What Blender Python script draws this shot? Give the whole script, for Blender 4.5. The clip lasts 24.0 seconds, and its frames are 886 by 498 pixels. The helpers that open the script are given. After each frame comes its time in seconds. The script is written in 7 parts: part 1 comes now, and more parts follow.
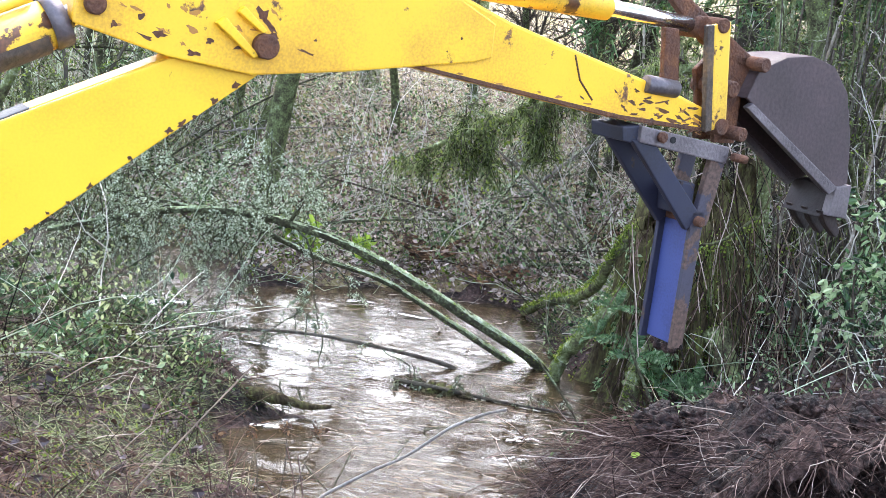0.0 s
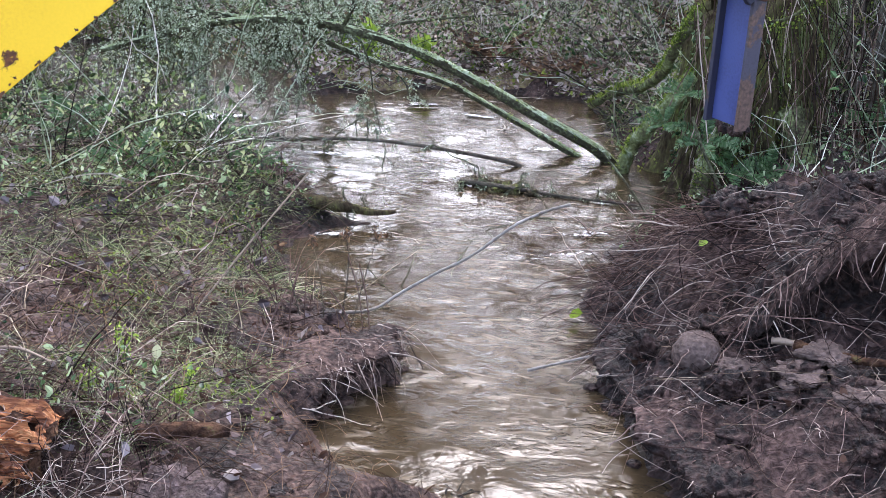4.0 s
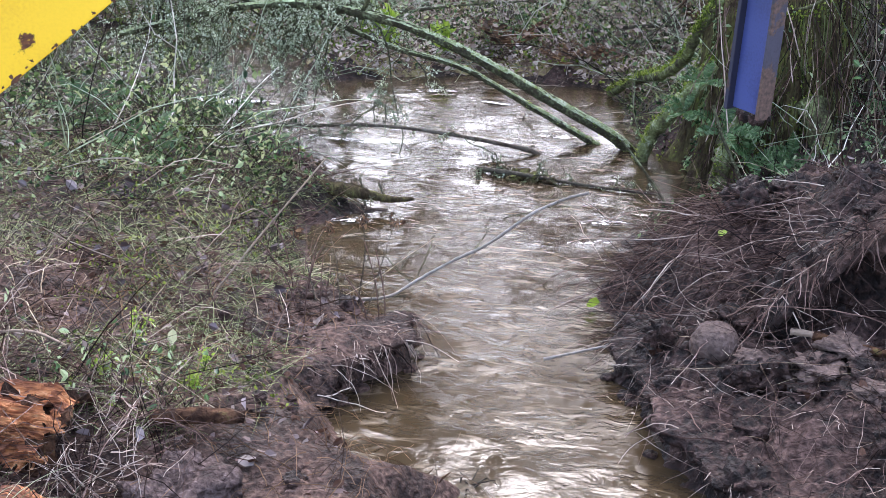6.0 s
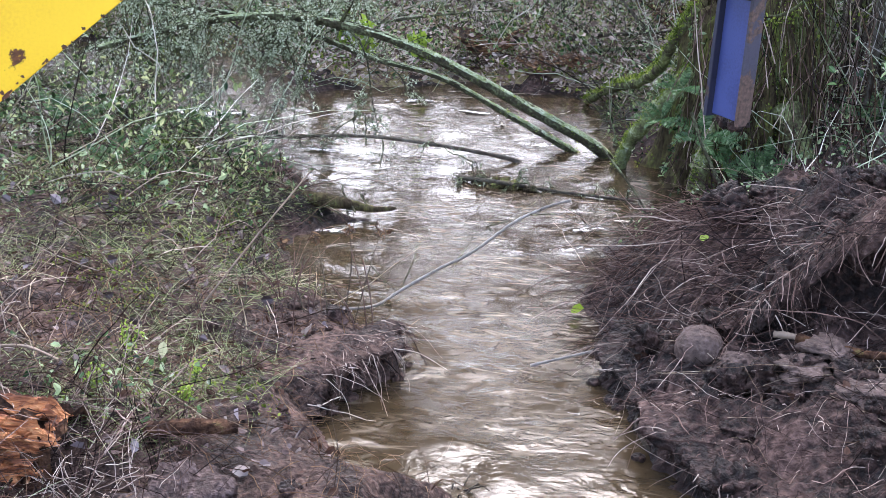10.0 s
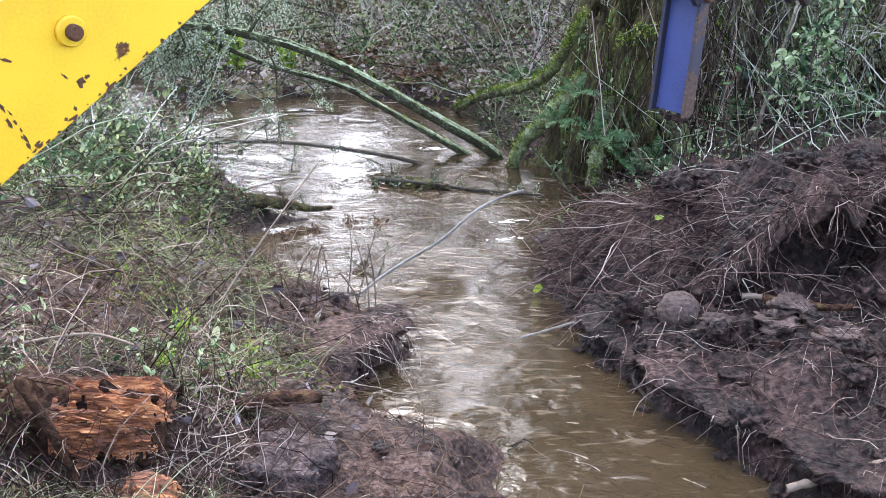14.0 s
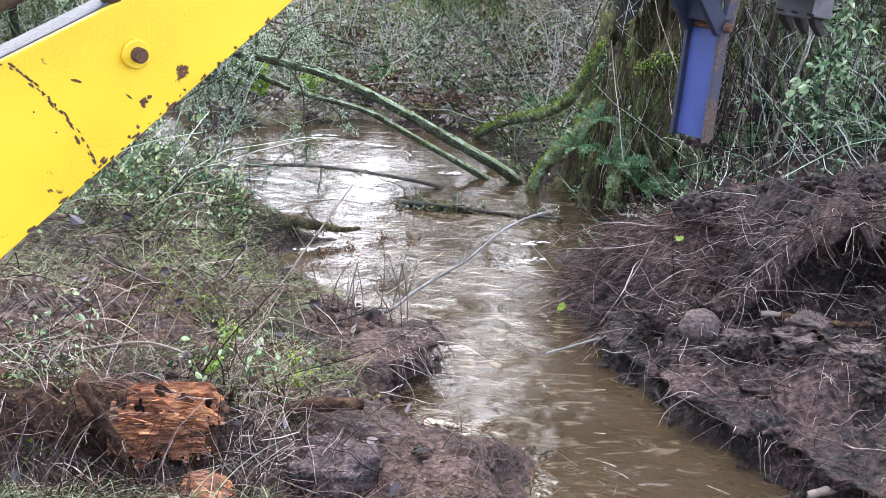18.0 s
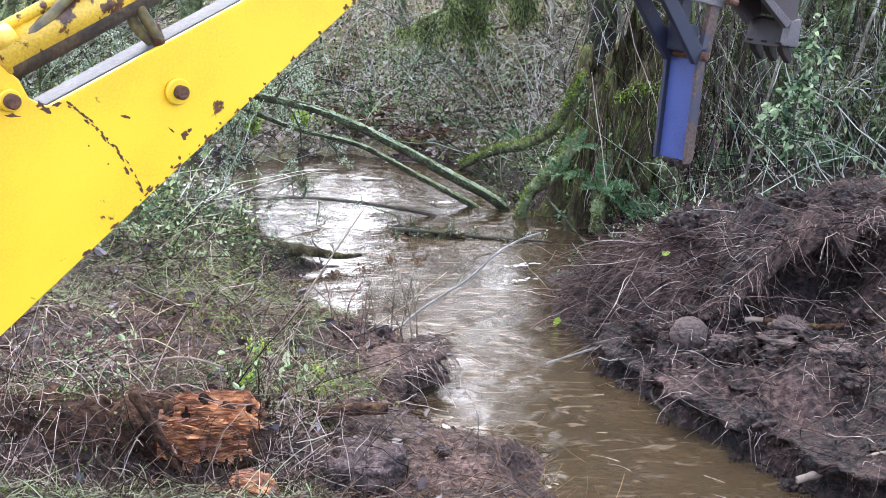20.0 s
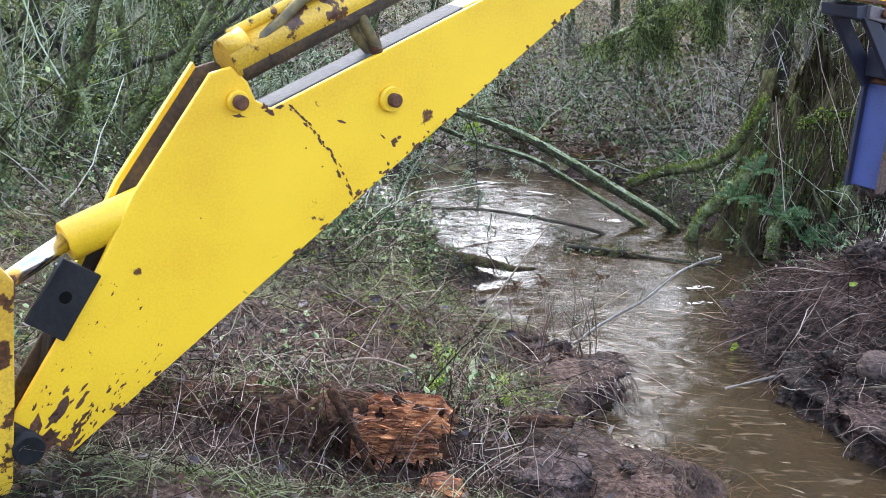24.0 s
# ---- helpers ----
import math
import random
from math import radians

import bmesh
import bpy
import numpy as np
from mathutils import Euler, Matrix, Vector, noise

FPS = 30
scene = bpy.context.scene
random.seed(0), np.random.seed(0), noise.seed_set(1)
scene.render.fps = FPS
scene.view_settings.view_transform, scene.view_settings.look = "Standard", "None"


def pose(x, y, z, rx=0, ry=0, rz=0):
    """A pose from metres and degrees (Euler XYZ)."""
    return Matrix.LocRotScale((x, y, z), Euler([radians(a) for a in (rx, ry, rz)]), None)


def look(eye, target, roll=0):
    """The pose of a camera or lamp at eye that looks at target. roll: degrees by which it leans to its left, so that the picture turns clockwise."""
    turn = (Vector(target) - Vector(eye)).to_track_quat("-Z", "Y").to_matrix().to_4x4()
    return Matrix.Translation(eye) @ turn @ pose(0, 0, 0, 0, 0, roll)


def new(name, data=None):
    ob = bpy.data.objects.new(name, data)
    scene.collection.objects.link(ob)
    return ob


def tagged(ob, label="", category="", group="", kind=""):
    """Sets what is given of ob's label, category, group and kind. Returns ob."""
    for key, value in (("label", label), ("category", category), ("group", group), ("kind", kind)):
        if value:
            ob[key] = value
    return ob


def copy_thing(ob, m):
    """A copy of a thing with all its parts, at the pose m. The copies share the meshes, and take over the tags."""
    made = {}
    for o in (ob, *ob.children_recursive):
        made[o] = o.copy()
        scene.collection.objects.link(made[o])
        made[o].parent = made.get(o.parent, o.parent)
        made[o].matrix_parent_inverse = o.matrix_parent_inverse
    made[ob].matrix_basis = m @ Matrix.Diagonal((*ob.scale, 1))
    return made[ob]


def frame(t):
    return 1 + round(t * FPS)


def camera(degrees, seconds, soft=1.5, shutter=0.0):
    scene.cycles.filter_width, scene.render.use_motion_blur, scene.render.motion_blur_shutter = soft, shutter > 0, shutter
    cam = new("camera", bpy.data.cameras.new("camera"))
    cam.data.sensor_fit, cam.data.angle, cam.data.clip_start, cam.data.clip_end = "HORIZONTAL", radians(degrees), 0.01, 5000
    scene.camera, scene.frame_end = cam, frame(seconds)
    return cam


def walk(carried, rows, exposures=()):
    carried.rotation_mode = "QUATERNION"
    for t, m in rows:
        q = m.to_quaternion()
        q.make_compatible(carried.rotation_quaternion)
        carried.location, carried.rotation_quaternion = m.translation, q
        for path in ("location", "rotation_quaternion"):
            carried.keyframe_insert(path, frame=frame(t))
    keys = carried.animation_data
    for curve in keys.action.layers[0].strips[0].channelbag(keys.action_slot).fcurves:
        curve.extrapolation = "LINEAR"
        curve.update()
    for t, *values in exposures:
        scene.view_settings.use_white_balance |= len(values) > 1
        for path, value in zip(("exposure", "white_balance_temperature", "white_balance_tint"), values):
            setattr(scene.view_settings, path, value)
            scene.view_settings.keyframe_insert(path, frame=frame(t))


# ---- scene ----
cam = camera(40.0, 24.0, 0.75)
PATH = [
    (0, (0.13, 0.158, 2.257), (0.027, 2.113, 1.847), 6.4),
    (0.5, (0.126, 0.183, 2.256), (0.014, 2.1, 1.697), 3.8),
    (0.6, (0.125, 0.174, 2.245), (-0.001, 2.085, 1.668), 3.3),
    (1, (0.165, 0.231, 2.238), (-0.002, 2.113, 1.582), 3.4),
    (1.5, (0.217, 0.26, 2.234), (0.023, 2.129, 1.55), 1.5),
    (2, (0.208, 0.27, 2.224), (0.017, 2.133, 1.52), 1.7),
    (2.5, (0.207, 0.279, 2.225), (0.017, 2.134, 1.501), 2.0),
    (4.5, (0.217, 0.279, 2.217), (0.007, 2.128, 1.484), 2.1),
    (5, (0.216, 0.293, 2.22), (-0.022, 2.135, 1.479), 1.8),
    (5.5, (0.21, 0.297, 2.205), (-0.031, 2.137, 1.462), 2.3),
    (6, (0.214, 0.302, 2.208), (-0.013, 2.143, 1.459), 2.3),
    (6.5, (0.216, 0.297, 2.208), (0.001, 2.138, 1.456), 2.1),
    (7, (0.212, 0.299, 2.211), (0.002, 2.14, 1.457), 2.3),
    (7.5, (0.219, 0.304, 2.205), (0.01, 2.146, 1.453), 1.8),
    (8, (0.218, 0.301, 2.208), (0.011, 2.144, 1.461), 2.1),
    (8.5, (0.22, 0.295, 2.214), (0.014, 2.144, 1.48), 1.8),
    (9, (0.23, 0.29, 2.216), (0.021, 2.141, 1.489), 1.7),
    (9.5, (0.237, 0.284, 2.219), (0.016, 2.134, 1.491), 0.6),
    (11.5, (-0.376, 0.157, 2.232), (-0.357, 2.016, 1.492), 9.6),
    (12, (-0.48, 0.275, 2.201), (-0.438, 2.158, 1.528), 6.6),
    (12.5, (-0.615, 0.23, 2.186), (-0.485, 2.119, 1.542), 4.9),
    (13, (-0.873, 0.094, 2.16), (-0.541, 1.961, 1.526), 6.9),
    (13.5, (-0.938, -0.039, 2.158), (-0.597, 1.82, 1.503), 5.9),
    (14, (-0.876, -0.16, 2.154), (-0.636, 1.707, 1.478), 4.3),
    (14.5, (-0.874, -0.263, 2.158), (-0.63, 1.606, 1.489), 3.8),
    (15, (-0.947, -0.266, 2.144), (-0.739, 1.612, 1.489), 4.7),
    (15.5, (-0.958, -0.276, 2.139), (-0.8, 1.604, 1.476), 5.7),
    (16, (-0.954, -0.282, 2.151), (-0.77, 1.602, 1.505), 5.1),
    (16.5, (-0.934, -0.289, 2.156), (-0.724, 1.597, 1.522), 4.8),
    (17, (-0.92, -0.274, 2.157), (-0.692, 1.608, 1.519), 3.8),
    (17.5, (-0.939, -0.293, 2.16), (-0.732, 1.591, 1.521), 4.4),
    (19.5, (-1.272, -0.656, 2.179), (-0.896, 1.225, 1.614), 5.5),
    (20, (-1.226, -0.727, 2.188), (-0.944, 1.17, 1.621), 3.4),
    (20.5, (-1.2, -0.765, 2.187), (-0.957, 1.137, 1.621), 2.8),
    (21, (-1.186, -0.77, 2.187), (-0.948, 1.136, 1.63), 1.6),
    (21.5, (-1.19, -0.767, 2.183), (-0.962, 1.139, 1.623), 1.0),
    (22, (-1.183, -0.769, 2.182), (-0.981, 1.137, 1.61), 0.5),
    (22.5, (-1.192, -0.755, 2.176), (-1.026, 1.153, 1.6), 0.4),
    (23, (-1.196, -0.762, 2.178), (-1.067, 1.147, 1.596), 0.6),
    (23.5, (-1.231, -0.755, 2.175), (-1.133, 1.157, 1.595), 1.8),
    (24, (-1.447, -0.752, 2.174), (-1.39, 1.168, 1.616), 4.6),
]
walk(cam, [(t, look(eye, target, roll)) for t, eye, target, roll in PATH],
     [(0, 3.1, 6150, 13), (1.5, 2.76, 6050, 17), (9, 2.80, 6050, 17), (13, 2.92, 6050, 15), (16, 3.02, 6050, 14), (20, 3.08, 6100, 14), (24, 2.68, 6050, 11)])

# ---------------------------------------------------------------- light
world = bpy.data.worlds.new("overcast_sky")
scene.world = world
world.use_nodes = True
wn = world.node_tree
wn.nodes.clear()
sky = wn.nodes.new("ShaderNodeTexSky")
sky.sky_type = "NISHITA"
sky.sun_disc = False
sky.sun_elevation = radians(48)
sky.sun_rotation = radians(0)
sky.air_density = 1.0
sky.dust_density = 3.0
soft_sky = wn.nodes.new("ShaderNodeHueSaturation")
soft_sky.inputs["Saturation"].default_value = 0.7
back = wn.nodes.new("ShaderNodeBackground")
back.inputs["Strength"].default_value = 0.15
wout = wn.nodes.new("ShaderNodeOutputWorld")
wn.links.new(sky.outputs[0], soft_sky.inputs["Color"])
wn.links.new(soft_sky.outputs[0], back.inputs[0])
wn.links.new(back.outputs[0], wout.inputs[0])

sun_lamp = bpy.data.lights.new("sun", "SUN")
sun_lamp.energy = 0.74
sun_lamp.angle = radians(76)
sun_lamp.color = (1.0, 0.985, 0.965)
sun_ob = new("sun", sun_lamp)
sun_ob.matrix_world = look((0.0, 14.0, 11.0), (0, 4, 0))
scene.view_settings.exposure = 2.5


# ---------------------------------------------------------------- materials
def ramp_mat(name, stops, scale=6.0, detail=8.0, rough=(0.6, 0.9), bump=0.3, bump_scale=40.0, metal=0.0,
             fine=0.35, per_object=0.0, island=0.0, spec=0.5, coat=0.0, distance=0.02, stretch=(1, 1, 1)):
    """Colour by two scales of noise through a ramp of stops, with gloss and relief of their own."""
    m = bpy.data.materials.new(name)
    m.use_nodes = True
    nt = m.node_tree
    n, l = nt.nodes, nt.links
    p = n["Principled BSDF"]
    tc = n.new("ShaderNodeTexCoord")
    mp = n.new("ShaderNodeMapping")
    mp.inputs["Scale"].default_value = stretch
    l.new(tc.outputs["Object"], mp.inputs[0])
    big = n.new("ShaderNodeTexNoise")
    big.inputs["Scale"].default_value = scale
    big.inputs["Detail"].default_value = detail
    small = n.new("ShaderNodeTexNoise")
    small.inputs["Scale"].default_value = bump_scale
    small.inputs["Detail"].default_value = 6.0
    l.new(mp.outputs[0], big.inputs["Vector"])
    l.new(mp.outputs[0], small.inputs["Vector"])
    mix = n.new("ShaderNodeMix")
    mix.inputs[0].default_value = fine
    l.new(big.outputs[0], mix.inputs[2])
    l.new(small.outputs[0], mix.inputs[3])
    fac = mix.outputs[0]
    for use, node, sock in ((per_object, "ShaderNodeObjectInfo", "Random"), (island, "ShaderNodeNewGeometry", "Random Per Island")):
        if use:
            src = n.new(node)
            ma = n.new("ShaderNodeMath")
            ma.operation = "MULTIPLY_ADD"
            l.new(src.outputs[sock], ma.inputs[0])
            ma.inputs[1].default_value = use
            sub = n.new("ShaderNodeMath")
            sub.operation = "SUBTRACT"
            l.new(fac, sub.inputs[0])
            sub.inputs[1].default_value = use / 2
            l.new(sub.outputs[0], ma.inputs[2])
            fac = ma.outputs[0]
    cr = n.new("ShaderNodeValToRGB")
    els = cr.color_ramp.elements
    while len(els) < len(stops):
        els.new(0.5)
    for e, (at, col) in zip(els, stops):
        e.position, e.color = at, (*col, 1)
    l.new(fac, cr.inputs[0])
    l.new(cr.outputs[0], p.inputs["Base Color"])
    rr = n.new("ShaderNodeMapRange")
    rr.inputs["To Min"].default_value, rr.inputs["To Max"].default_value = rough
    rr.inputs["From Min"].default_value, rr.inputs["From Max"].default_value = 0.3, 0.7
    l.new(big.outputs[0], rr.inputs[0])
    l.new(rr.outputs[0], p.inputs["Roughness"])
    p.inputs["Metallic"].default_value = metal
    p.inputs["Specular IOR Level"].default_value = spec
    p.inputs["Coat Weight"].default_value = coat
    if bump:
        b = n.new("ShaderNodeBump")
        b.inputs["Strength"].default_value = bump
        b.inputs["Distance"].default_value = distance
        l.new(small.outputs[0], b.inputs["Height"])
        l.new(b.outputs[0], p.inputs["Normal"])
    return m


def painted_mat(name, paint, dark, rust, amount=0.65, scale=9.0, rough=0.32):
    """Old enamel paint: slightly faded, thinly soiled, chipped to rust in spots."""
    m = ramp_mat(name, [(0.36, dark), (0.52, paint), (0.8, tuple(min(1, c * 1.15) for c in paint))], scale=1.7, rough=(rough, rough + 0.2),
                 bump=0.03, bump_scale=110.0, fine=0.25)
    nt = m.node_tree
    n, l = nt.nodes, nt.links
    p = n["Principled BSDF"]
    cr = p.inputs["Base Color"].links[0].from_node
    tc = n.new("ShaderNodeTexCoord")
    chips = n.new("ShaderNodeTexNoise")
    chips.inputs["Scale"].default_value = scale
    chips.inputs["Detail"].default_value = 10.0
    chips.inputs["Roughness"].default_value = 0.62
    l.new(tc.outputs["Object"], chips.inputs["Vector"])
    st = n.new("ShaderNodeMapRange")
    st.inputs["From Min"].default_value, st.inputs["From Max"].default_value = amount, amount + 0.03
    l.new(chips.outputs[0], st.inputs[0])
    rc = n.new("ShaderNodeTexNoise")
    rc.inputs["Scale"].default_value = 60.0
    l.new(tc.outputs["Object"], rc.inputs["Vector"])
    rr = n.new("ShaderNodeValToRGB")
    rr.color_ramp.elements[0].position, rr.color_ramp.elements[0].color = 0.35, (*[c * 0.35 for c in rust], 1)
    rr.color_ramp.elements[1].position, rr.color_ramp.elements[1].color = 0.7, (*rust, 1)
    l.new(rc.outputs[0], rr.inputs[0])
    mx = n.new("ShaderNodeMix")
    mx.data_type = "RGBA"
    l.new(st.outputs[0], mx.inputs[0])
    l.new(cr.outputs[0], mx.inputs[6])
    l.new(rr.outputs[0], mx.inputs[7])
    l.new(mx.outputs[2], p.inputs["Base Color"])
    return m


MUD = ramp_mat("wet_mud", [(0.3, (0.004, 0.0026, 0.0022)), (0.45, (0.010, 0.0058, 0.0048)), (0.56, (0.046, 0.026, 0.021)), (0.68, (0.13, 0.083, 0.070)), (0.84, (0.22, 0.155, 0.135))], scale=3.5, spec=0.22, rough=(0.35, 0.85),
               bump=1.0, bump_scale=30.0, fine=0.5, distance=0.05)
SOIL = ramp_mat("brown_crumbly_soil", [(0.3, (0.007, 0.004, 0.0032)), (0.44, (0.022, 0.0128, 0.0100)), (0.56, (0.080, 0.049, 0.038)), (0.68, (0.17, 0.112, 0.092)), (0.84, (0.27, 0.195, 0.165))], scale=4.5, spec=0.2, rough=(0.4, 0.9),
                bump=1.0, bump_scale=45, fine=0.5, distance=0.03)
CLAY = ramp_mat("crumbly_clay", [(0.3, (0.03, 0.02, 0.016)), (0.55, (0.11, 0.078, 0.066)), (0.75, (0.22, 0.165, 0.145))], scale=9, spec=0.2, rough=(0.6, 0.95),
                bump=0.9, bump_scale=55.0, fine=0.5, distance=0.02)
YELLOW = painted_mat("yellow_enamel", (0.84, 0.52, 0.018), (0.70, 0.38, 0.02), (0.16, 0.055, 0.02))
MIDYELLOW = painted_mat("soiled_yellow_enamel", (0.84, 0.48, 0.018), (0.52, 0.26, 0.025), (0.22, 0.09, 0.035), amount=0.63, scale=7.0)
OLDYELLOW = painted_mat("worn_yellow_enamel", (0.74, 0.45, 0.03), (0.40, 0.22, 0.03), (0.13, 0.05, 0.02), amount=0.54, scale=11.0)
PURPLEEARTH = ramp_mat("purplish_earth", [(0.32, (0.014, 0.009, 0.0075)), (0.48, (0.062, 0.042, 0.038)), (0.6, (0.13, 0.096, 0.090)), (0.74, (0.27, 0.215, 0.20))], scale=14, spec=0.2, rough=(0.6, 0.95), bump=1.0, bump_scale=60, fine=0.5, distance=0.03)
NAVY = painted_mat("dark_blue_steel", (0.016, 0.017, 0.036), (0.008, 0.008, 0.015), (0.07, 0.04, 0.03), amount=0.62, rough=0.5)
BLUE = painted_mat("blue_web_paint", (0.044, 0.060, 0.19), (0.022, 0.028, 0.085), (0.10, 0.07, 0.06), amount=0.68, rough=0.35)
GREYSTEEL = ramp_mat("worn_steel", [(0.3, (0.07, 0.06, 0.065)), (0.6, (0.17, 0.145, 0.15)), (0.8, (0.3, 0.27, 0.26))], scale=5, rough=(0.35, 0.6), metal=0.5, bump=0.2, bump_scale=70)
BUCKETSTEEL = ramp_mat("bucket_steel", [(0.3, (0.030, 0.020, 0.020)), (0.55, (0.068, 0.047, 0.047)), (0.8, (0.12, 0.085, 0.078))], scale=4, rough=(0.5, 0.75), metal=0.2, bump=0.08, bump_scale=60)
RUST = ramp_mat("rusty_iron", [(0.3, (0.04, 0.018, 0.012)), (0.55, (0.12, 0.05, 0.025)), (0.8, (0.26, 0.12, 0.05))], scale=14, rough=(0.6, 0.9), metal=0.2, bump=0.5, bump_scale=80)
CHROME = ramp_mat("chromed_rod", [(0.3, (0.45, 0.44, 0.43)), (0.7, (0.8, 0.8, 0.8))], scale=6, rough=(0.1, 0.3), metal=1.0, bump=0.0)
RUBBER = ramp_mat("hose_rubber", [(0.3, (0.03, 0.025, 0.016)), (0.5, (0.12, 0.09, 0.035)), (0.75, (0.34, 0.24, 0.06))], scale=12, rough=(0.5, 0.8), bump=0.2)
# Black steel; also stands in for shade in the boom's recesses.
BLACKSTEELSHADE = ramp_mat("black_steel_and_shade", [(0.3, (0.008, 0.008, 0.009)), (0.7, (0.024, 0.022, 0.022))], scale=8, spec=0.2, rough=(0.4, 0.7), bump=0.2)
BARK = ramp_mat("dark_bark", [(0.3, (0.025, 0.020, 0.015)), (0.5, (0.075, 0.06, 0.045)), (0.7, (0.17, 0.16, 0.13))], scale=14, spec=0.09, rough=(0.7, 0.95), bump=0.8, bump_scale=50, fine=0.4, per_object=0.25)
MOSSBARK = ramp_mat("mossy_bark", [(0.32, (0.030, 0.022, 0.015)), (0.44, (0.08, 0.082, 0.042)), (0.56, (0.17, 0.205, 0.085)), (0.72, (0.46, 0.50, 0.37))], scale=11, spec=0.09, rough=(0.8, 1.0),
                    bump=1.0, bump_scale=60, fine=0.45, per_object=0.15)
LICHENBARK = ramp_mat("lichened_bark", [(0.32, (0.025, 0.02, 0.016)), (0.48, (0.055, 0.055, 0.032)), (0.6, (0.15, 0.175, 0.10)), (0.75, (0.40, 0.45, 0.33))], scale=13, spec=0.09, rough=(0.8, 1.0),
                      bump=0.9, bump_scale=60, fine=0.5, per_object=0.15)
MOSS = ramp_mat("moss", [(0.3, (0.035, 0.055, 0.01)), (0.5, (0.13, 0.19, 0.03)), (0.7, (0.30, 0.37, 0.08))], scale=8, spec=0.09, rough=(0.9, 1.0), bump=0.6, bump_scale=90, island=0.4)
DRAB = ramp_mat("drab_hanging_moss", [(0.3, (0.026, 0.036, 0.011)), (0.5, (0.10, 0.13, 0.052)), (0.7, (0.26, 0.31, 0.14))], scale=8, spec=0.09, rough=(0.9, 1.0), bump=0.3, bump_scale=90, island=0.5)
TWIG = ramp_mat("bare_twigs", [(0.26, (0.010, 0.007, 0.006)), (0.44, (0.06, 0.048, 0.038)), (0.6, (0.25, 0.215, 0.17)), (0.76, (0.62, 0.58, 0.50))], scale=3, spec=0.09, rough=(0.6, 0.9), bump=0.0, island=0.6)
DRYGRASS = ramp_mat("dry_stalks", [(0.28, (0.008, 0.0045, 0.003)), (0.52, (0.046, 0.028, 0.019)), (0.71, (0.16, 0.11, 0.075)), (0.9, (0.60, 0.52, 0.38))], scale=3, spec=0.09, rough=(0.6, 0.9), bump=0.0, island=0.7)
GREENGRASS = ramp_mat("green_grass", [(0.26, (0.014, 0.028, 0.009)), (0.5, (0.12, 0.18, 0.058)), (0.74, (0.46, 0.50, 0.26))], scale=3, spec=0.09, rough=(0.45, 0.7), bump=0.0, island=0.6)
IVY = ramp_mat("glossy_leaves", [(0.24, (0.014, 0.036, 0.014)), (0.5, (0.10, 0.19, 0.075)), (0.76, (0.42, 0.52, 0.29))], scale=3, rough=(0.16, 0.36), bump=0.0, island=0.7)
FERNGREEN = ramp_mat("fern_green", [(0.2, (0.026, 0.06, 0.020)), (0.5, (0.075, 0.155, 0.055)), (0.8, (0.20, 0.31, 0.14))], scale=5, rough=(0.22, 0.42), bump=0.0, island=0.4)
LIME = ramp_mat("fresh_leaves", [(0.2, (0.14, 0.24, 0.02)), (0.5, (0.28, 0.42, 0.04)), (0.8, (0.45, 0.58, 0.10))], scale=5, rough=(0.4, 0.6), bump=0.0, island=0.5)
LITTER = ramp_mat("fallen_leaves", [(0.2, (0.05, 0.026, 0.018)), (0.45, (0.13, 0.078, 0.058)), (0.65, (0.16, 0.115, 0.105)), (0.9, (0.24, 0.195, 0.185))], scale=4, spec=0.09, rough=(0.4, 0.8), bump=0.0, island=0.9)
PALELEAF = ramp_mat("pale_dead_leaf", [(0.3, (0.20, 0.165, 0.15)), (0.7, (0.40, 0.35, 0.33))], scale=20, rough=(0.4, 0.6), bump=0.1)
ROTWOOD = ramp_mat("rotten_orange_wood", [(0.34, (0.029, 0.011, 0.007)), (0.48, (0.189, 0.064, 0.025)), (0.58, (0.493, 0.203, 0.077)), (0.72, (0.750, 0.490, 0.252))], scale=9, rough=(0.75, 1.0), bump=1.0, bump_scale=30, fine=0.5,
                   stretch=(0.4, 2.2, 2.2), distance=0.03)
PALEWOOD = ramp_mat("barkless_wood", [(0.3, (0.09, 0.065, 0.045)), (0.6, (0.24, 0.18, 0.13)), (0.8, (0.45, 0.38, 0.30))], scale=8, rough=(0.6, 0.9), bump=0.4, bump_scale=40)

PURPLELEAF = ramp_mat("purplish_leaf", [(0.25, (0.03, 0.017, 0.018)), (0.5, (0.075, 0.054, 0.058)), (0.8, (0.15, 0.125, 0.135))], scale=9, rough=(0.35, 0.6), bump=0.1, island=0.7)
PALESTEM = ramp_mat("pale_stems", [(0.25, (0.10, 0.085, 0.07)), (0.5, (0.30, 0.275, 0.235)), (0.8, (0.60, 0.58, 0.52))], scale=4, rough=(0.6, 0.9), bump=0.0, island=0.6)
CRUST = ramp_mat("lichen_crust", [(0.3, (0.07, 0.10, 0.03)), (0.46, (0.22, 0.27, 0.14)), (0.62, (0.46, 0.52, 0.38)), (0.8, (0.62, 0.66, 0.56))], scale=18, spec=0.1, rough=(0.9, 1.0), bump=0.9, bump_scale=90, fine=0.5)
GREYPAINT = ramp_mat("scuffed_grey_paint", [(0.3, (0.03, 0.028, 0.028)), (0.55, (0.09, 0.088, 0.092)), (0.8, (0.17, 0.165, 0.17))], scale=8, rough=(0.6, 0.85), bump=0.2, bump_scale=60)
SLOPELITTER = ramp_mat("slope_litter", [(0.2, (0.09, 0.062, 0.05)), (0.5, (0.34, 0.265, 0.225)), (0.8, (0.62, 0.54, 0.49))], scale=4, spec=0.2, rough=(0.5, 0.9), bump=0.0, island=0.8)
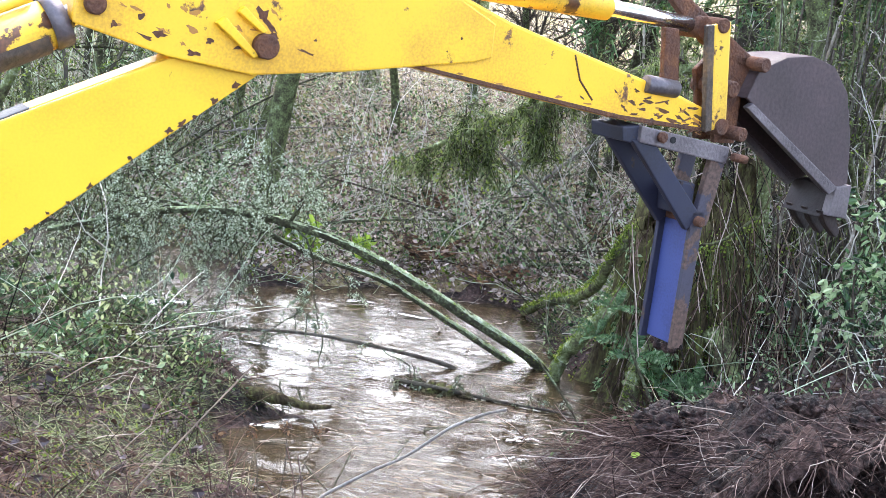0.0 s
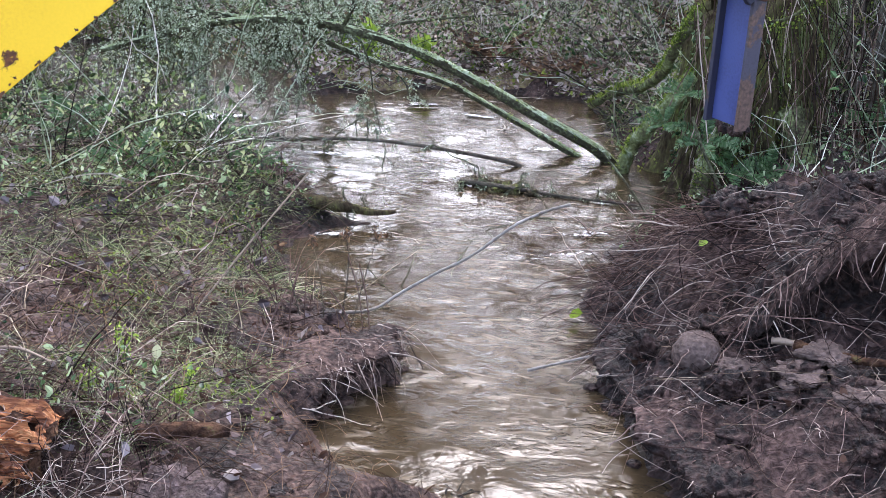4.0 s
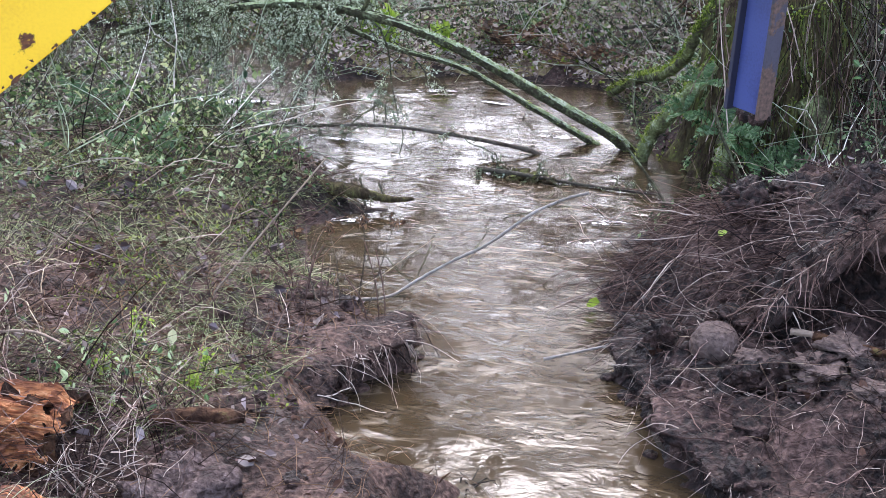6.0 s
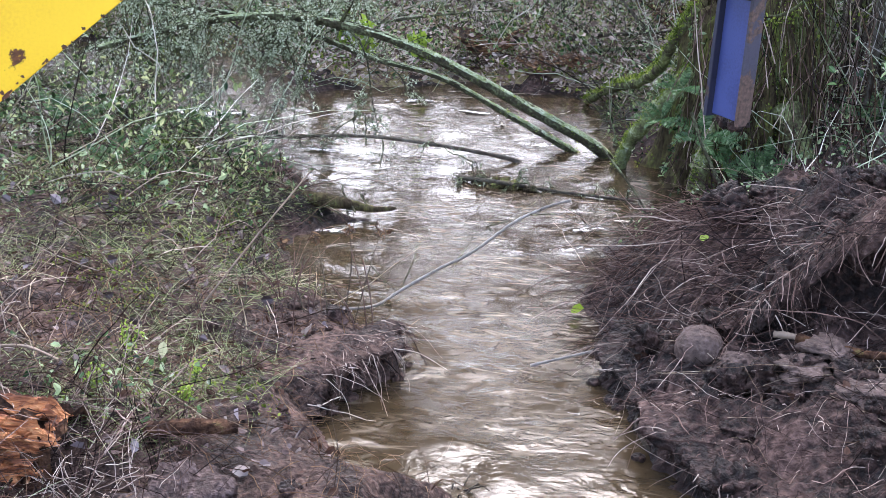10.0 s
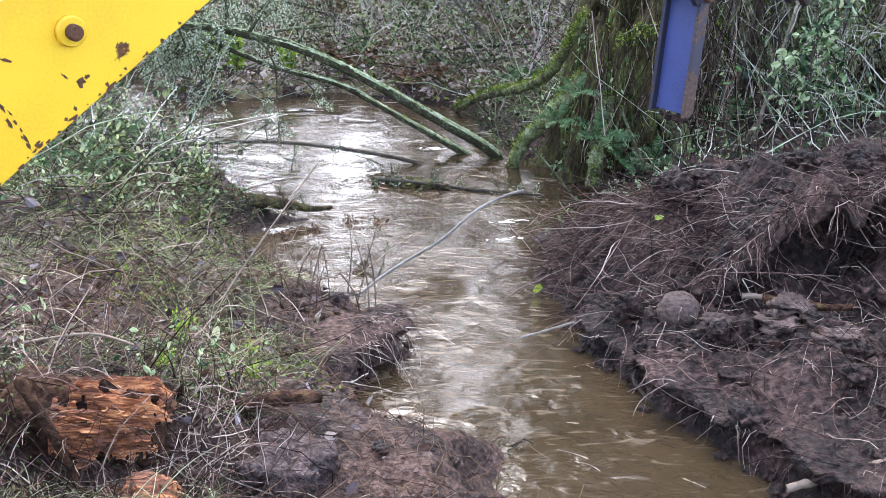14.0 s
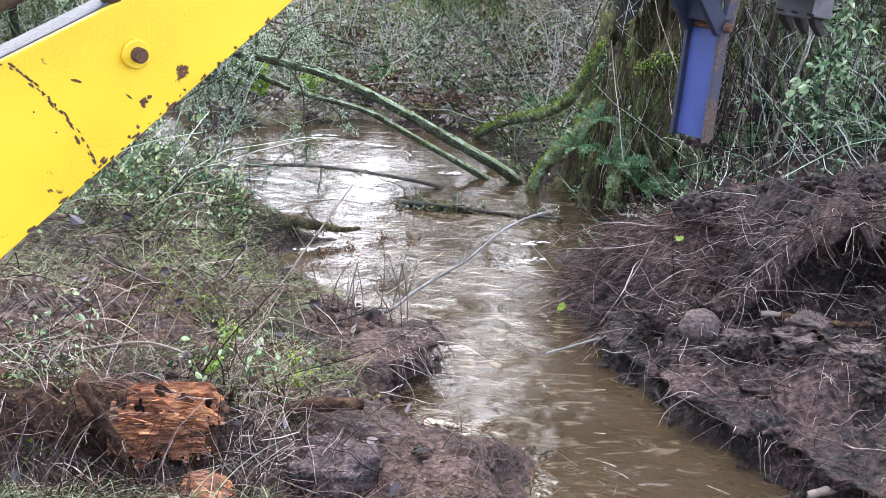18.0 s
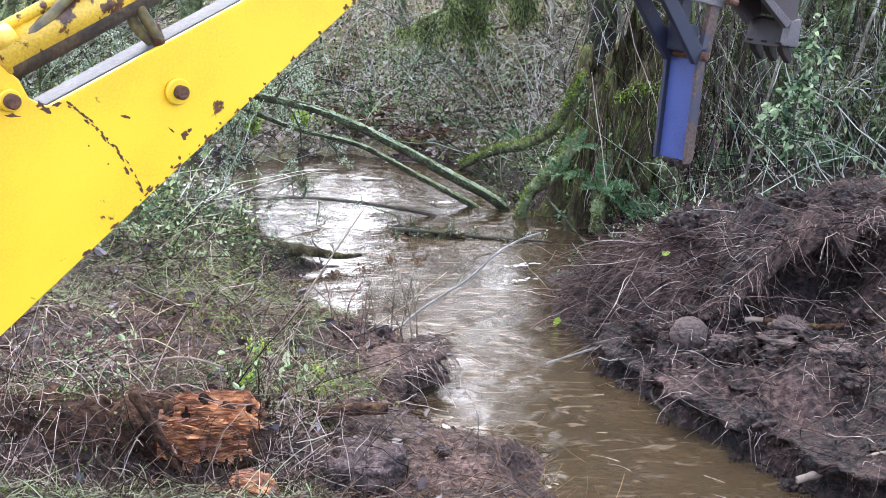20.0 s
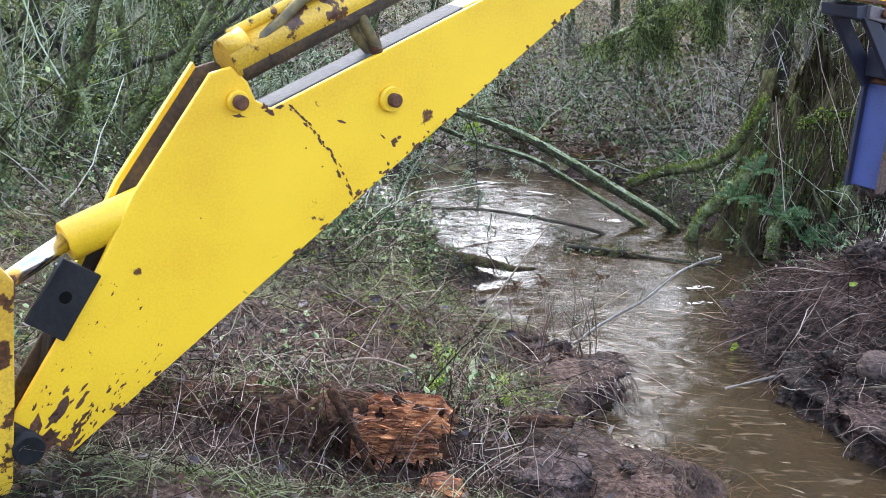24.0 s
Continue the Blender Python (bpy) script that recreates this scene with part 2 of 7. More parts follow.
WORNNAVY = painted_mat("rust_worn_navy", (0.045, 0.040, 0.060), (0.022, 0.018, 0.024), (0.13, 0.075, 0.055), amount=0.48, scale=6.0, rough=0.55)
REDCANE = ramp_mat("reddish_canes", [(0.25, (0.035, 0.019, 0.015)), (0.5, (0.11, 0.066, 0.052)), (0.75, (0.28, 0.19, 0.15))], scale=3, spec=0.09, rough=(0.5, 0.8), bump=0.0, island=0.6)
# Grime colour; on the boom's far side it also paints the inner shade.
GRIMESHADE = ramp_mat("grime_and_shade", [(0.3, (0.02, 0.014, 0.010)), (0.5, (0.07, 0.05, 0.035)), (0.66, (0.16, 0.10, 0.05)), (0.8, (0.45, 0.28, 0.04))], scale=9, rough=(0.6, 0.9), bump=0.4, bump_scale=60)
GREYTWIG = ramp_mat("weathered_twig", [(0.3, (0.05, 0.04, 0.032)), (0.5, (0.17, 0.15, 0.13)), (0.75, (0.36, 0.34, 0.31))], scale=7, rough=(0.6, 0.9), bump=0.4, bump_scale=60, fine=0.4)
LACE = ramp_mat("pale_lichen", [(0.25, (0.10, 0.125, 0.065)), (0.5, (0.35, 0.41, 0.28)), (0.75, (0.66, 0.72, 0.58))], scale=8, spec=0.09, rough=(0.9, 1.0), bump=0.0, island=0.6)
CANE = ramp_mat("bramble_canes", [(0.26, (0.009, 0.005, 0.0045)), (0.48, (0.052, 0.030, 0.025)), (0.66, (0.18, 0.12, 0.098)), (0.84, (0.50, 0.42, 0.35))], scale=3, spec=0.09, rough=(0.5, 0.8), bump=0.0, island=0.6)
BROWNFERN = ramp_mat("dead_fern", [(0.2, (0.03, 0.015, 0.008)), (0.5, (0.09, 0.048, 0.025)), (0.8, (0.24, 0.15, 0.08))], scale=4, rough=(0.6, 0.9), bump=0.0, island=0.7)
FOAM = ramp_mat("foam", [(0.3, (0.09, 0.075, 0.055)), (0.6, (0.19, 0.165, 0.13))], scale=30, rough=(0.5, 0.8), bump=0.3)
LOGBARK = ramp_mat("decayed_bark", [(0.32, (0.006, 0.0035, 0.0025)), (0.48, (0.036, 0.018, 0.011)), (0.60, (0.095, 0.050, 0.028)), (0.74, (0.13, 0.14, 0.04))], scale=7, spec=0.12, rough=(0.7, 1.0), bump=1.0, bump_scale=40, fine=0.5, distance=0.03)
STUMPBARK = ramp_mat("old_stump_bark", [(0.3, (0.010, 0.007, 0.004)), (0.46, (0.04, 0.030, 0.018)), (0.58, (0.085, 0.075, 0.035)), (0.72, (0.16, 0.19, 0.05))], scale=9, spec=0.09, rough=(0.85, 1.0), bump=1.0, bump_scale=45,
                     fine=0.5, per_object=0.15, stretch=(1.6, 1.6, 0.5))
DARKBARK = ramp_mat("dark_wet_bark", [(0.3, (0.012, 0.009, 0.007)), (0.5, (0.035, 0.028, 0.02)), (0.7, (0.09, 0.08, 0.055))], scale=9, spec=0.25, rough=(0.6, 0.9), bump=0.9, bump_scale=45, fine=0.4, per_object=0.2)
# Brown tooth steel; on the bucket lip it also paints shade.
BROWNSTEELSHADE = ramp_mat("brown_steel_and_shade", [(0.3, (0.010, 0.006, 0.005)), (0.55, (0.026, 0.016, 0.014)), (0.8, (0.06, 0.036, 0.028))], scale=6, rough=(0.5, 0.8), metal=0.2, bump=0.2, bump_scale=60)
SAGE = ramp_mat("grey_green_grass", [(0.2, (0.06, 0.07, 0.032)), (0.5, (0.22, 0.25, 0.12)), (0.8, (0.52, 0.54, 0.36))], scale=3, spec=0.2, rough=(0.4, 0.7), bump=0.0, island=0.6)
# Near-black that paints the shade inside a hole.
DARKHOLE = ramp_mat("hole_shade_black", [(0.3, (0.0015, 0.0015, 0.0015)), (0.7, (0.004, 0.0035, 0.003))], scale=30, spec=0.1, rough=(0.6, 0.9), bump=0.0)
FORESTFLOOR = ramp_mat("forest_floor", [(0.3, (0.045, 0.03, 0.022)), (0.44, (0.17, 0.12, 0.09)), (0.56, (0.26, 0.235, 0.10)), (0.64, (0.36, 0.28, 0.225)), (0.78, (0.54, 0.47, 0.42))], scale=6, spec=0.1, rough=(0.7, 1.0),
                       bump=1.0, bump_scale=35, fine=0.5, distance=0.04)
STAIN = ramp_mat("rust_stain", [(0.3, (0.20, 0.075, 0.02)), (0.55, (0.40, 0.18, 0.035)), (0.8, (0.58, 0.30, 0.05))], scale=14, rough=(0.5, 0.8), bump=0.1)
# White for broken water, and for sky glare painted on the stream.
FROTHGLARE = ramp_mat("white_froth_and_glare", [(0.3, (0.3, 0.27, 0.23)), (0.65, (0.75, 0.74, 0.72))], scale=40, rough=(0.4, 0.7), bump=0.6, bump_scale=80)

def let_light_through(m, amount):
    """Thin leaves also glow with the light behind them."""
    nt = m.node_tree
    p = nt.nodes["Principled BSDF"]
    tr = nt.nodes.new("ShaderNodeBsdfTranslucent")
    nt.links.new(p.inputs["Base Color"].links[0].from_socket, tr.inputs["Color"])
    mx = nt.nodes.new("ShaderNodeMixShader")
    mx.inputs[0].default_value = amount
    nt.links.new(p.outputs[0], mx.inputs[1])
    nt.links.new(tr.outputs[0], mx.inputs[2])
    nt.links.new(mx.outputs[0], nt.nodes["Material Output"].inputs["Surface"])


for m in (SAGE, IVY, GREENGRASS, FERNGREEN, LIME, MOSS, LACE, DRAB, BROWNFERN, PALELEAF):
    let_light_through(m, 0.45)
for m in (SLOPELITTER, LITTER, DRYGRASS):
    let_light_through(m, 0.35)

WATER = bpy.data.materials.new("muddy_water")
WATER.use_nodes = True
wt = WATER.node_tree
wp = wt.nodes["Principled BSDF"]
wp.inputs["Roughness"].default_value = 0.025
wp.inputs["IOR"].default_value = 1.33
wtc = wt.nodes.new("ShaderNodeTexCoord")
wmap = wt.nodes.new("ShaderNodeMapping")
wmap.inputs["Scale"].default_value = (0.85, 1.15, 1.0)
wmap.inputs["Rotation"].default_value = (0, 0, radians(-12))
wt.links.new(wtc.outputs["Object"], wmap.inputs[0])
wn1 = wt.nodes.new("ShaderNodeTexNoise")
wn1.inputs["Scale"].default_value = 9.0
wn1.inputs["Roughness"].default_value = 0.52
wn1.inputs["Detail"].default_value = 5.0
wn1.inputs["Distortion"].default_value = 0.5
wt.links.new(wmap.outputs[0], wn1.inputs["Vector"])
wb = wt.nodes.new("ShaderNodeBump")
wcalm = wt.nodes.new("ShaderNodeTexNoise")
wcalm.inputs["Scale"].default_value = 2.2
wcalm.inputs["Detail"].default_value = 2.0
wt.links.new(wmap.outputs[0], wcalm.inputs["Vector"])
wrange = wt.nodes.new("ShaderNodeMapRange")
wrange.inputs["From Min"].default_value, wrange.inputs["From Max"].default_value = 0.38, 0.62
wrange.inputs["To Min"].default_value, wrange.inputs["To Max"].default_value = 0.07, 0.30
wt.links.new(wcalm.outputs[0], wrange.inputs[0])
wt.links.new(wrange.outputs[0], wb.inputs["Strength"])
wb.inputs["Distance"].default_value = 0.06
wfine = wt.nodes.new("ShaderNodeTexNoise")
wfine.inputs["Scale"].default_value = 38.0
wfine.inputs["Detail"].default_value = 3.0
wt.links.new(wmap.outputs[0], wfine.inputs["Vector"])
wsum = wt.nodes.new("ShaderNodeMath")
wsum.operation = "MULTIPLY_ADD"
wsum.inputs[1].default_value = 0.075
wt.links.new(wfine.outputs[0], wsum.inputs[0])
wt.links.new(wn1.outputs[0], wsum.inputs[2])
wt.links.new(wsum.outputs[0], wb.inputs["Height"])
wt.links.new(wb.outputs[0], wp.inputs["Normal"])
wn2 = wt.nodes.new("ShaderNodeTexNoise")
wn2.inputs["Scale"].default_value = 1.4
wn2.inputs["Detail"].default_value = 4.0
wt.links.new(wtc.outputs["Object"], wn2.inputs["Vector"])
wcr = wt.nodes.new("ShaderNodeValToRGB")
wcr.color_ramp.elements[0].position, wcr.color_ramp.elements[0].color = 0.3, (0.031, 0.0215, 0.0112, 1)
wcr.color_ramp.elements[1].position, wcr.color_ramp.elements[1].color = 0.7, (0.046, 0.032, 0.0175, 1)
wt.links.new(wn2.outputs[0], wcr.inputs[0])
# thin film of foam drawn out by the current
wmap2 = wt.nodes.new("ShaderNodeMapping")
wmap2.inputs["Rotation"].default_value = (0, 0, radians(55))
wmap2.inputs["Scale"].default_value = (2.6, 10.0, 1.0)
wt.links.new(wtc.outputs["Object"], wmap2.inputs[0])
wn3 = wt.nodes.new("ShaderNodeTexNoise")
wn3.inputs["Scale"].default_value = 1.6
wn3.inputs["Detail"].default_value = 6.0
wn3.inputs["Distortion"].default_value = 1.6
wt.links.new(wmap2.outputs[0], wn3.inputs["Vector"])
wfm = wt.nodes.new("ShaderNodeMapRange")
wfm.inputs["From Min"].default_value, wfm.inputs["From Max"].default_value = 0.58, 0.70
wfm.inputs["To Max"].default_value = 0.38
wt.links.new(wn3.outputs[0], wfm.inputs[0])
wmx = wt.nodes.new("ShaderNodeMix")
wmx.data_type = "RGBA"
wmx.inputs[7].default_value = (0.26, 0.21, 0.15, 1)
wt.links.new(wfm.outputs[0], wmx.inputs[0])
wt.links.new(wcr.outputs[0], wmx.inputs[6])
wt.links.new(wmx.outputs[2], wp.inputs["Base Color"])


# ---------------------------------------------------------------- mesh tools
rng = np.random.default_rng(7)


def mesh_of(name, V, F, material, smooth=False):
    """A mesh from an array of points and an array (or a list of arrays) of faces."""
    V = np.asarray(V, np.float32).reshape(-1, 3)
    groups = F if isinstance(F, list) else [F]
    groups = [np.asarray(g, np.int32) for g in groups if len(g)]
    me = bpy.data.meshes.new(name)
    me.vertices.add(len(V))
    me.vertices.foreach_set("co", V.ravel())
    loops = np.concatenate([g.ravel() for g in groups])
    sizes = np.concatenate([np.full(len(g), g.shape[1], np.int32) for g in groups])
    me.loops.add(len(loops))
    me.loops.foreach_set("vertex_index", loops)
    me.polygons.add(len(sizes))
    me.polygons.foreach_set("loop_start", np.concatenate([[0], np.cumsum(sizes)[:-1]]).astype(np.int32))
    me.polygons.foreach_set("use_smooth", np.full(len(sizes), smooth))
    me.update(calc_edges=True)
    me.validate()
    me.materials.append(material)
    return me


def part(name, bm, material, parent, label=""):
    """Links a bmesh (or a mesh) as one object under a thing or under a part."""
    if isinstance(bm, bmesh.types.BMesh):
        me = bpy.data.meshes.new(name)
        bm.to_mesh(me)
        bm.free()
        me.materials.append(material)
    else:
        me = bm
    ob = new(name, me)
    ob.parent = parent
    return tagged(ob, label)


def thing(name, at, label, category, group="", kind=""):
    """An Empty at the base of a thing that has parts."""
    e = new(name)
    e.empty_display_size = 0.1
    e.matrix_world = at if isinstance(at, Matrix) else Matrix.Translation(at)
    return tagged(e, label, category, group, kind)


def unit(a):
    return a / np.maximum(np.linalg.norm(a, axis=-1, keepdims=True), 1e-9)


def tubes(paths, radii, sides=4):
    """Tubes along paths (n, k, 3) with radii (n, k): points and quads."""
    paths, radii = np.asarray(paths, float), np.asarray(radii, float)
    n, k = paths.shape[:2]
    tan = unit(np.gradient(paths, axis=1))
    ref = np.where(np.abs(tan[..., 2:3]) > 0.9, np.array([1.0, 0, 0]), np.array([0, 0, 1.0]))
    a = unit(np.cross(tan, ref))
    b = np.cross(tan, a)
    th = np.arange(sides) * 2 * np.pi / sides
    ring = a[:, :, None] * np.cos(th)[:, None] + b[:, :, None] * np.sin(th)[:, None]
    V = paths[:, :, None] + ring * radii[:, :, None, None]
    idx = np.arange(n * k * sides).reshape(n, k, sides)
    q = np.stack([idx[:, :-1], np.roll(idx, -1, 2)[:, :-1], np.roll(idx, -1, 2)[:, 1:], idx[:, 1:]], -1).reshape(-1, 4)
    return V.reshape(-1, 3), q


def ribbons(P, D, L, W, bend=0.3, seg=4, wob=0.1):
    """Thin curved blades from points P along D, of length L and width W, that sag by bend."""
    n = len(P)
    s = np.linspace(0, 1, seg + 1)
    L = np.broadcast_to(L, n)
    W = np.broadcast_to(W, n)
    bend = np.broadcast_to(bend, n)
    curve = P[:, None] + D[:, None] * (L[:, None] * s)[..., None]
    curve[..., 2] -= (bend * L)[:, None] * s ** 2
    curve = curve + rng.normal(0, 1, (n, 1, 3)) * wob * (L[:, None] * s * s)[..., None]
    side = unit(np.cross(D, rng.normal(0, 1, (n, 3))))
    half = side[:, None] * (W[:, None] * (1 - 0.75 * s) / 2)[..., None]
    V = np.stack([curve - half, curve + half], 2)
    idx = np.arange(n * (seg + 1) * 2).reshape(n, seg + 1, 2)
    q = np.stack([idx[:, :-1, 0], idx[:, :-1, 1], idx[:, 1:, 1], idx[:, 1:, 0]], -1).reshape(-1, 4)
    return V.reshape(-1, 3), q


def leaves(P, D, S, wide=0.5, fold=0.15):
    """Small folded leaves at points P that point along D."""
    n = len(P)
    S = np.broadcast_to(S, n)[:, None]
    side = unit(np.cross(D, rng.normal(0, 1, (n, 3))))
    up = np.cross(side, D)
    V = np.stack([P, P + (D * 0.35 + side * wide / 2 + up * fold) * S, P + (D * 0.75 + side * wide / 2.6 + up * fold) * S, P + D * S,
                  P + (D * 0.75 - side * wide / 2.6 + up * fold) * S, P + (D * 0.35 - side * wide / 2 + up * fold) * S], 1)
    i = np.arange(n)[:, None] * 6
    return V.reshape(-1, 3), np.concatenate([i + np.array([[0, 1, 2, 3]]), i + np.array([[0, 3, 4, 5]])])


def joined(*pieces):
    """Several (points, quads) as one."""
    V, F, at = [], [], 0
    for v, q in pieces:
        V.append(v)
        F.append(q + at)
        at += len(v)
    return np.concatenate(V), np.concatenate(F)


def wander(starts, dirs, lengths, k=6, wob=0.15, sag=0.0):
    """Crooked paths (n, k, 3)."""
    n = len(starts)
    lengths = np.broadcast_to(lengths, n)
    steps = unit(np.broadcast_to(dirs, (n, 3)))[:, None] + np.cumsum(rng.normal(0, wob, (n, k - 1, 3)), axis=1)
    steps[..., 2] -= sag * np.linspace(0, 1, k - 1)
    steps = unit(steps) * (lengths / (k - 1))[:, None, None]
    return np.concatenate([starts[:, None], starts[:, None] + np.cumsum(steps, axis=1)], axis=1)


def sprout(paths, radii, per, length, spread=0.8, lo=0.25, k=5, wob=0.18, sag=0.0, thin=0.55, up=0.3):
    """Side branches off given paths: new paths and radii."""
    n, kk = paths.shape[:2]
    who = np.repeat(np.arange(n), per)
    s = rng.uniform(lo, 0.98, len(who)) * (kk - 1)
    i = np.minimum(s.astype(int), kk - 2)
    f = (s - i)[:, None]
    p = paths[who, i] * (1 - f) + paths[who, i + 1] * f
    r = radii[who, i] * (1 - f[:, 0]) + radii[who, i + 1] * f[:, 0]
    t = unit(paths[who, i + 1] - paths[who, i])
    d = unit(t * (1 - spread) + unit(rng.normal(0, 1, t.shape)) * spread + np.array([0, 0, up]))
    le = length * rng.uniform(0.5, 1.2, len(who)) * (1.1 - 0.6 * s / (kk - 1))
    new_paths = wander(p, d, le, k, wob, sag)
    return new_paths, (r * thin)[:, None] * np.linspace(1, 0.25, k)


def prism(points, v0, v1, bevel=0.006, hole=None):
    """A plate with the outline points (u, z) between v0 and v1, edges slightly rounded. Local x is u, y is v."""
    bm = bmesh.new()
    lo = [bm.verts.new((u, v0, z)) for u, z in points]
    bm.faces.new(lo)
    ex = bmesh.ops.extrude_face_region(bm, geom=bm.faces[:])
    for v in ex["geom"]:
        if isinstance(v, bmesh.types.BMVert):
            v.co.y = v1
    bmesh.ops.recalc_face_normals(bm, faces=bm.faces[:])
    if bevel:
        bmesh.ops.bevel(bm, geom=bm.edges[:], offset=bevel, segments=2, profile=0.6, affect="EDGES", clamp_overlap=True)
    return bm


def rod(a, b, r, sides=20, r2=None, bevel=0.004):
    """A round bar from a to b."""
    bm = bmesh.new()
    a, b = Vector(a), Vector(b)
    turn = (b - a).to_track_quat("Z", "Y").to_matrix().to_4x4()
    bmesh.ops.create_cone(bm, cap_ends=True, segments=sides, radius1=r, radius2=r if r2 is None else r2, depth=(b - a).length,
                          matrix=Matrix.Translation((a + b) / 2) @ turn)
    if bevel:
        caps = [e for e in bm.edges if any(len(fa.verts) > 4 for fa in e.link_faces)]
        bmesh.ops.bevel(bm, geom=caps, offset=bevel, segments=2, affect="EDGES", clamp_overlap=True)
    for fa in bm.faces:
        fa.smooth = len(fa.verts) == 4
    return bm


# ---------------------------------------------------------------- ground and stream
BANKS = np.array([(5.0, 1.2), (2.2, 2.3), (0.94, 3.3), (0.90, 3.5), (0.70, 3.8), (0.50, 4.2), (0.42, 4.56), (0.42, 4.74), (0.33, 4.95), (0.31, 5.5), (0.40, 6.0), (0.92, 6.5), (1.02, 6.9),
                  (0.78, 7.35), (0.46, 7.8), (0.42, 8.5), (0.25, 9.03), (-0.15, 9.1), (-0.6, 9.3), (-1.0, 9.05), (-1.7, 8.75), (-2.3, 9.75), (-3.3, 10.0), (-9.0, 10.4),
                  (-9.0, 8.7), (-3.0, 7.6), (-2.0, 7.36), (-1.68, 7.15), (-1.36, 6.83), (-1.15, 6.60), (-1.08, 6.36), (-0.94, 6.26), (-0.82, 6.2), (-0.96, 6.08), (-1.12, 5.88), (-1.02, 5.3), (-0.66, 4.92), (-0.41, 4.70),
                  (-0.42, 4.46), (-0.66, 4.22), (-0.61, 4.02), (-0.47, 3.80), (-0.12, 3.68), (-0.16, 3.3), (0.2, 2.5), (4.5, 0.2)])


def bank_distance(x, y):
    """Distance to the water's edge: plus on land, minus in the water."""
    a, b = BANKS, np.roll(BANKS, -1, 0)
    d = np.full(x.shape, 1e9)
    inside = np.zeros(x.shape, bool)
    for (ax, ay), (bx, by) in zip(a, b):
        ex, ey = bx - ax, by - ay
        t = np.clip(((x - ax) * ex + (y - ay) * ey) / (ex * ex + ey * ey), 0, 1)
        d = np.minimum(d, np.hypot(x - ax - t * ex, y - ay - t * ey))
        cross = ((ay > y) != (by > y)) & (x < ex * (y - ay) / (ey if ey else 1e-9) + ax)
        inside ^= cross
    return np.where(inside, -d, d) + 0.07 * lattice(x * 2.6 + 1, y * 2.6, 3.0) * ramp(x, -0.1, 0.2) + 0.034 * lattice(x * 6.1 + 3, y * 6.1, 5.0) + 0.014 * lattice(x * 17.0, y * 17.0 + 2, 8.0)


def lattice(x, y, seed):
    """Smooth value noise between -1 and 1."""
    xi, yi = np.floor(x), np.floor(y)
    fx, fy = x - xi, y - yi
    fx, fy = fx * fx * (3 - 2 * fx), fy * fy * (3 - 2 * fy)

    def h(i, j):
        v = np.sin(i * 127.1 + j * 311.7 + seed * 74.7) * 43758.5453
        return (v - np.floor(v)) * 2 - 1
    return (h(xi, yi) * (1 - fx) + h(xi + 1, yi) * fx) * (1 - fy) + (h(xi, yi + 1) * (1 - fx) + h(xi + 1, yi + 1) * fx) * fy


def wavy(x, y, f, seed=0.0, octaves=1):
    """Unevenness between about -1 and 1, at f lumps a metre."""
    c, t = math.cos(seed + 0.6), math.sin(seed + 0.6)
    out, amp = 0.0, 1.0
    for o in range(octaves):
        out = out + amp * lattice((x * c - y * t) * f, (x * t + y * c) * f, seed + o)
        f, amp = f * 2.1, amp * 0.55
    return out


def ramp(v, lo, hi):
    t = np.clip((v - lo) / (hi - lo), 0, 1)
    return t * t * (3 - 2 * t)


def lip_y(x):
    """Line of the overhanging lip on the dug heap."""
    return 4.60 + 0.05 * np.sin(x * 5.1 + 0.7) + 0.03 * np.sin(x * 13.0)


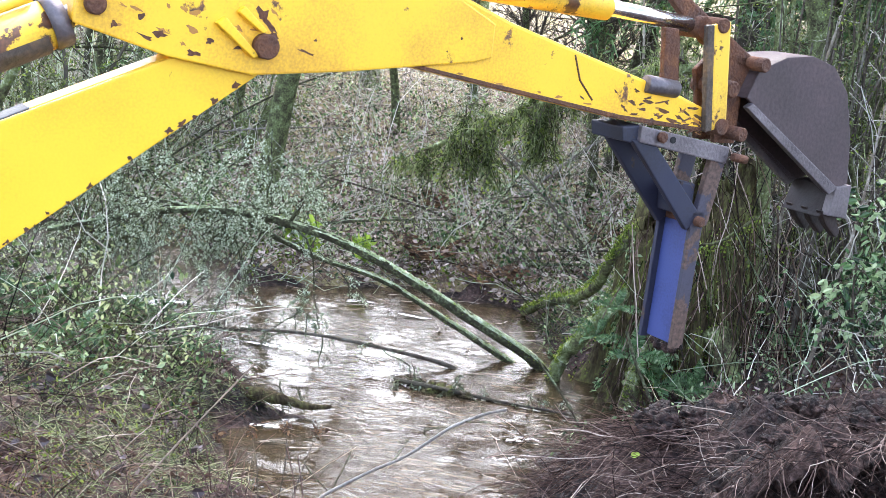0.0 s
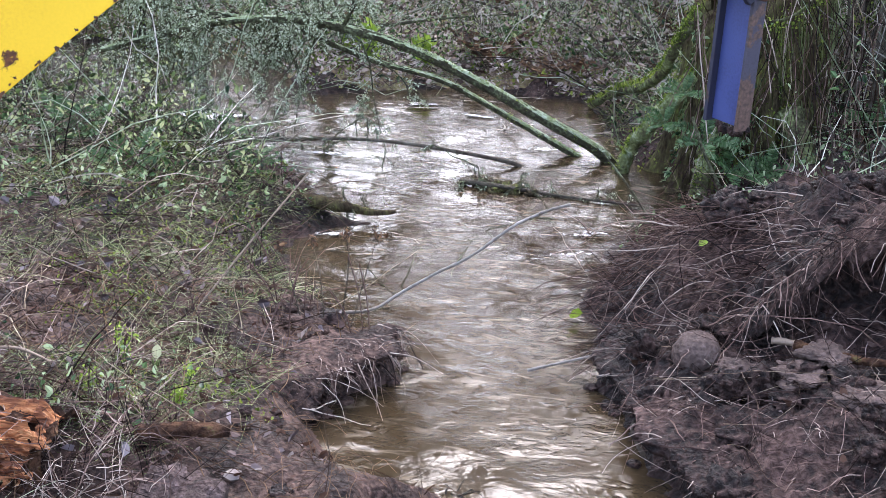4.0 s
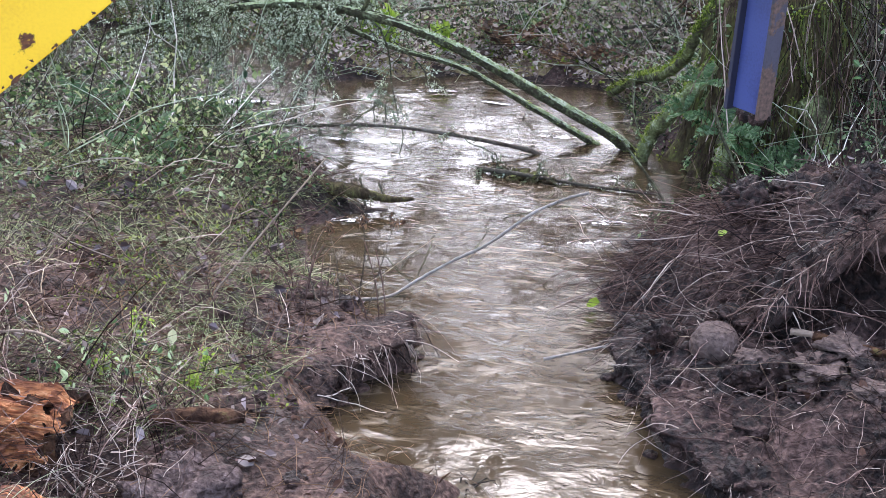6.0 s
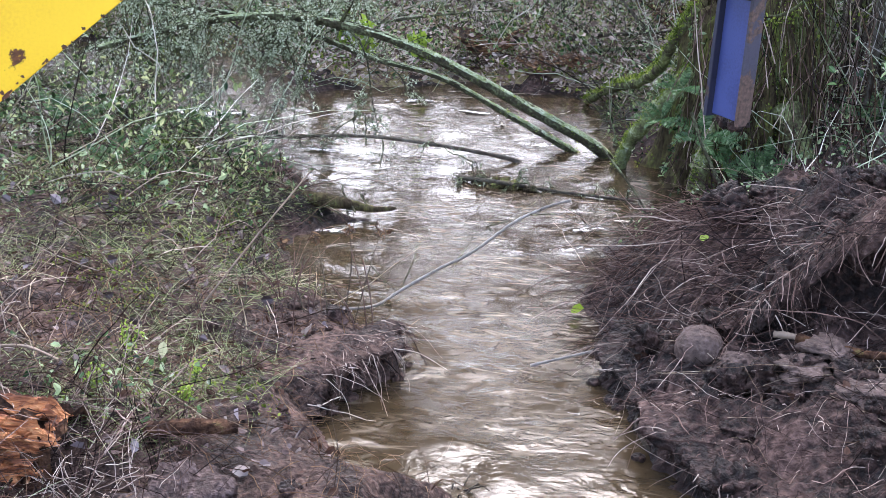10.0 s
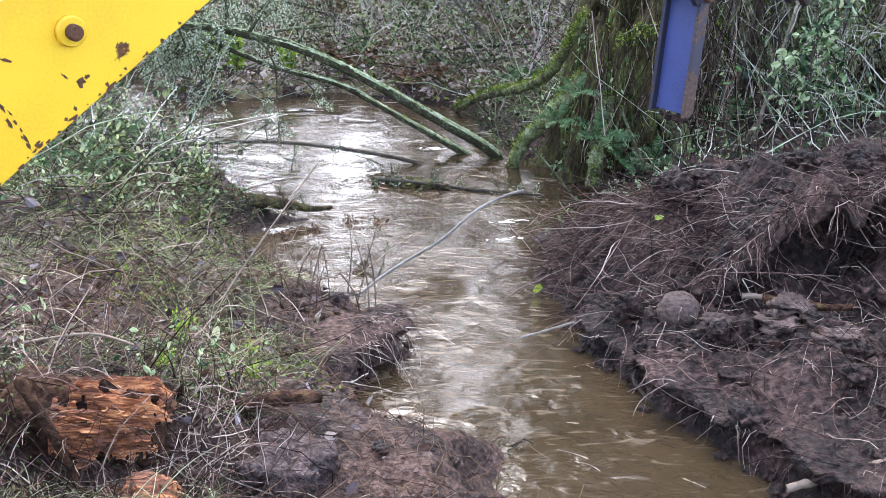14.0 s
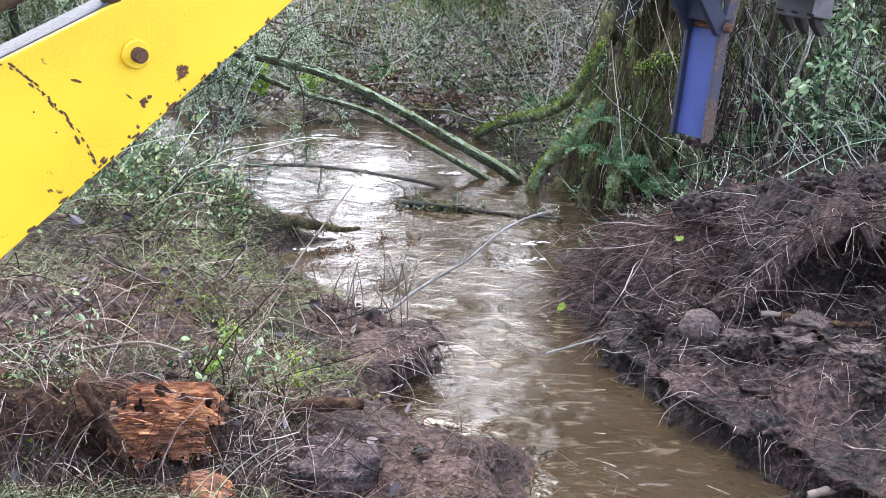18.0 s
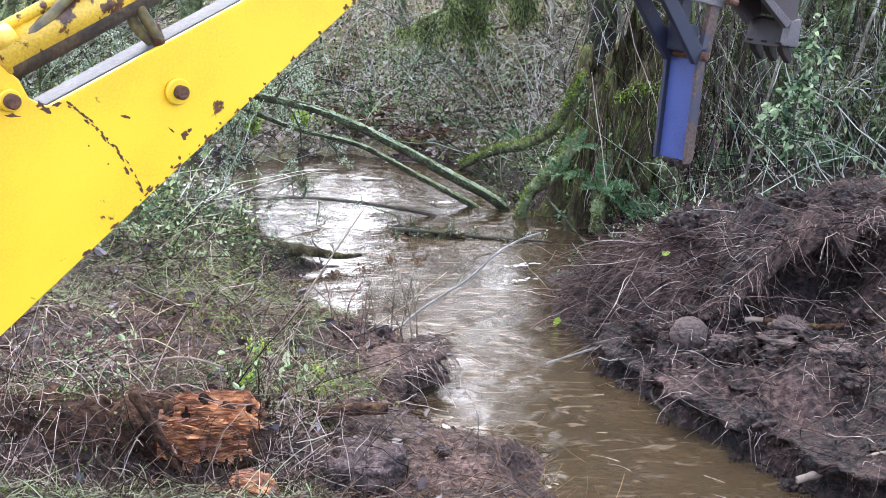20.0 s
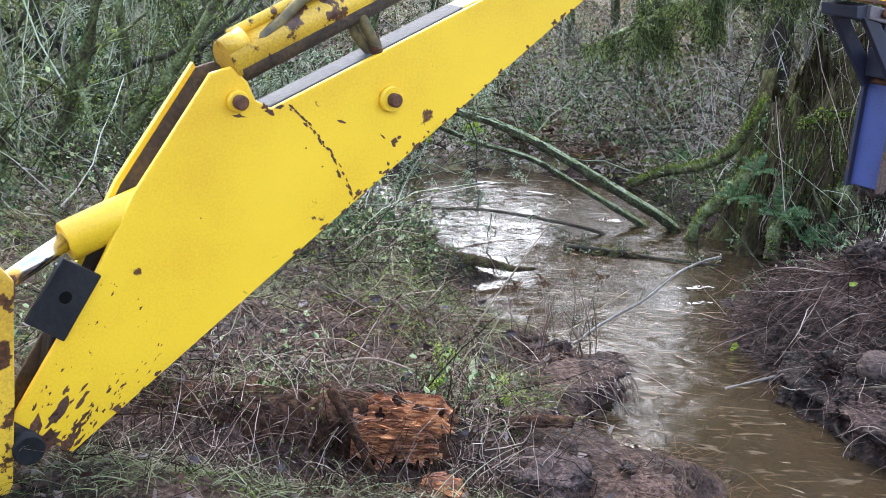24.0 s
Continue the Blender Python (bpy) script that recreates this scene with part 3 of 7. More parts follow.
def ground_z(x, y):
    x, y = np.asarray(x, float), np.asarray(y, float)
    d = bank_distance(x, y)
    soft = 0.06 + 0.15 * ramp(-x, 0.0, 0.3) + 0.30 * ramp(y, 4.6, 4.95) * ramp(x, -0.1, 0.2)
    lip = np.where(d > 0, 0.11 * ramp(d / soft, 0, 1) + 0.10 * ramp(d, 0.05, 0.35), np.maximum(-0.3, d * 0.9) - 0.01)
    right = ramp(x, 0.0, 0.35) * ramp(-y, -6.3, -5.2) * ramp(y, 0.6, 2.4)
    left = ramp(-x, 0.3, 1.3) * ramp(-y, -8.5, -6.5)
    far = ramp(y, 8.0, 9.6)
    land = d > 0
    z = lip
    ledge = ramp(lip_y(x) - y, -0.03, 0.05) * ramp(x, 0.70, 0.92) * ramp(-x, -1.85, -1.45)
    z = z + right * (0.40 * ramp(d, 0.16, 0.85) + 0.20 * ramp(d, 0.6, 1.7)) * (1 - 0.68 * ledge) * land
    z = z + left * 0.10 * ramp(d, 0.25, 0.9)
    clod = 0.85 * np.exp(-((x + 0.70) ** 2 / 0.055 + (y - 4.47) ** 2 / 0.05)) * land
    z = z * (1 - clod) + clod * 0.15 * ramp(d, 0.0, 0.05)
    z = z - 0.20 * np.exp(-((x + 1.6) ** 2 / 0.7 + (y - 3.06) ** 2 / 0.03)) * ramp(d, 0.1, 0.3)
    z = z + (0.11 * np.clip(y - 10.0, 0, 40) - 0.11 * ramp(d, 0.05, 0.35)) * far * land
    z = z + 0.4 * ramp(-y, -2.4, -1.0) * ramp(d, 0.1, 1.2)
    z = z + ramp(x, 1.0, 2.5) * ramp(y, 5.6, 6.6) * 0.25 * land
    z = z + 0.04 * np.clip(np.abs(x) - 4, 0, 40) * ramp(y, 2, 8)
    rough = np.where(d > 0.005, ramp(d, 0.005, 0.10), 0)
    near = ramp(-y, -10, -7)
    z = z + rough * (0.03 * wavy(x, y, 2.0, 0.3, 2) + 0.022 * near * wavy(x, y, 9.0, 2.0, 3))
    z = z + rough * ramp(-y, -7, -6) * 0.011 * np.abs(wavy(x, y, 24.0, 5.0, 2))
    heap = right * (1 - 0.5 * ramp(d, 0.9, 1.6)) * (1 - 0.35 * ledge)
    z = z + rough * heap * (0.07 * wavy(x, y, 4.5, 4.0, 2) + 0.045 * np.abs(wavy(x, y, 10.0, 1.0, 3)) + 0.03 * np.abs(wavy(x, y, 23.0, 6.0, 2)))
    return z


def axis(lo, hi, fine_lo, fine_hi, step, grow=1.18):
    mid = list(np.arange(fine_lo, fine_hi, step))
    up, s = [fine_hi], step
    while up[-1] < hi:
        s *= grow
        up.append(up[-1] + s)
    dn, s = [fine_lo], step
    while dn[-1] > lo:
        s *= grow
        dn.append(dn[-1] - s)
    return np.array(dn[:0:-1] + mid + up)


gx, gy = axis(-150, 150, -2.6, 2.2, 0.016), axis(-60, 260, 2.6, 6.6, 0.016, 1.10)
GX, GY = np.meshgrid(gx, gy)
GZ = ground_z(GX.ravel(), GY.ravel())
nx, ny = len(gx), len(gy)
gi = np.arange(nx * ny).reshape(ny, nx)
gq = np.stack([gi[:-1, :-1], gi[:-1, 1:], gi[1:, 1:], gi[1:, :-1]], -1).reshape(-1, 4)
ground = new("ground", mesh_of("ground", np.stack([GX.ravel(), GY.ravel(), GZ], -1), gq, MUD, True))
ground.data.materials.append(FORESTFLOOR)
ground.data.materials.append(SOIL)
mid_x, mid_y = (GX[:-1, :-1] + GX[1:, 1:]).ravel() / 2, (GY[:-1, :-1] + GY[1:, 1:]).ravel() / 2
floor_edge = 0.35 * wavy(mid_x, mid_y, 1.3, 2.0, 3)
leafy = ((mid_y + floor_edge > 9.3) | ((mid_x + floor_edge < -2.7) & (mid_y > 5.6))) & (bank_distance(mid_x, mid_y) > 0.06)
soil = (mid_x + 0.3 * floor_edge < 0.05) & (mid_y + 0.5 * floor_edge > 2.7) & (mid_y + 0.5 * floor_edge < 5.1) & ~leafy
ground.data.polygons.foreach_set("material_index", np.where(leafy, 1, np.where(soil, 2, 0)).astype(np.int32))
tagged(ground, "dark wet churned mud banks along a small stream", "ground", kind="structure")

wx, wy = np.meshgrid(np.linspace(-9.5, 5.5, 300), np.linspace(0.0, 10.0, 260))
wz = 0.004 * wavy(wx, wy, 5.0, 1.0, 2)
wi = np.arange(wx.size).reshape(wx.shape)
wq = np.stack([wi[:-1, :-1], wi[:-1, 1:], wi[1:, 1:], wi[1:, :-1]], -1).reshape(-1, 4)
water = new("water", mesh_of("water", np.stack([wx.ravel(), wy.ravel(), wz.ravel()], -1), wq, WATER, True))
tagged(water, "muddy brown rippling stream water reflecting bright sky", "water", kind="structure")

# ---------------------------------------------------------------- the digging machine's arm
# Local x runs along the arm, y across it (away from the near side), z up.
ARM = Matrix.Translation((-1.549, 3.469, 0)) @ pose(0, 0, 0, 0, 0, 35.2)
digger = thing("backhoe_arm", ARM, "worn yellow backhoe arm with steel bucket and blue thumb", "excavator arm")

# boom
BOOM = [(-1.32, 0.52), (-1.13, 0.37), (-0.14, 1.10), (0.23, 1.37), (1.00, 1.93), (1.06, 2.02), (1.0, 2.1), (0.85, 2.03), (0.22, 1.755), (-0.46, 1.46),
        (-0.52, 1.49), (-0.55, 1.55), (-0.61, 1.60), (-0.68, 1.58), (-0.93, 1.21), (-1.06, 0.95)]
boom = part("boom", prism(BOOM, 0.0, 0.018), YELLOW, digger, "bright yellow boom side with rust chips")
# Dark rusty tone here includes the shade inside the boom.
part("boom_far_side", prism(BOOM, 0.115, 0.13), GRIMESHADE, digger, "rusty far side of the boom, darkened for the shade inside")
part("boom_far_edge", prism([(-0.68, 1.582), (-0.93, 1.212), (-1.06, 0.952), (-1.075, 0.965), (-0.945, 1.225), (-0.69, 1.598)], 0.110, 0.132, 0.002), YELLOW, digger)
part("boom_top_plate", prism([(-0.46, 1.464), (0.22, 1.759), (0.30, 1.795), (0.30, 1.777), (0.22, 1.741), (-0.46, 1.446)], 0.018, 0.115, 0.003), GREYPAINT, digger, "scuffed grey top plate")
part("boom_top_plate", prism([(0.302, 1.794), (0.86, 2.036), (0.86, 2.018), (0.302, 1.776)], 0.018, 0.115, 0.003), YELLOW, digger)
part("boom_bottom_plate", prism([(-1.1, 0.40), (-0.14, 1.115), (0.23, 1.385), (1.0, 1.945), (1.0, 1.965), (0.23, 1.405), (-0.14, 1.135), (-1.1, 0.42)], 0.018, 0.115, 0.003), YELLOW, digger)
for u, z in ((-0.59, 1.49), (0.0, 1.478)):
    boss = part("pin_boss", rod((u, -0.022, z), (u, 0.004, z), 0.046 if u == 0 else 0.036, 28), YELLOW, digger)
    part("pin", rod((u, -0.05, z), (u, 0.0, z), 0.024, 24), RUST, boss, "rusty steel pin end")
# Black strip put in for the shade of the gap between the sides.
part("gap_shade_strip", prism([(-0.62, 1.50), (-0.60, 1.49), (-1.0, 0.86), (-1.03, 0.88)], 0.018, 0.115, 0.002), BLACKSTEELSHADE, digger, "black strip standing for the shade between the boom sides")
part("hose_stub", rod((-0.05, 0.02, 1.63), (-0.07, 0.03, 1.70), 0.022, 12), RUST, digger)


def rust_patch(u, z, r, host, v=0.0, long=1.0, turn=0.0, material=None):
    """A flake where the paint is gone."""
    pts = []
    for k in range(11):
        a = k * 2 * math.pi / 11
        q = r * rng.uniform(0.25, 0.85)
        x, y = q * math.cos(a) * long, q * math.sin(a)
        pts.append((u + x * math.cos(turn) - y * math.sin(turn), z + x * math.sin(turn) + y * math.cos(turn)))
    part("rust_patch", prism(pts, v - 0.0012, v + 0.003, 0), material or RUST, host)


CRACK = [(-0.404, 1.475), (-0.339, 1.425), (-0.29, 1.376), (-0.237, 1.307), (-0.19, 1.241), (-0.135, 1.145)]
for (u0, z0), (u1, z1) in zip(CRACK, CRACK[1:]):
    for f in (0.0, 0.16, 0.32, 0.48, 0.64, 0.82):
        rust_patch(u0 + (u1 - u0) * (f + rng.uniform(0, 0.2)) + rng.normal(0, 0.005), z0 + (z1 - z0) * (f + rng.uniform(0, 0.2)), rng.uniform(0.004, 0.010), boom, 0, rng.uniform(1.5, 4.0), math.atan2(z1 - z0, u1 - u0))
rust_patch(-0.19, 1.405, 0.006, boom, 0, 7.0, -0.28)
rust_patch(-0.02, 1.345, 0.006, boom, 0, 4.0, -0.7)
for u, z, r in ((0.03, 1.322, 0.026), (0.05, 1.338, 0.014), (0.01, 1.245, 0.012), (0.116, 1.310, 0.011), (0.175, 1.352, 0.010), (0.248, 1.394, 0.013), (0.42, 1.512, 0.010), (-0.11, 1.152, 0.014), (-0.326, 1.32, 0.005),
                (-0.258, 1.253, 0.006), (-0.488, 1.468, 0.018), (-0.703, 1.11, 0.005), (0.30, 1.43, 0.012), (0.36, 1.48, 0.009), (0.60, 1.655, 0.016), (0.72, 1.745, 0.02), (0.86, 1.845, 0.02), (0.93, 1.9, 0.022), (-0.02, 1.215, 0.01)):
    rust_patch(u, z, r, boom)
for u, z, r in ((-1.15, 0.59, 0.024), (-1.19, 0.50, 0.035), (-1.12, 0.46, 0.026), (-1.096, 0.55, 0.026), (-0.999, 0.89, 0.010), (-0.905, 0.83, 0.010), (-1.07, 0.95, 0.014), (-1.213, 0.44, 0.03), (-1.05, 0.80, 0.007),
                (-0.96, 0.575, 0.012), (-1.25, 0.55, 0.014), (-1.16, 0.66, 0.01), (-1.08, 0.48, 0.012)):
    rust_patch(u, z, r * 0.6, boom, 0, rng.uniform(1.6, 3.6), 0.9 + rng.normal(0, 0.25))
    for k in range(3):
        rust_patch(u + rng.normal(0, 0.03), z + rng.normal(0, 0.035), r * rng.uniform(0.12, 0.3), boom, 0, rng.uniform(1.5, 4.0), 0.9 + rng.normal(0, 0.3))

for k in range(46):
    f = rng.random() ** 1.6
    u, z = -1.16 + 0.34 * f + rng.normal(0, 0.03), 0.42 + 0.26 * f + rng.normal(0, 0.03)
    rust_patch(u, z, rng.uniform(0.003, 0.009) * (1.3 - f), boom, 0, rng.uniform(1.5, 5.0), 0.85 + rng.normal(0, 0.2))
for u, z, r, l, a in ((-1.20, 0.43, 0.045, 1.6, 0.6), (-1.15, 0.40, 0.035, 2.0, 0.7), (-1.24, 0.49, 0.035, 1.5, 1.1), (-1.17, 0.53, 0.028, 2.2, 1.0), (-0.47, 1.452, 0.016, 2.5, -0.5), (-0.43, 1.462, 0.012, 2.0, 0.3), (-0.575, 1.44, 0.012, 3.0, -0.2)):
    rust_patch(u, z, r, boom, 0, l, a)

LOWER = [(-1.13, 0.37), (-0.14, 1.10), (0.23, 1.37), (1.00, 1.93)]
for (u0, z0), (u1, z1), many in zip(LOWER, LOWER[1:], (7, 10, 7)):
    for k in range(many):
        f = rng.random()
        rust_patch(u0 + (u1 - u0) * f - 0.004 * rng.random(), z0 + (z1 - z0) * f + 0.003 + 0.012 * rng.random(), 0.004 + 0.011 * rng.random() ** 2, boom, 0, rng.uniform(1.0, 3.0), 0.63)

# crowd cylinder above the boom
cyl = part("crowd_cylinder", rod((-0.6, 0.065, 1.60), (0.36, 0.065, 2.04), 0.075, 28), OLDYELLOW, digger)
part("oil_grime", rod((-0.58, 0.063, 1.596), (0.34, 0.063, 2.018), 0.071, 28), GRIMESHADE, cyl, "dark oily grime under the cylinder")
part("cylinder_cap", rod((0.35, 0.065, 2.035), (0.40, 0.065, 2.058), 0.082, 28), GREYSTEEL, cyl)
part("piston_rod", rod((0.40, 0.065, 2.055), (0.47, 0.065, 2.10), 0.035), CHROME, cyl)
part("oil_pipe", rod((-0.6, 0.05, 1.69), (0.3, 0.05, 2.12), 0.02, 12), OLDYELLOW, cyl)
part("pipe_clamp", rod((-0.62, 0.04, 1.645), (-0.55, 0.04, 1.69), 0.04, 10), OLDYELLOW, cyl)


def hose(points, r, material, parent, label=""):
    """A bent hose through points."""
    pts = np.array(points, float)
    t = np.linspace(0, len(pts) - 1, 6 * len(pts))
    i = np.minimum(t.astype(int), len(pts) - 2)
    f = (t - i)[:, None]
    p0, p1, p2, p3 = pts[np.maximum(i - 1, 0)], pts[i], pts[i + 1], pts[np.minimum(i + 2, len(pts) - 1)]
    c = 0.5 * ((2 * p1) + (p2 - p0) * f + (2 * p0 - 5 * p1 + 4 * p2 - p3) * f ** 2 + (3 * p1 - p0 - 3 * p2 + p3) * f ** 3)
    V, q = tubes(c[None], np.full((1, len(c)), r), 10)
    return part("hose", mesh_of("hose", V, q, material, True), material, parent, label)


hose([(-0.52, 0.02, 1.67), (-0.43, 0.02, 1.74), (-0.34, 0.02, 1.82), (-0.25, 0.02, 1.835), (-0.16, 0.02, 1.80), (-0.10, 0.02, 1.72), (-0.05, 0.02, 1.65)], 0.019, RUBBER, digger, "dirty yellowed rubber hose")
hose([(-0.45, 0.07, 1.74), (-0.34, 0.07, 1.84), (-0.22, 0.07, 1.85), (-0.15, 0.07, 1.79), (-0.12, 0.06, 1.70), (-0.065, 0.05, 1.64)], 0.019, RUBBER, digger, "black rubber hose")

# lift cylinder, clamp plate and swing post at the boom's foot
lift = part("lift_cylinder", rod((-0.2, 0.065, 1.405), (-1.125, 0.065, 1.055), 0.065, 28), YELLOW, digger)
part("piston_rod", rod((-1.12, 0.065, 1.06), (-1.33, 0.065, 0.935), 0.03, 20), CHROME, lift)
part("rod_eye", rod((-1.35, 0.02, 0.93), (-1.35, 0.20, 0.93), 0.06, 20), RUST, lift)
part("lock_plate", prism([(-1.16, 1.03), (-1.04, 0.96), (-1.16, 0.76), (-1.28, 0.84)], -0.02, 0.0, 0.004), BLACKSTEELSHADE, digger, "black steel plate with a round hole")
# Flat disc on the plate; its black is the hole's inner shade.
part("lock_hole", rod((-1.155, -0.022, 0.905), (-1.155, -0.017, 0.905), 0.02, 16, bevel=0), DARKHOLE, digger)
# Black block added where only shade lies behind the lock plate.
part("shade_block", prism([(-1.24, 0.42), (-1.14, 0.40), (-1.06, 0.78), (-1.08, 0.98), (-1.15, 0.98)], 0.03, 0.10, 0.006), BLACKSTEELSHADE, digger, "black block standing for the shade behind the lock plate")
post = part("swing_post", prism([(-1.50, 0.2), (-1.33, 0.2), (-1.315, 0.60), (-1.31, 0.98), (-1.36, 1.04), (-1.50, 1.0)], -0.03, 0.25, 0.01), OLDYELLOW, digger, "worn yellow swing post")
# Pin coloured black to sink into the shade at the boom's foot.
part("pivot_pin", rod((-1.28, -0.05, 0.43), (-1.28, 0.27, 0.43), 0.05, 20), BLACKSTEELSHADE, post)

# dipper
DIP = [(0.40, 2.06), (0.69, 1.98), (0.97, 1.94), (1.55, 1.995), (1.98, 1.93), (2.49, 1.855), (2.94, 1.82), (3.02, 1.86), (2.92, 1.92), (2.68, 2.0), (2.61, 2.01), (1.95, 2.18), (1.6, 2.3),
       (1.0, 2.36), (0.55, 2.25), (0.41, 2.14)]
dipper = part("dipper", prism(DIP, -0.02, 0.15, 0.012), MIDYELLOW, digger, "yellow dipper with scuffed worn end")
part("side_plate", prism([(0.40, 2.055), (0.69, 1.975), (0.97, 1.935), (1.29, 1.965), (1.80, 2.03), (1.87, 2.05), (1.87, 2.17), (1.7, 2.25), (1.0, 2.34), (0.55, 2.23), (0.41, 2.13)], -0.034, -0.018, 0.006), MIDYELLOW, dipper)
knee = part("knee_pin", rod((1.0, -0.075, 2.03), (1.0, -0.02, 2.03), 0.04, 24), RUST, dipper, "rusty knee pin")
# Narrow brown strip, slightly proud of the dipper along its lower edge.
part("lower_strip", prism([(1.55, 1.997), (1.98, 1.932), (2.49, 1.857), (2.95, 1.822), (2.95, 1.838), (2.49, 1.874), (1.98, 1.948), (1.55, 2.010)], -0.026, 0.16, 0.003), RUST, dipper, "dark brown strip along the dipper's lower edge")
part("gusset", prism([(0.83, 2.09), (0.96, 1.99), (0.98, 2.0), (0.86, 2.11)], -0.06, -0.03, 0.004), YELLOW, dipper)
part("gusset", prism([(0.90, 2.13), (0.985, 2.07), (1.0, 2.08), (0.92, 2.15)], -0.06, -0.03, 0.004), YELLOW, dipper)
part("cylinder_pin", rod((0.46, -0.06, 2.115), (0.46, -0.02, 2.115), 0.032, 20), RUST, dipper)
for u, z, r in ((0.99, 2.13, 0.03), (1.03, 2.06, 0.022), (0.77, 1.99, 0.018), (1.735, 2.11, 0.008), (1.68, 2.06, 0.007), (0.66, 2.04, 0.02), (0.60, 2.09, 0.018), (0.82, 2.03, 0.014), (1.18, 2.06, 0.01), (0.52, 2.06, 0.02)):
    rust_patch(u, z, r, dipper, -0.034, rng.uniform(0.8, 2.0), rng.uniform(-0.6, 0.3))
for u, z, r in ((2.68, 1.88, 0.022), (2.77, 1.86, 0.026), (2.82, 1.90, 0.022), (2.62, 1.93, 0.022), (2.88, 1.855, 0.02), (2.51, 1.90, 0.016), (2.56, 1.97, 0.018), (2.46, 1.96, 0.012), (2.72, 1.93, 0.016), (2.3, 1.93, 0.008)):
    rust_patch(u, z, r * 0.55, dipper, -0.02, rng.uniform(2.0, 5.0), rng.uniform(-0.7, 0.0))
for u, z, r, l in ((1.02, 2.09, 0.018, 3.0), (0.93, 2.02, 0.015, 3.5), (1.15, 2.02, 0.008, 6.0), (2.70, 1.90, 0.012, 5.0), (2.80, 1.875, 0.012, 4.0), (2.60, 1.90, 0.010, 4.0), (2.9, 1.88, 0.014, 3.0), (0.62, 2.03, 0.010, 5.0)):
    rust_patch(u, z, r, dipper, -0.034 if u < 2 else -0.02, l, rng.uniform(-0.7, 0.2))
for k in range(34):
    u = 2.42 + 0.5 * rng.random() ** 0.7
    rust_patch(u, 1.862 - 0.12 * (u - 2.49) + 0.10 * rng.random() ** 1.3, rng.uniform(0.004, 0.011), dipper, -0.0205, rng.uniform(2.0, 6.0), -0.13 + rng.normal(0, 0.5), STAIN if k % 3 == 0 else RUST)
for k in range(16):
    rust_patch(rng.uniform(0.45, 1.1), rng.uniform(1.99, 2.2), rng.uniform(0.006, 0.018), dipper, -0.0335, rng.uniform(1.5, 4.0), rng.uniform(-0.9, 0.2), STAIN)
for u in (1.6, 1.75, 1.95, 2.1, 2.2, 2.35):
    rust_patch(u + rng.normal(0, 0.03), 2.0 - 0.13 * (u - 1.55) + 0.012, rng.uniform(0.004, 0.009), dipper, -0.0205, 4.0, -0.13, STAIN)
part("weld_scar", prism([(2.24, 2.085), (2.246, 2.087), (2.283, 1.995), (2.352, 1.925), (2.348, 1.92), (2.277, 1.992)], -0.024, -0.015, 0.002), RUST, dipper)
part("dipper_end_tube", rod((2.60, -0.02, 2.0), (2.76, -0.02, 1.985), 0.035, 20), GREYSTEEL, dipper)

# bucket cylinder and links
bcyl = part("bucket_cylinder", rod((1.5, 0.065, 2.31), (2.43, 0.065, 2.27), 0.05, 28), OLDYELLOW, digger)
part("piston_rod", rod((2.43, 0.065, 2.27), (2.86, 0.065, 2.24), 0.032, 24), CHROME, bcyl)
part("rod_eye", rod((2.9, 0.02, 2.235), (2.9, 0.20, 2.235), 0.045, 20), RUST, bcyl)
part("guide_link", prism([(2.88, 2.25), (2.97, 2.27), (3.03, 1.86), (2.95, 1.83)], -0.05, -0.025, 0.01), OLDYELLOW, digger, "worn rusty yellow guide link")
part("guide_link", prism([(2.88, 2.25), (2.97, 2.27), (3.03, 1.86), (2.95, 1.83)], 0.245, 0.27, 0.01), RUST, digger)
part("guide_link_edge", prism([(2.85, 2.245), (2.885, 2.25), (2.955, 1.832), (2.92, 1.825)], -0.05, -0.022, 0.006), GRIMESHADE, digger, "soiled edge of the guide link")
part("brace_link", prism([(2.68, 2.22), (2.75, 2.22), (2.79, 1.97), (2.71, 1.98)], 0.0, 0.03, 0.008), RUST, digger)
part("push_link", prism([(2.70, 2.36), (2.77, 2.38), (3.24, 2.13), (3.20, 2.07), (2.95, 2.17)], 0.06, 0.10, 0.01), RUST, digger)
part("link_pin", rod((3.22, -0.03, 2.11), (3.22, 0.25, 2.11), 0.03, 16), RUST, digger)
part("link_pin", rod((2.93, -0.06, 2.25), (2.93, 0.28, 2.25), 0.03, 16), RUST, digger)
part("tip_pin", rod((3.0, -0.06, 1.85), (3.0, 0.28, 1.85), 0.035, 16), RUST, digger)

# bucket
BK = [(3.17, 1.97), (3.22, 2.09), (3.37, 2.15), (3.52, 2.165), (3.66, 2.13), (3.77, 2.02), (3.84, 1.82), (3.87, 1.62), (3.76, 1.58)]
W0, W1 = 0.0, 0.25
bucket = part("bucket", prism(BK, W0, W0 + 0.02, 0.005), BUCKETSTEEL, digger, "grey-brown steel digging bucket")
part("bucket_side", prism(BK, W1 - 0.02, W1, 0.005), BUCKETSTEEL, bucket)
shell = bmesh.new()
outer = BK[:8]
for d in (0.0, 0.018):
    ring = []
    for k, (u, z) in enumerate(outer):
        c = Vector((3.5 - u, 1.87 - z)).normalized() * d
        ring.append([shell.verts.new((u + c.x, v, z + c.y)) for v in (W0 + 0.004, W1 - 0.004)])
    for a, b in zip(ring, ring[1:]):
        shell.faces.new((a[0], a[1], b[1], b[0]))
for fa in shell.faces:
    fa.smooth = True
part("bucket_shell", shell, BUCKETSTEEL, bucket)
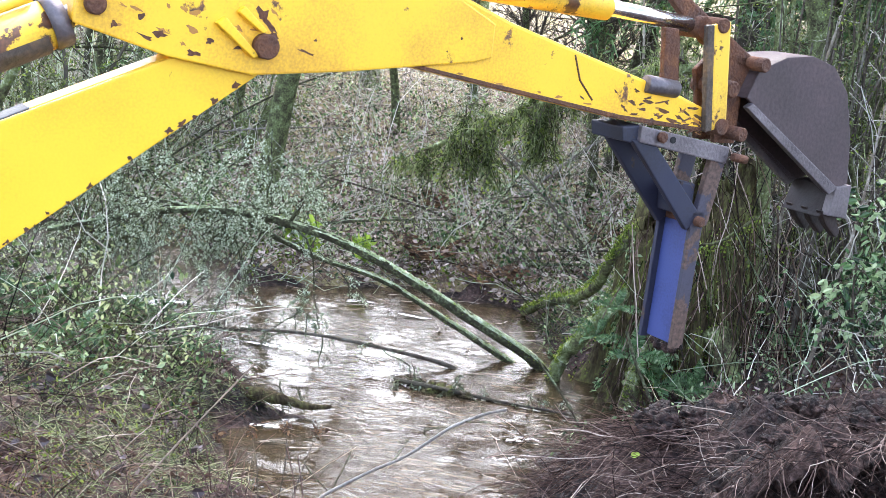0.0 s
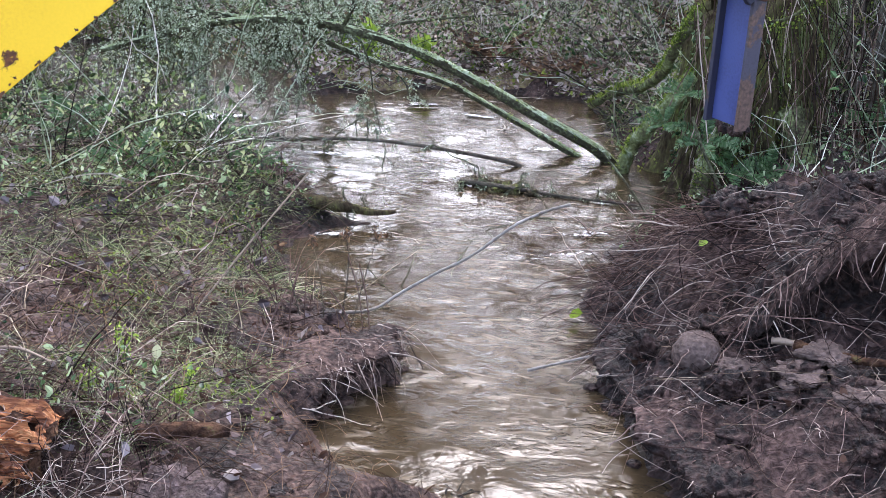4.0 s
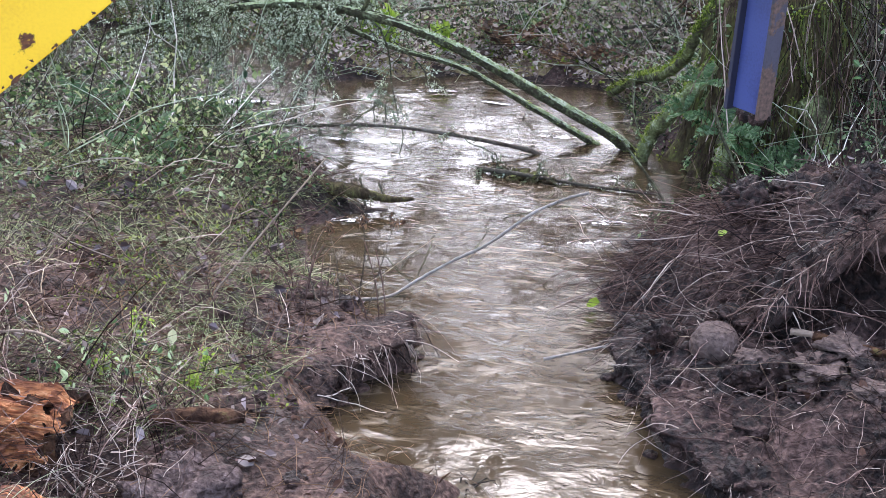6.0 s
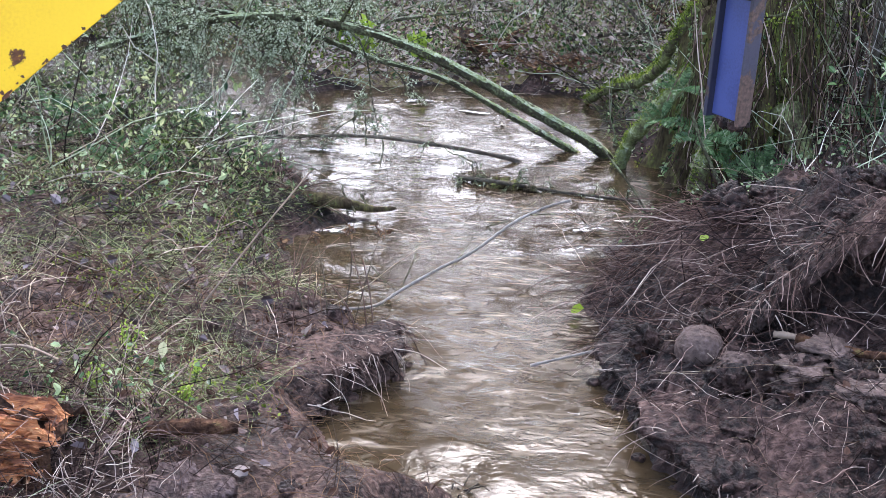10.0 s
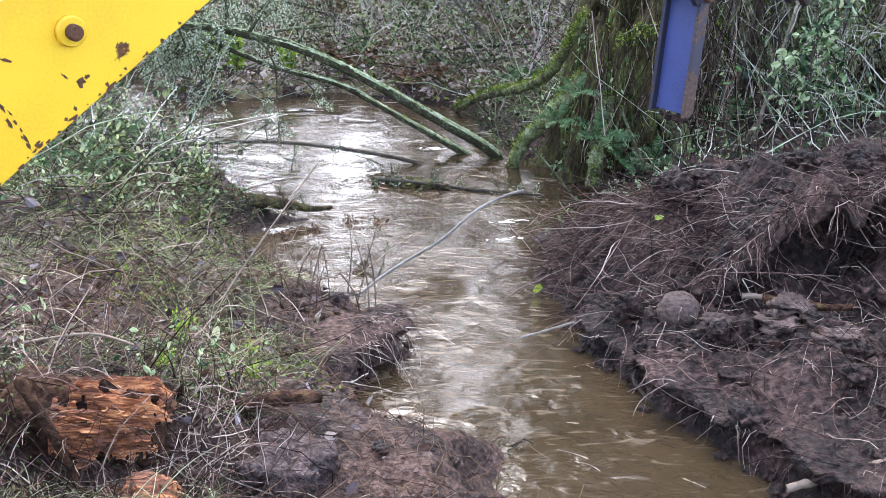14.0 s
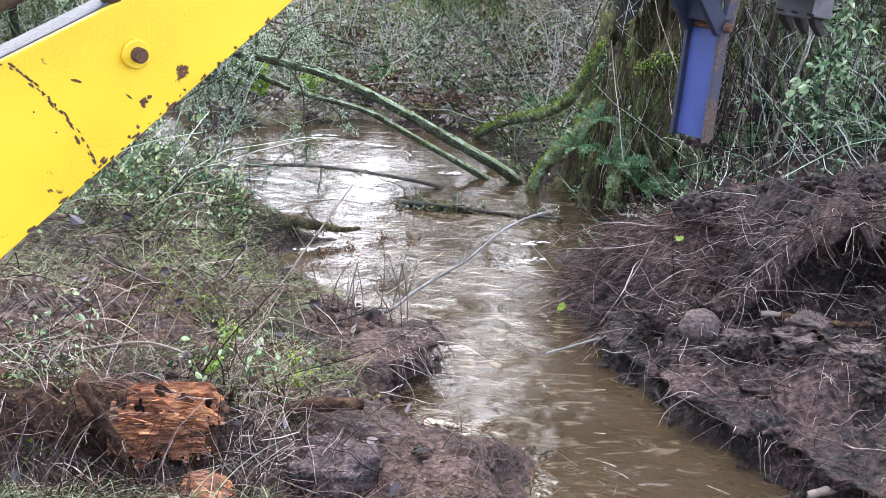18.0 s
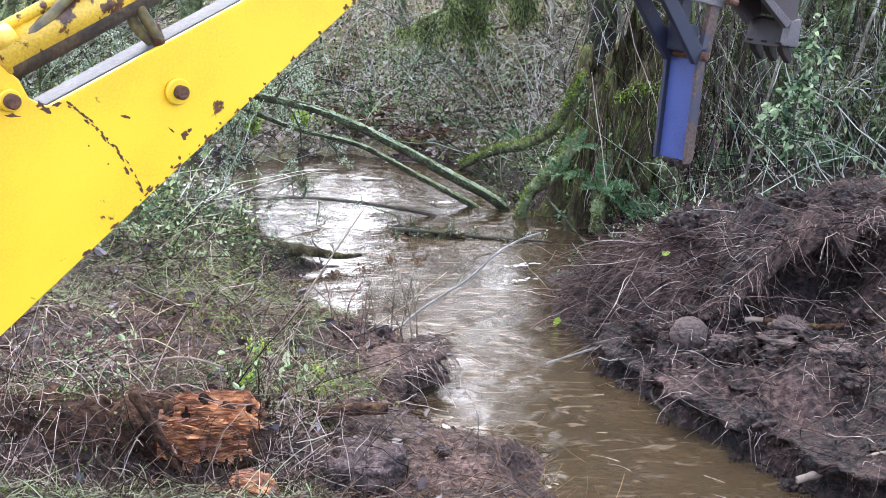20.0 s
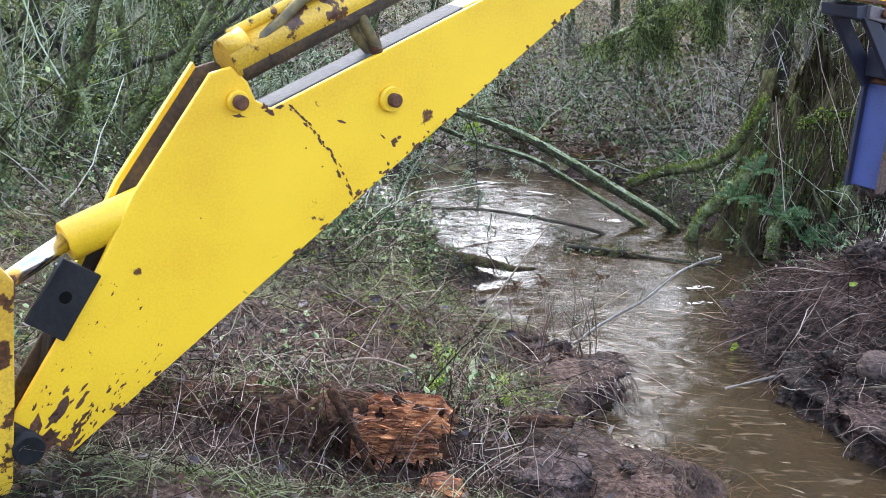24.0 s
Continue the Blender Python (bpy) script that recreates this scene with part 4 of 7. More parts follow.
part("side_cutter", prism([(3.17, 1.93), (3.20, 1.95), (3.80, 1.60), (3.75, 1.57)], W0 - 0.012, W0 + 0.02, 0.003), GREYSTEEL, bucket, "polished side cutting edge")
part("side_cutter", prism([(3.17, 1.93), (3.20, 1.95), (3.80, 1.60), (3.75, 1.57)], W1 - 0.02, W1 + 0.01, 0.003), GREYSTEEL, bucket)
part("corner_shoe", prism([(3.785, 1.605), (3.885, 1.615), (3.885, 1.46), (3.765, 1.475)], W0 - 0.015, W0 + 0.03, 0.004), GREYSTEEL, bucket, "pale worn corner shoe")
# Lip darker than the rest: the shade inside the bucket is painted on.
part("cutting_lip", prism([(3.80, 1.60), (3.86, 1.61), (3.80, 1.465), (3.755, 1.46)], W0 + 0.03, W1, 0.004), BROWNSTEELSHADE, bucket)
for v in (0.035, 0.125, 0.215):
    part("tooth", prism([(3.75, 1.49), (3.84, 1.49), (3.90, 1.385), (3.875, 1.365), (3.80, 1.425)], v - 0.020, v + 0.020, 0.008), BROWNSTEELSHADE, bucket, "dark worn bucket tooth")
part("hinge_plate", prism([(3.02, 2.06), (3.10, 2.14), (3.24, 2.14), (3.20, 1.97), (3.20, 1.77), (3.08, 1.77), (3.05, 1.95)], 0.06, 0.085, 0.008), RUST, bucket)
part("hinge_plate", prism([(3.02, 2.06), (3.10, 2.14), (3.24, 2.14), (3.20, 1.97), (3.20, 1.77), (3.08, 1.77), (3.05, 1.95)], 0.17, 0.195, 0.008), RUST, bucket)
part("hinge_pin", rod((3.14, -0.04, 1.82), (3.14, 0.26, 1.82), 0.03, 16), RUST, bucket)
part("hinge_pin_head", rod((3.08, -0.01, 2.0), (3.08, 0.22, 2.0), 0.035, 16), RUST, bucket)

# thumb: bracket, struts and a channel beam
thumb = part("thumb_bracket", prism([(2.58, 1.84), (3.06, 1.77), (3.05, 1.70), (2.58, 1.775)], -0.06, -0.035, 0.005), GREYSTEEL, digger, "grey steel thumb bracket")
part("bracket_end", prism([(2.50, 1.83), (2.60, 1.84), (2.60, 1.76), (2.51, 1.775)], -0.04, 0.16, 0.006), NAVY, thumb)
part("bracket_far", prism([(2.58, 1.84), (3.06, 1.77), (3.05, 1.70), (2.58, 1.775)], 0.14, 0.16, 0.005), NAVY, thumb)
part("bolt", rod((2.68, -0.085, 1.80), (2.68, -0.06, 1.80), 0.022, 8), RUST, thumb, "rusty bolt")
part("bolt_hole", rod((2.745, -0.064, 1.79), (2.745, -0.058, 1.79), 0.014, 12, bevel=0), BLACKSTEELSHADE, thumb)
part("copper_bolt", rod((3.05, -0.09, 1.735), (3.13, -0.09, 1.725), 0.018, 8), RUST, thumb, "bright rusty bolt")
for v0 in (-0.05, 0.12):
    part("strut", prism([(2.55, 1.78), (2.66, 1.78), (2.97, 1.48), (2.90, 1.42)], v0, v0 + 0.03, 0.006), NAVY, thumb, "dark blue strut")
    part("upright", prism([(2.98, 1.74), (3.06, 1.73), (3.01, 1.44), (2.93, 1.44)], v0, v0 + 0.03, 0.006), WORNNAVY, thumb)
part("cross_block", prism([(2.86, 1.62), (2.94, 1.61), (2.94, 1.48), (2.87, 1.48)], -0.02, 0.12, 0.01), NAVY, thumb)
part("cross_bolt", rod((2.95, -0.08, 1.46), (2.95, 0.17, 1.46), 0.022, 10), RUST, thumb)
part("beam_web", prism([(2.95, 1.50), (2.965, 1.50), (2.955, 0.925), (2.94, 0.925)], -0.03, 0.14, 0.003), BLUE, thumb, "blue painted web of the channel beam")
part("beam_flange", prism([(2.92, 1.50), (2.985, 1.50), (2.975, 0.915), (2.91, 0.915)], -0.05, -0.03, 0.003), WORNNAVY, thumb, "rust-worn near flange")
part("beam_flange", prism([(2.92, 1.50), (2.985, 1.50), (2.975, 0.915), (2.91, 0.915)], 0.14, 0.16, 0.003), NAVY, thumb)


for u, v, z, r in ((2.94, -0.03, 0.905, 0.02), (2.955, 0.02, 0.90, 0.026), (2.95, 0.07, 0.895, 0.022), (2.96, 0.11, 0.905, 0.018), (2.97, -0.045, 0.92, 0.014)):
    clot = bmesh.new()
    bmesh.ops.create_icosphere(clot, subdivisions=2, radius=r)
    for w in clot.verts:
        w.co *= rng.uniform(0.7, 1.2)
        w.co += Vector((u, v, z))
    part("mud_clot", clot, MUD, thumb, "dark mud caught under the beam's end")


# ---------------------------------------------------------------- fallen trunks
def smooth_path(points, n):
    pts = np.array(points, float)
    t = np.linspace(0, len(pts) - 1, n)
    i = np.minimum(t.astype(int), len(pts) - 2)
    f = (t - i)[:, None]
    p0, p1, p2, p3 = pts[np.maximum(i - 1, 0)], pts[i], pts[i + 1], pts[np.minimum(i + 2, len(pts) - 1)]
    return 0.5 * ((2 * p1) + (p2 - p0) * f + (2 * p0 - 5 * p1 + 4 * p2 - p3) * f ** 2 + (3 * p1 - p0 - 3 * p2 + p3) * f ** 3)


def limb_mesh(name, points, r0, r1, material, n=40, sides=12, lump=0.12):
    path = smooth_path(points, n)
    r = np.linspace(r0, r1, n) * (1 + lump * rng.normal(0, 0.6, n))
    V, q = tubes(path[None], r[None], sides)
    V = V + rng.normal(0, lump * 0.25 * (r0 + r1) / 2, V.shape)
    return mesh_of(name, V, q, material, True), path


def fallen(name, points, r0, r1, material, label, twigs=10, twig_len=0.5, sag=0.2, tuft=0, lace=0, lo=0.3, category="fallen tree"):
    """A lying trunk with its side twigs and moss."""
    base = points[0]
    e = thing(name, base, label, category)
    rel = [tuple(np.array(p) - np.array(base)) for p in points]
    me, path = limb_mesh("trunk", rel, r0, r1, material)
    part("trunk", me, material, e)
    if twigs:
        p1, q1 = sprout(path[None], np.linspace(r0, r1, len(path))[None], twigs, twig_len, 0.75, lo, 7, 0.2, sag, 0.3, 0.1)
        p2, q2 = sprout(p1, q1, 5, twig_len * 0.5, 0.6, 0.2, 5, 0.22, sag, 0.55, 0.0)
        V, F = joined(tubes(p1, np.maximum(q1, min(0.0042, r0 * 0.36)), 5), tubes(p2, np.maximum(q2, min(0.0026, r0 * 0.22)), 3))
        tagged(part("twig_mass", mesh_of("twig_mass", V, F, LICHENBARK, True), LICHENBARK, e), kind="stuff")
        if lace:
            p3, q3 = sprout(p2, q2, 4, twig_len * 0.10, 0.8, 0.1, 4, 0.3, sag, 0.6, -0.2)
            tips = np.concatenate([p2.reshape(-1, 3), p3.reshape(-1, 3)])
            P = tips[rng.integers(0, len(tips), lace)] + rng.normal(0, 0.006, (lace, 3))
            V, F = joined(tubes(p3, np.maximum(q3, 0.0015), 3), leaves(P, unit(rng.normal(0, 1, (lace, 3)) - np.array([0, 0, 0.3])), rng.uniform(0.007, 0.017, lace), 0.85, 0.2))
            tagged(part("lichen_lace", mesh_of("lichen_lace", V, F, LACE), LACE, e, "pale green lacy lichen"), kind="stuff")
    if tuft:
        rr = np.linspace(r0, r1, len(path))
        fine = np.linspace(0, len(path) - 1, len(path) * 6)
        cx = np.stack([np.interp(fine, np.arange(len(path)), path[:, c]) for c in range(3)], -1)
        cr = np.interp(fine, np.arange(len(path)), rr)
        tan = unit(np.gradient(cx, axis=0))
        side = unit(np.cross(tan, np.array([0, 0, 1.0])))
        top = unit(np.cross(side, tan))
        a = np.linspace(-1.15, 1.15, 9)
        V = cx[:, None] + (np.sin(a)[None, :, None] * side[:, None] + np.cos(a)[None, :, None] * top[:, None]) * (cr[:, None, None] * 1.10) + rng.normal(0, 0.0016, (len(cx), 9, 3))
        idx = np.arange(len(cx) * 9).reshape(len(cx), 9)
        q = np.stack([idx[:-1, :-1], idx[:-1, 1:], idx[1:, 1:], idx[1:, :-1]], -1)
        broken = wavy(np.repeat(fine[:-1, None], 8, 1) * 0.16, np.repeat(a[None, :-1], len(cx) - 1, 0) * 1.2, 2.2, 3.0, 3) - 0.55 * np.abs(a[None, :-1]) + 0.85 > 0
        part("lichen", mesh_of("lichen", V.reshape(-1, 3), q[broken].reshape(-1, 4), CRUST, True), CRUST, e, "pale lichen crust on the upper side")
        tuft = tuft * 2
        f = rng.random(tuft) ** 3 * 0.5 * (len(cx) - 1)
        P = cx[f.astype(int)] + rng.normal(0, 1, (tuft, 3)) * (r0 * 0.42) + np.array([0, -0.004, 0.008])
        V, F = leaves(P, unit(rng.normal(0, 1, (tuft, 3)) + np.array([0, 0, 0.3])), rng.uniform(0.006, 0.015, tuft), 0.6)
        tagged(part("moss", mesh_of("moss", V, F, MOSS), MOSS, e), kind="stuff")
    return e


fallen("fallen_tree", [(0.48, 7.62, -0.06), (0.365, 7.58, 0.07), (-0.03, 7.52, 0.29), (-0.54, 7.48, 0.55), (-0.89, 7.43, 0.70), (-1.25, 7.42, 0.78), (-1.61, 7.40, 0.81), (-2.03, 7.35, 0.76),
                       (-2.67, 7.3, 0.58)], 0.037, 0.017, LICHENBARK, "leaning mossy lichened tree trunk arched over the stream", 44, 0.85, 0.55, 1500, 19000, 0.60)
fallen("fallen_tree", [(0.29, 7.70, -0.05), (0.18, 7.67, 0.03), (-0.25, 7.66, 0.25), (-0.63, 7.64, 0.44), (-1.07, 7.62, 0.545), (-1.58, 7.58, 0.73), (-1.98, 7.5, 0.80), (-2.42, 7.4, 0.85)], 0.024, 0.009,
       LICHENBARK, "thin mossy trunk leaning low over the stream", 24, 0.6, 0.35, 600, 5000, 0.55)
fallen("fallen_branch", [(-0.05, 7.42, -0.03), (-0.18, 7.36, 0.03), (-0.48, 7.30, 0.09), (-0.87, 7.20, 0.155), (-1.19, 7.15, 0.165), (-1.6, 7.1, 0.14), (-2.1, 7.0, 0.16)], 0.015, 0.006, BARK,
       "dark bare branch lying across the stream", 14, 0.3, 0.3, 0, 120, 0.3, "branch")
fallen("drift_log", [(-1.45, 6.08, 0.13), (-1.15, 6.14, 0.12), (-0.95, 6.18, 0.09), (-0.80, 6.205, 0.06), (-0.68, 6.215, 0.07)], 0.05, 0.008, STUMPBARK, "short dark pointed log in the stream's edge", 4, 0.16, 0.1, 0, 0, 0.3, "log")
fallen("drift_log", [(-0.42, 6.97, 0.015), (-0.17, 6.86, 0.035), (0.15, 6.84, 0.012), (0.6, 6.75, 0.015)], 0.017, 0.006, DARKBARK, "dark drift branch half sunk in the stream", 16, 0.16, 0.3, 0, 60, 0.02, "log")
fallen("stick", [(-0.66, 4.72, 0.16), (-0.58, 4.95, 0.08), (-0.48, 5.08, 0.11), (-0.33, 5.15, 0.19), (-0.20, 5.25, 0.235), (-0.05, 5.36, 0.33), (0.02, 5.42, 0.36), (0.13, 5.46, 0.405), (0.22, 5.45, 0.44)], 0.007, 0.007, GREYTWIG, "thin forked pale stick leaning across the stream", 7, 0.22, 0.1, 0, 0, 0.05, "stick")

fallen("fallen_branch", [(0.10, 10.2, 0.19), (0.3, 10.2, 0.225), (0.6, 10.2, 0.265), (1.12, 10.3, 0.30)], 0.022, 0.012, DARKBARK, "dark dead branch lying on the far bank", 8, 0.3, 0.1, 0, 0, 0.2, "branch")
fallen("bare_branch", [(-0.16, 9.95, 0.22), (-0.13, 10.0, 0.34), (0.03, 10.25, 0.62), (0.2, 10.5, 0.89), (0.32, 10.7, 1.1)], 0.016, 0.010, LICHENBARK, "pale lichened branch leaning on the slope", 8, 0.4, 0.1, 400, 200, 0.2, "branch")
# bare poles and branches lying through the far thicket
for k in range(16):
    x, y = rng.uniform(-4.5, 2.6), rng.uniform(9.6, 13.0)
    a, l, up = rng.uniform(-0.5, 0.5) + (math.pi if k % 2 else 0.0), rng.uniform(1.0, 2.4), rng.uniform(0.05, 0.9)
    z = 0.12 + 0.11 * max(y - 10.0, 0)
    fallen("bare_branch", [(x, y, z), (x + 0.35 * l * math.cos(a), y + 0.2 * l * math.sin(a), z + 0.4 * l * up), (x + 0.7 * l * math.cos(a), y + 0.4 * l * math.sin(a), z + 0.7 * l * up),
                           (x + l * math.cos(a), y + 0.6 * l * math.sin(a), z + 0.85 * l * up)], rng.uniform(0.010, 0.022), 0.005, (LICHENBARK, BARK, GREYTWIG, MOSSBARK)[k % 4], "bare lichened branch lying through the thicket", 10, 0.5, 0.2, 0, 300, 0.2, "branch")

# rotten log in the near left bank
log = thing("rotten_log", (-1.45, 3.36, 0.235), "rotten orange-brown log half buried in the muddy bank", "log")
lp = smooth_path([(-1.0, 0.08, -0.04), (-0.5, 0.05, 0.0), (-0.1, 0.0, 0.02), (0.22, -0.05, 0.02)], 30)
V, q = tubes(lp[None], (np.linspace(0.17, 0.14, 30) * rng.uniform(0.9, 1.1, 30))[None], 22)
V = V + rng.normal(0, 0.010, V.shape)
part("log_body", mesh_of("log_body", V, q, LOGBARK, False), LOGBARK, log)
n = 1800
j = rng.integers(0, 24, n)
a = rng.normal(0, 0.75, n)
P = lp[j] + np.stack([rng.normal(0, 0.02, n), -np.sin(a) * 0.165, np.cos(a) * 0.165], -1)
P = P[wavy(P[:, 0], P[:, 1], 7.0, 3.0, 2) > 0.1]
V, F = leaves(P, unit(rng.normal(0, 1, P.shape) + np.array([0, 0, 0.5])), rng.uniform(0.008, 0.022, len(P)), 0.6)
tagged(part("moss", mesh_of("moss", V, F, DRAB), DRAB, log, "patchy dull moss"), kind="stuff")
xs, th = np.meshgrid(np.linspace(-0.15, 0.21, 130), np.linspace(0.25, 2.4, 90))
cell = lattice(np.floor(xs * 16 + 1.3 * np.sin(th * 2.1)) * 1.37, np.floor(th * 6.5 + 0.6 * np.sin(xs * 30)) * 1.71, 3.0)
fibre = wavy(xs * 0.5, th * 0.6, 22.0, 2.0, 3)
edge = np.minimum(ramp(xs, -0.16, -0.05), ramp(-xs, -0.215, -0.15)) * ramp(th, 0.24, 0.5)
rad = 0.135 + (0.022 * cell + 0.024 * fibre + 0.03) * edge
V = np.stack([xs + 0.012 * cell * (xs > 0.2), -0.04 - np.cos(th - 0.75) * rad, 0.02 + np.sin(th - 0.75) * rad * 0.95], -1)
ri = np.arange(xs.size).reshape(xs.shape)
rq = np.stack([ri[:-1, :-1], ri[:-1, 1:], ri[1:, 1:], ri[1:, :-1]], -1).reshape(-1, 4)
fx, ft = xs[:-1, :-1].ravel(), th[:-1, :-1].ravel()
ragged = 0.10 * wavy(fx, ft * 0.12, 16.0, 6.0, 3)
rq = rq[(np.minimum(fx + 0.13, 0.19 - fx) + ragged > 0) & (ft - 0.72 + 3.2 * ragged > 0)]
part("rotten_face", mesh_of("rotten_face", V.reshape(-1, 3), rq, ROTWOOD), ROTWOOD, log, "crumbling orange rotten wood")
n = 130
P = np.stack([rng.uniform(-0.14, 0.1, n), -0.04 - rng.uniform(0.11, 0.16, n), rng.uniform(0.03, 0.15, n)], -1)
V, F = ribbons(P, unit(np.stack([np.full(n, 1.0), rng.normal(-0.2, 0.2, n), rng.normal(0, 0.12, n)], -1)), rng.uniform(0.03, 0.09, n), rng.uniform(0.003, 0.008, n), 0.1, 3, 0.05)
tagged(part("splinter", mesh_of("splinter", V, F, ROTWOOD), ROTWOOD, log, "loose orange wood splinters"), kind="stuff")

# ---------------------------------------------------------------- mossy stump with roots
def on_ground(x, y):
    return float(ground_z(np.array([x]), np.array([y]))[0])


STUMP = np.array([1.20, 7.42, 0.0])
stump = thing("mossy_stump", tuple(STUMP), "broad fluted old stump with mossy spreading roots", "tree stump")
th, hh = np.meshgrid(np.linspace(0, 2 * np.pi, 145), np.linspace(0, 1, 46))
top = 1.18 + 0.22 * np.cos(th - 0.4) + 0.10 * np.sin(5 * th + 1.0) + 0.06 * np.sin(11 * th) + 0.05 * np.sin(23 * th + 2)
hz = -0.15 + hh * (top + 0.15)
flute = 0.13 * np.sin(5 * th + 0.6 + 0.5 * hz) - 0.22 * np.abs(np.sin(4.5 * th + 1.9 + 0.3 * hz)) ** 6 + 0.065 * np.sin(13 * th + 1.2 * hz) + 0.02 * np.sin(29 * th + 2.0 * hz)
rad = (0.40 - 0.05 * hz + 0.11 * np.exp(-np.clip(hz + 0.05, 0, 3) / 0.17)) * (1 + flute * (0.7 + 0.9 * np.exp(-np.clip(hz, 0, 3) / 0.3))) + 0.012 * wavy(th * 2, hz, 7.0, 2.0, 3)
rad = rad * np.where(hh > 0.97, 0.75, 1.0)
V = np.stack([np.cos(th) * rad * 1.05, np.sin(th) * rad * 0.82, hz], -1)
si = np.arange(th.size).reshape(th.shape)
sq = np.stack([si[:-1, :-1], si[:-1, 1:], si[1:, 1:], si[1:, :-1]], -1).reshape(-1, 4)
part("stump_body", mesh_of("stump_body", V.reshape(-1, 3), sq, STUMPBARK, True), STUMPBARK, stump, "dark fluted bark streaked with moss")
skin = V[4:-2].reshape(-1, 3)
for name, pts, r0, r1 in (("far_root", [(0.86, 7.32, 1.0), (0.75, 7.24, 0.82), (0.70, 7.48, 0.60), (0.61, 8.0, 0.39), (0.49, 8.5, 0.23), (0.31, 8.9, 0.02)], 0.034, 0.028),
                          ("near_root", [(0.86, 7.22, 0.66), (0.74, 7.18, 0.50), (0.65, 7.26, 0.34), (0.555, 7.38, 0.16), (0.50, 7.42, -0.06)], 0.055, 0.04),
                          ("front_root", [(1.02, 7.12, 0.55), (0.96, 6.98, 0.28), (0.92, 6.86, 0.05)], 0.07, 0.05), ("front_root", [(1.4, 7.1, 0.5), (1.48, 6.92, 0.3), (1.52, 6.8, 0.1)], 0.08, 0.06)):
    me, path = limb_mesh("root", [tuple(np.array(p) - STUMP) for p in pts], r0, r1, MOSSBARK, 26, 10, 0.2)
    root = part("root", me, MOSSBARK, stump, "bright mossy root")
    n = 2600
    fine = smooth_path(path, 260)
    P = fine[rng.integers(0, 260, n)] + rng.normal(0, 0.013, (n, 3)) + np.array([-0.012, -0.012, 0.028])
    V, F = leaves(P, unit(rng.normal(0, 1, (n, 3)) + np.array([0, 0, 0.2])), rng.uniform(0.008, 0.020, n), 0.6)
    tagged(part("moss", mesh_of("moss", V, F, MOSS), MOSS, root), kind="stuff")
P = skin[rng.integers(0, len(skin), 3600)]
P = P[(wavy(np.arctan2(P[:, 1], P[:, 0]) * 1.6, P[:, 2] * 0.5, 2.2, 4.0, 2) > 0.12)] * np.array([1.03, 1.03, 1.0])
V, F = leaves(P + rng.normal(0, 0.01, P.shape), unit(rng.normal(0, 1, P.shape) + np.array([0, -0.2, -0.2])), rng.uniform(0.010, 0.028, len(P)), 0.6)
tagged(part("moss", mesh_of("moss", V, F, MOSS), MOSS, stump, "green moss on the ridges of the bark"), kind="stuff")
P = skin[rng.integers(0, len(skin), 1300)] * np.array([1.04, 1.04, 1.0])
P = P[P[:, 2] > 0.3]
n = len(P)
V, F = ribbons(P, unit(np.stack([P[:, 0] * 0.5, P[:, 1] * 0.5, np.full(n, -0.8)], -1)), rng.uniform(0.03, 0.16, n), rng.uniform(0.003, 0.010, n), 0.3, 3, 0.2)
tagged(part("hanging_moss", mesh_of("hanging_moss", V, F, DRAB), DRAB, stump), kind="stuff")
n = 150
P = np.stack([rng.uniform(-0.4, 0.6, n), rng.uniform(-0.55, -0.3, n), rng.uniform(0.3, 1.9, n)], -1)
pa = wander(P, np.tile([0.0, 0, -1.0], (n, 1)) + rng.normal(0, 0.25, (n, 3)), rng.uniform(0.2, 0.9, n), 6, 0.12)
V, F = tubes(pa, np.full((n, 6), 0.0024) * rng.uniform(0.6, 1.5, (n, 1)), 3)
tagged(part("root_curtain", mesh_of("root_curtain", V, F, CANE), CANE, stump, "hanging curtain of thin dry roots"), kind="stuff")
n = 260
P = skin[rng.integers(0, len(skin), n * 5)]
P = P[(P[:, 1] < 0) & (P[:, 0] < 0.05)][:n] * np.array([1.06, 1.06, 1.0])
V, F = leaves(P, unit(np.stack([P[:, 0] * 2, P[:, 1] * 2, np.full(len(P), -0.6)], -1) + rng.normal(0, 0.5, P.shape)), rng.uniform(0.015, 0.05, len(P)), 0.5)
tagged(part("ivy", mesh_of("ivy", V, F, IVY), IVY, stump, "small dark ivy leaves"), kind="stuff")
me, path = limb_mesh("mossy_twig", [tuple(np.array(p) - STUMP) for p in ((1.5, 7.0, 1.22), (1.3, 6.95, 1.06), (1.12, 6.9, 1.04), (0.98, 6.88, 0.97))], 0.012, 0.006, MOSSBARK, 16, 8, 0.2)
twig = part("mossy_twig", me, MOSSBARK, stump, "mossy twig across the stump")
P = path[rng.integers(0, 16, 260)] + rng.normal(0, 0.02, (260, 3)) - np.array([0, 0, 0.015])
V, F = leaves(P, unit(rng.normal(0, 1, P.shape) - np.array([0, 0, 0.4])), rng.uniform(0.012, 0.03, 260), 0.6)
tagged(part("moss", mesh_of("moss", V, F, MOSS), MOSS, twig), kind="stuff")


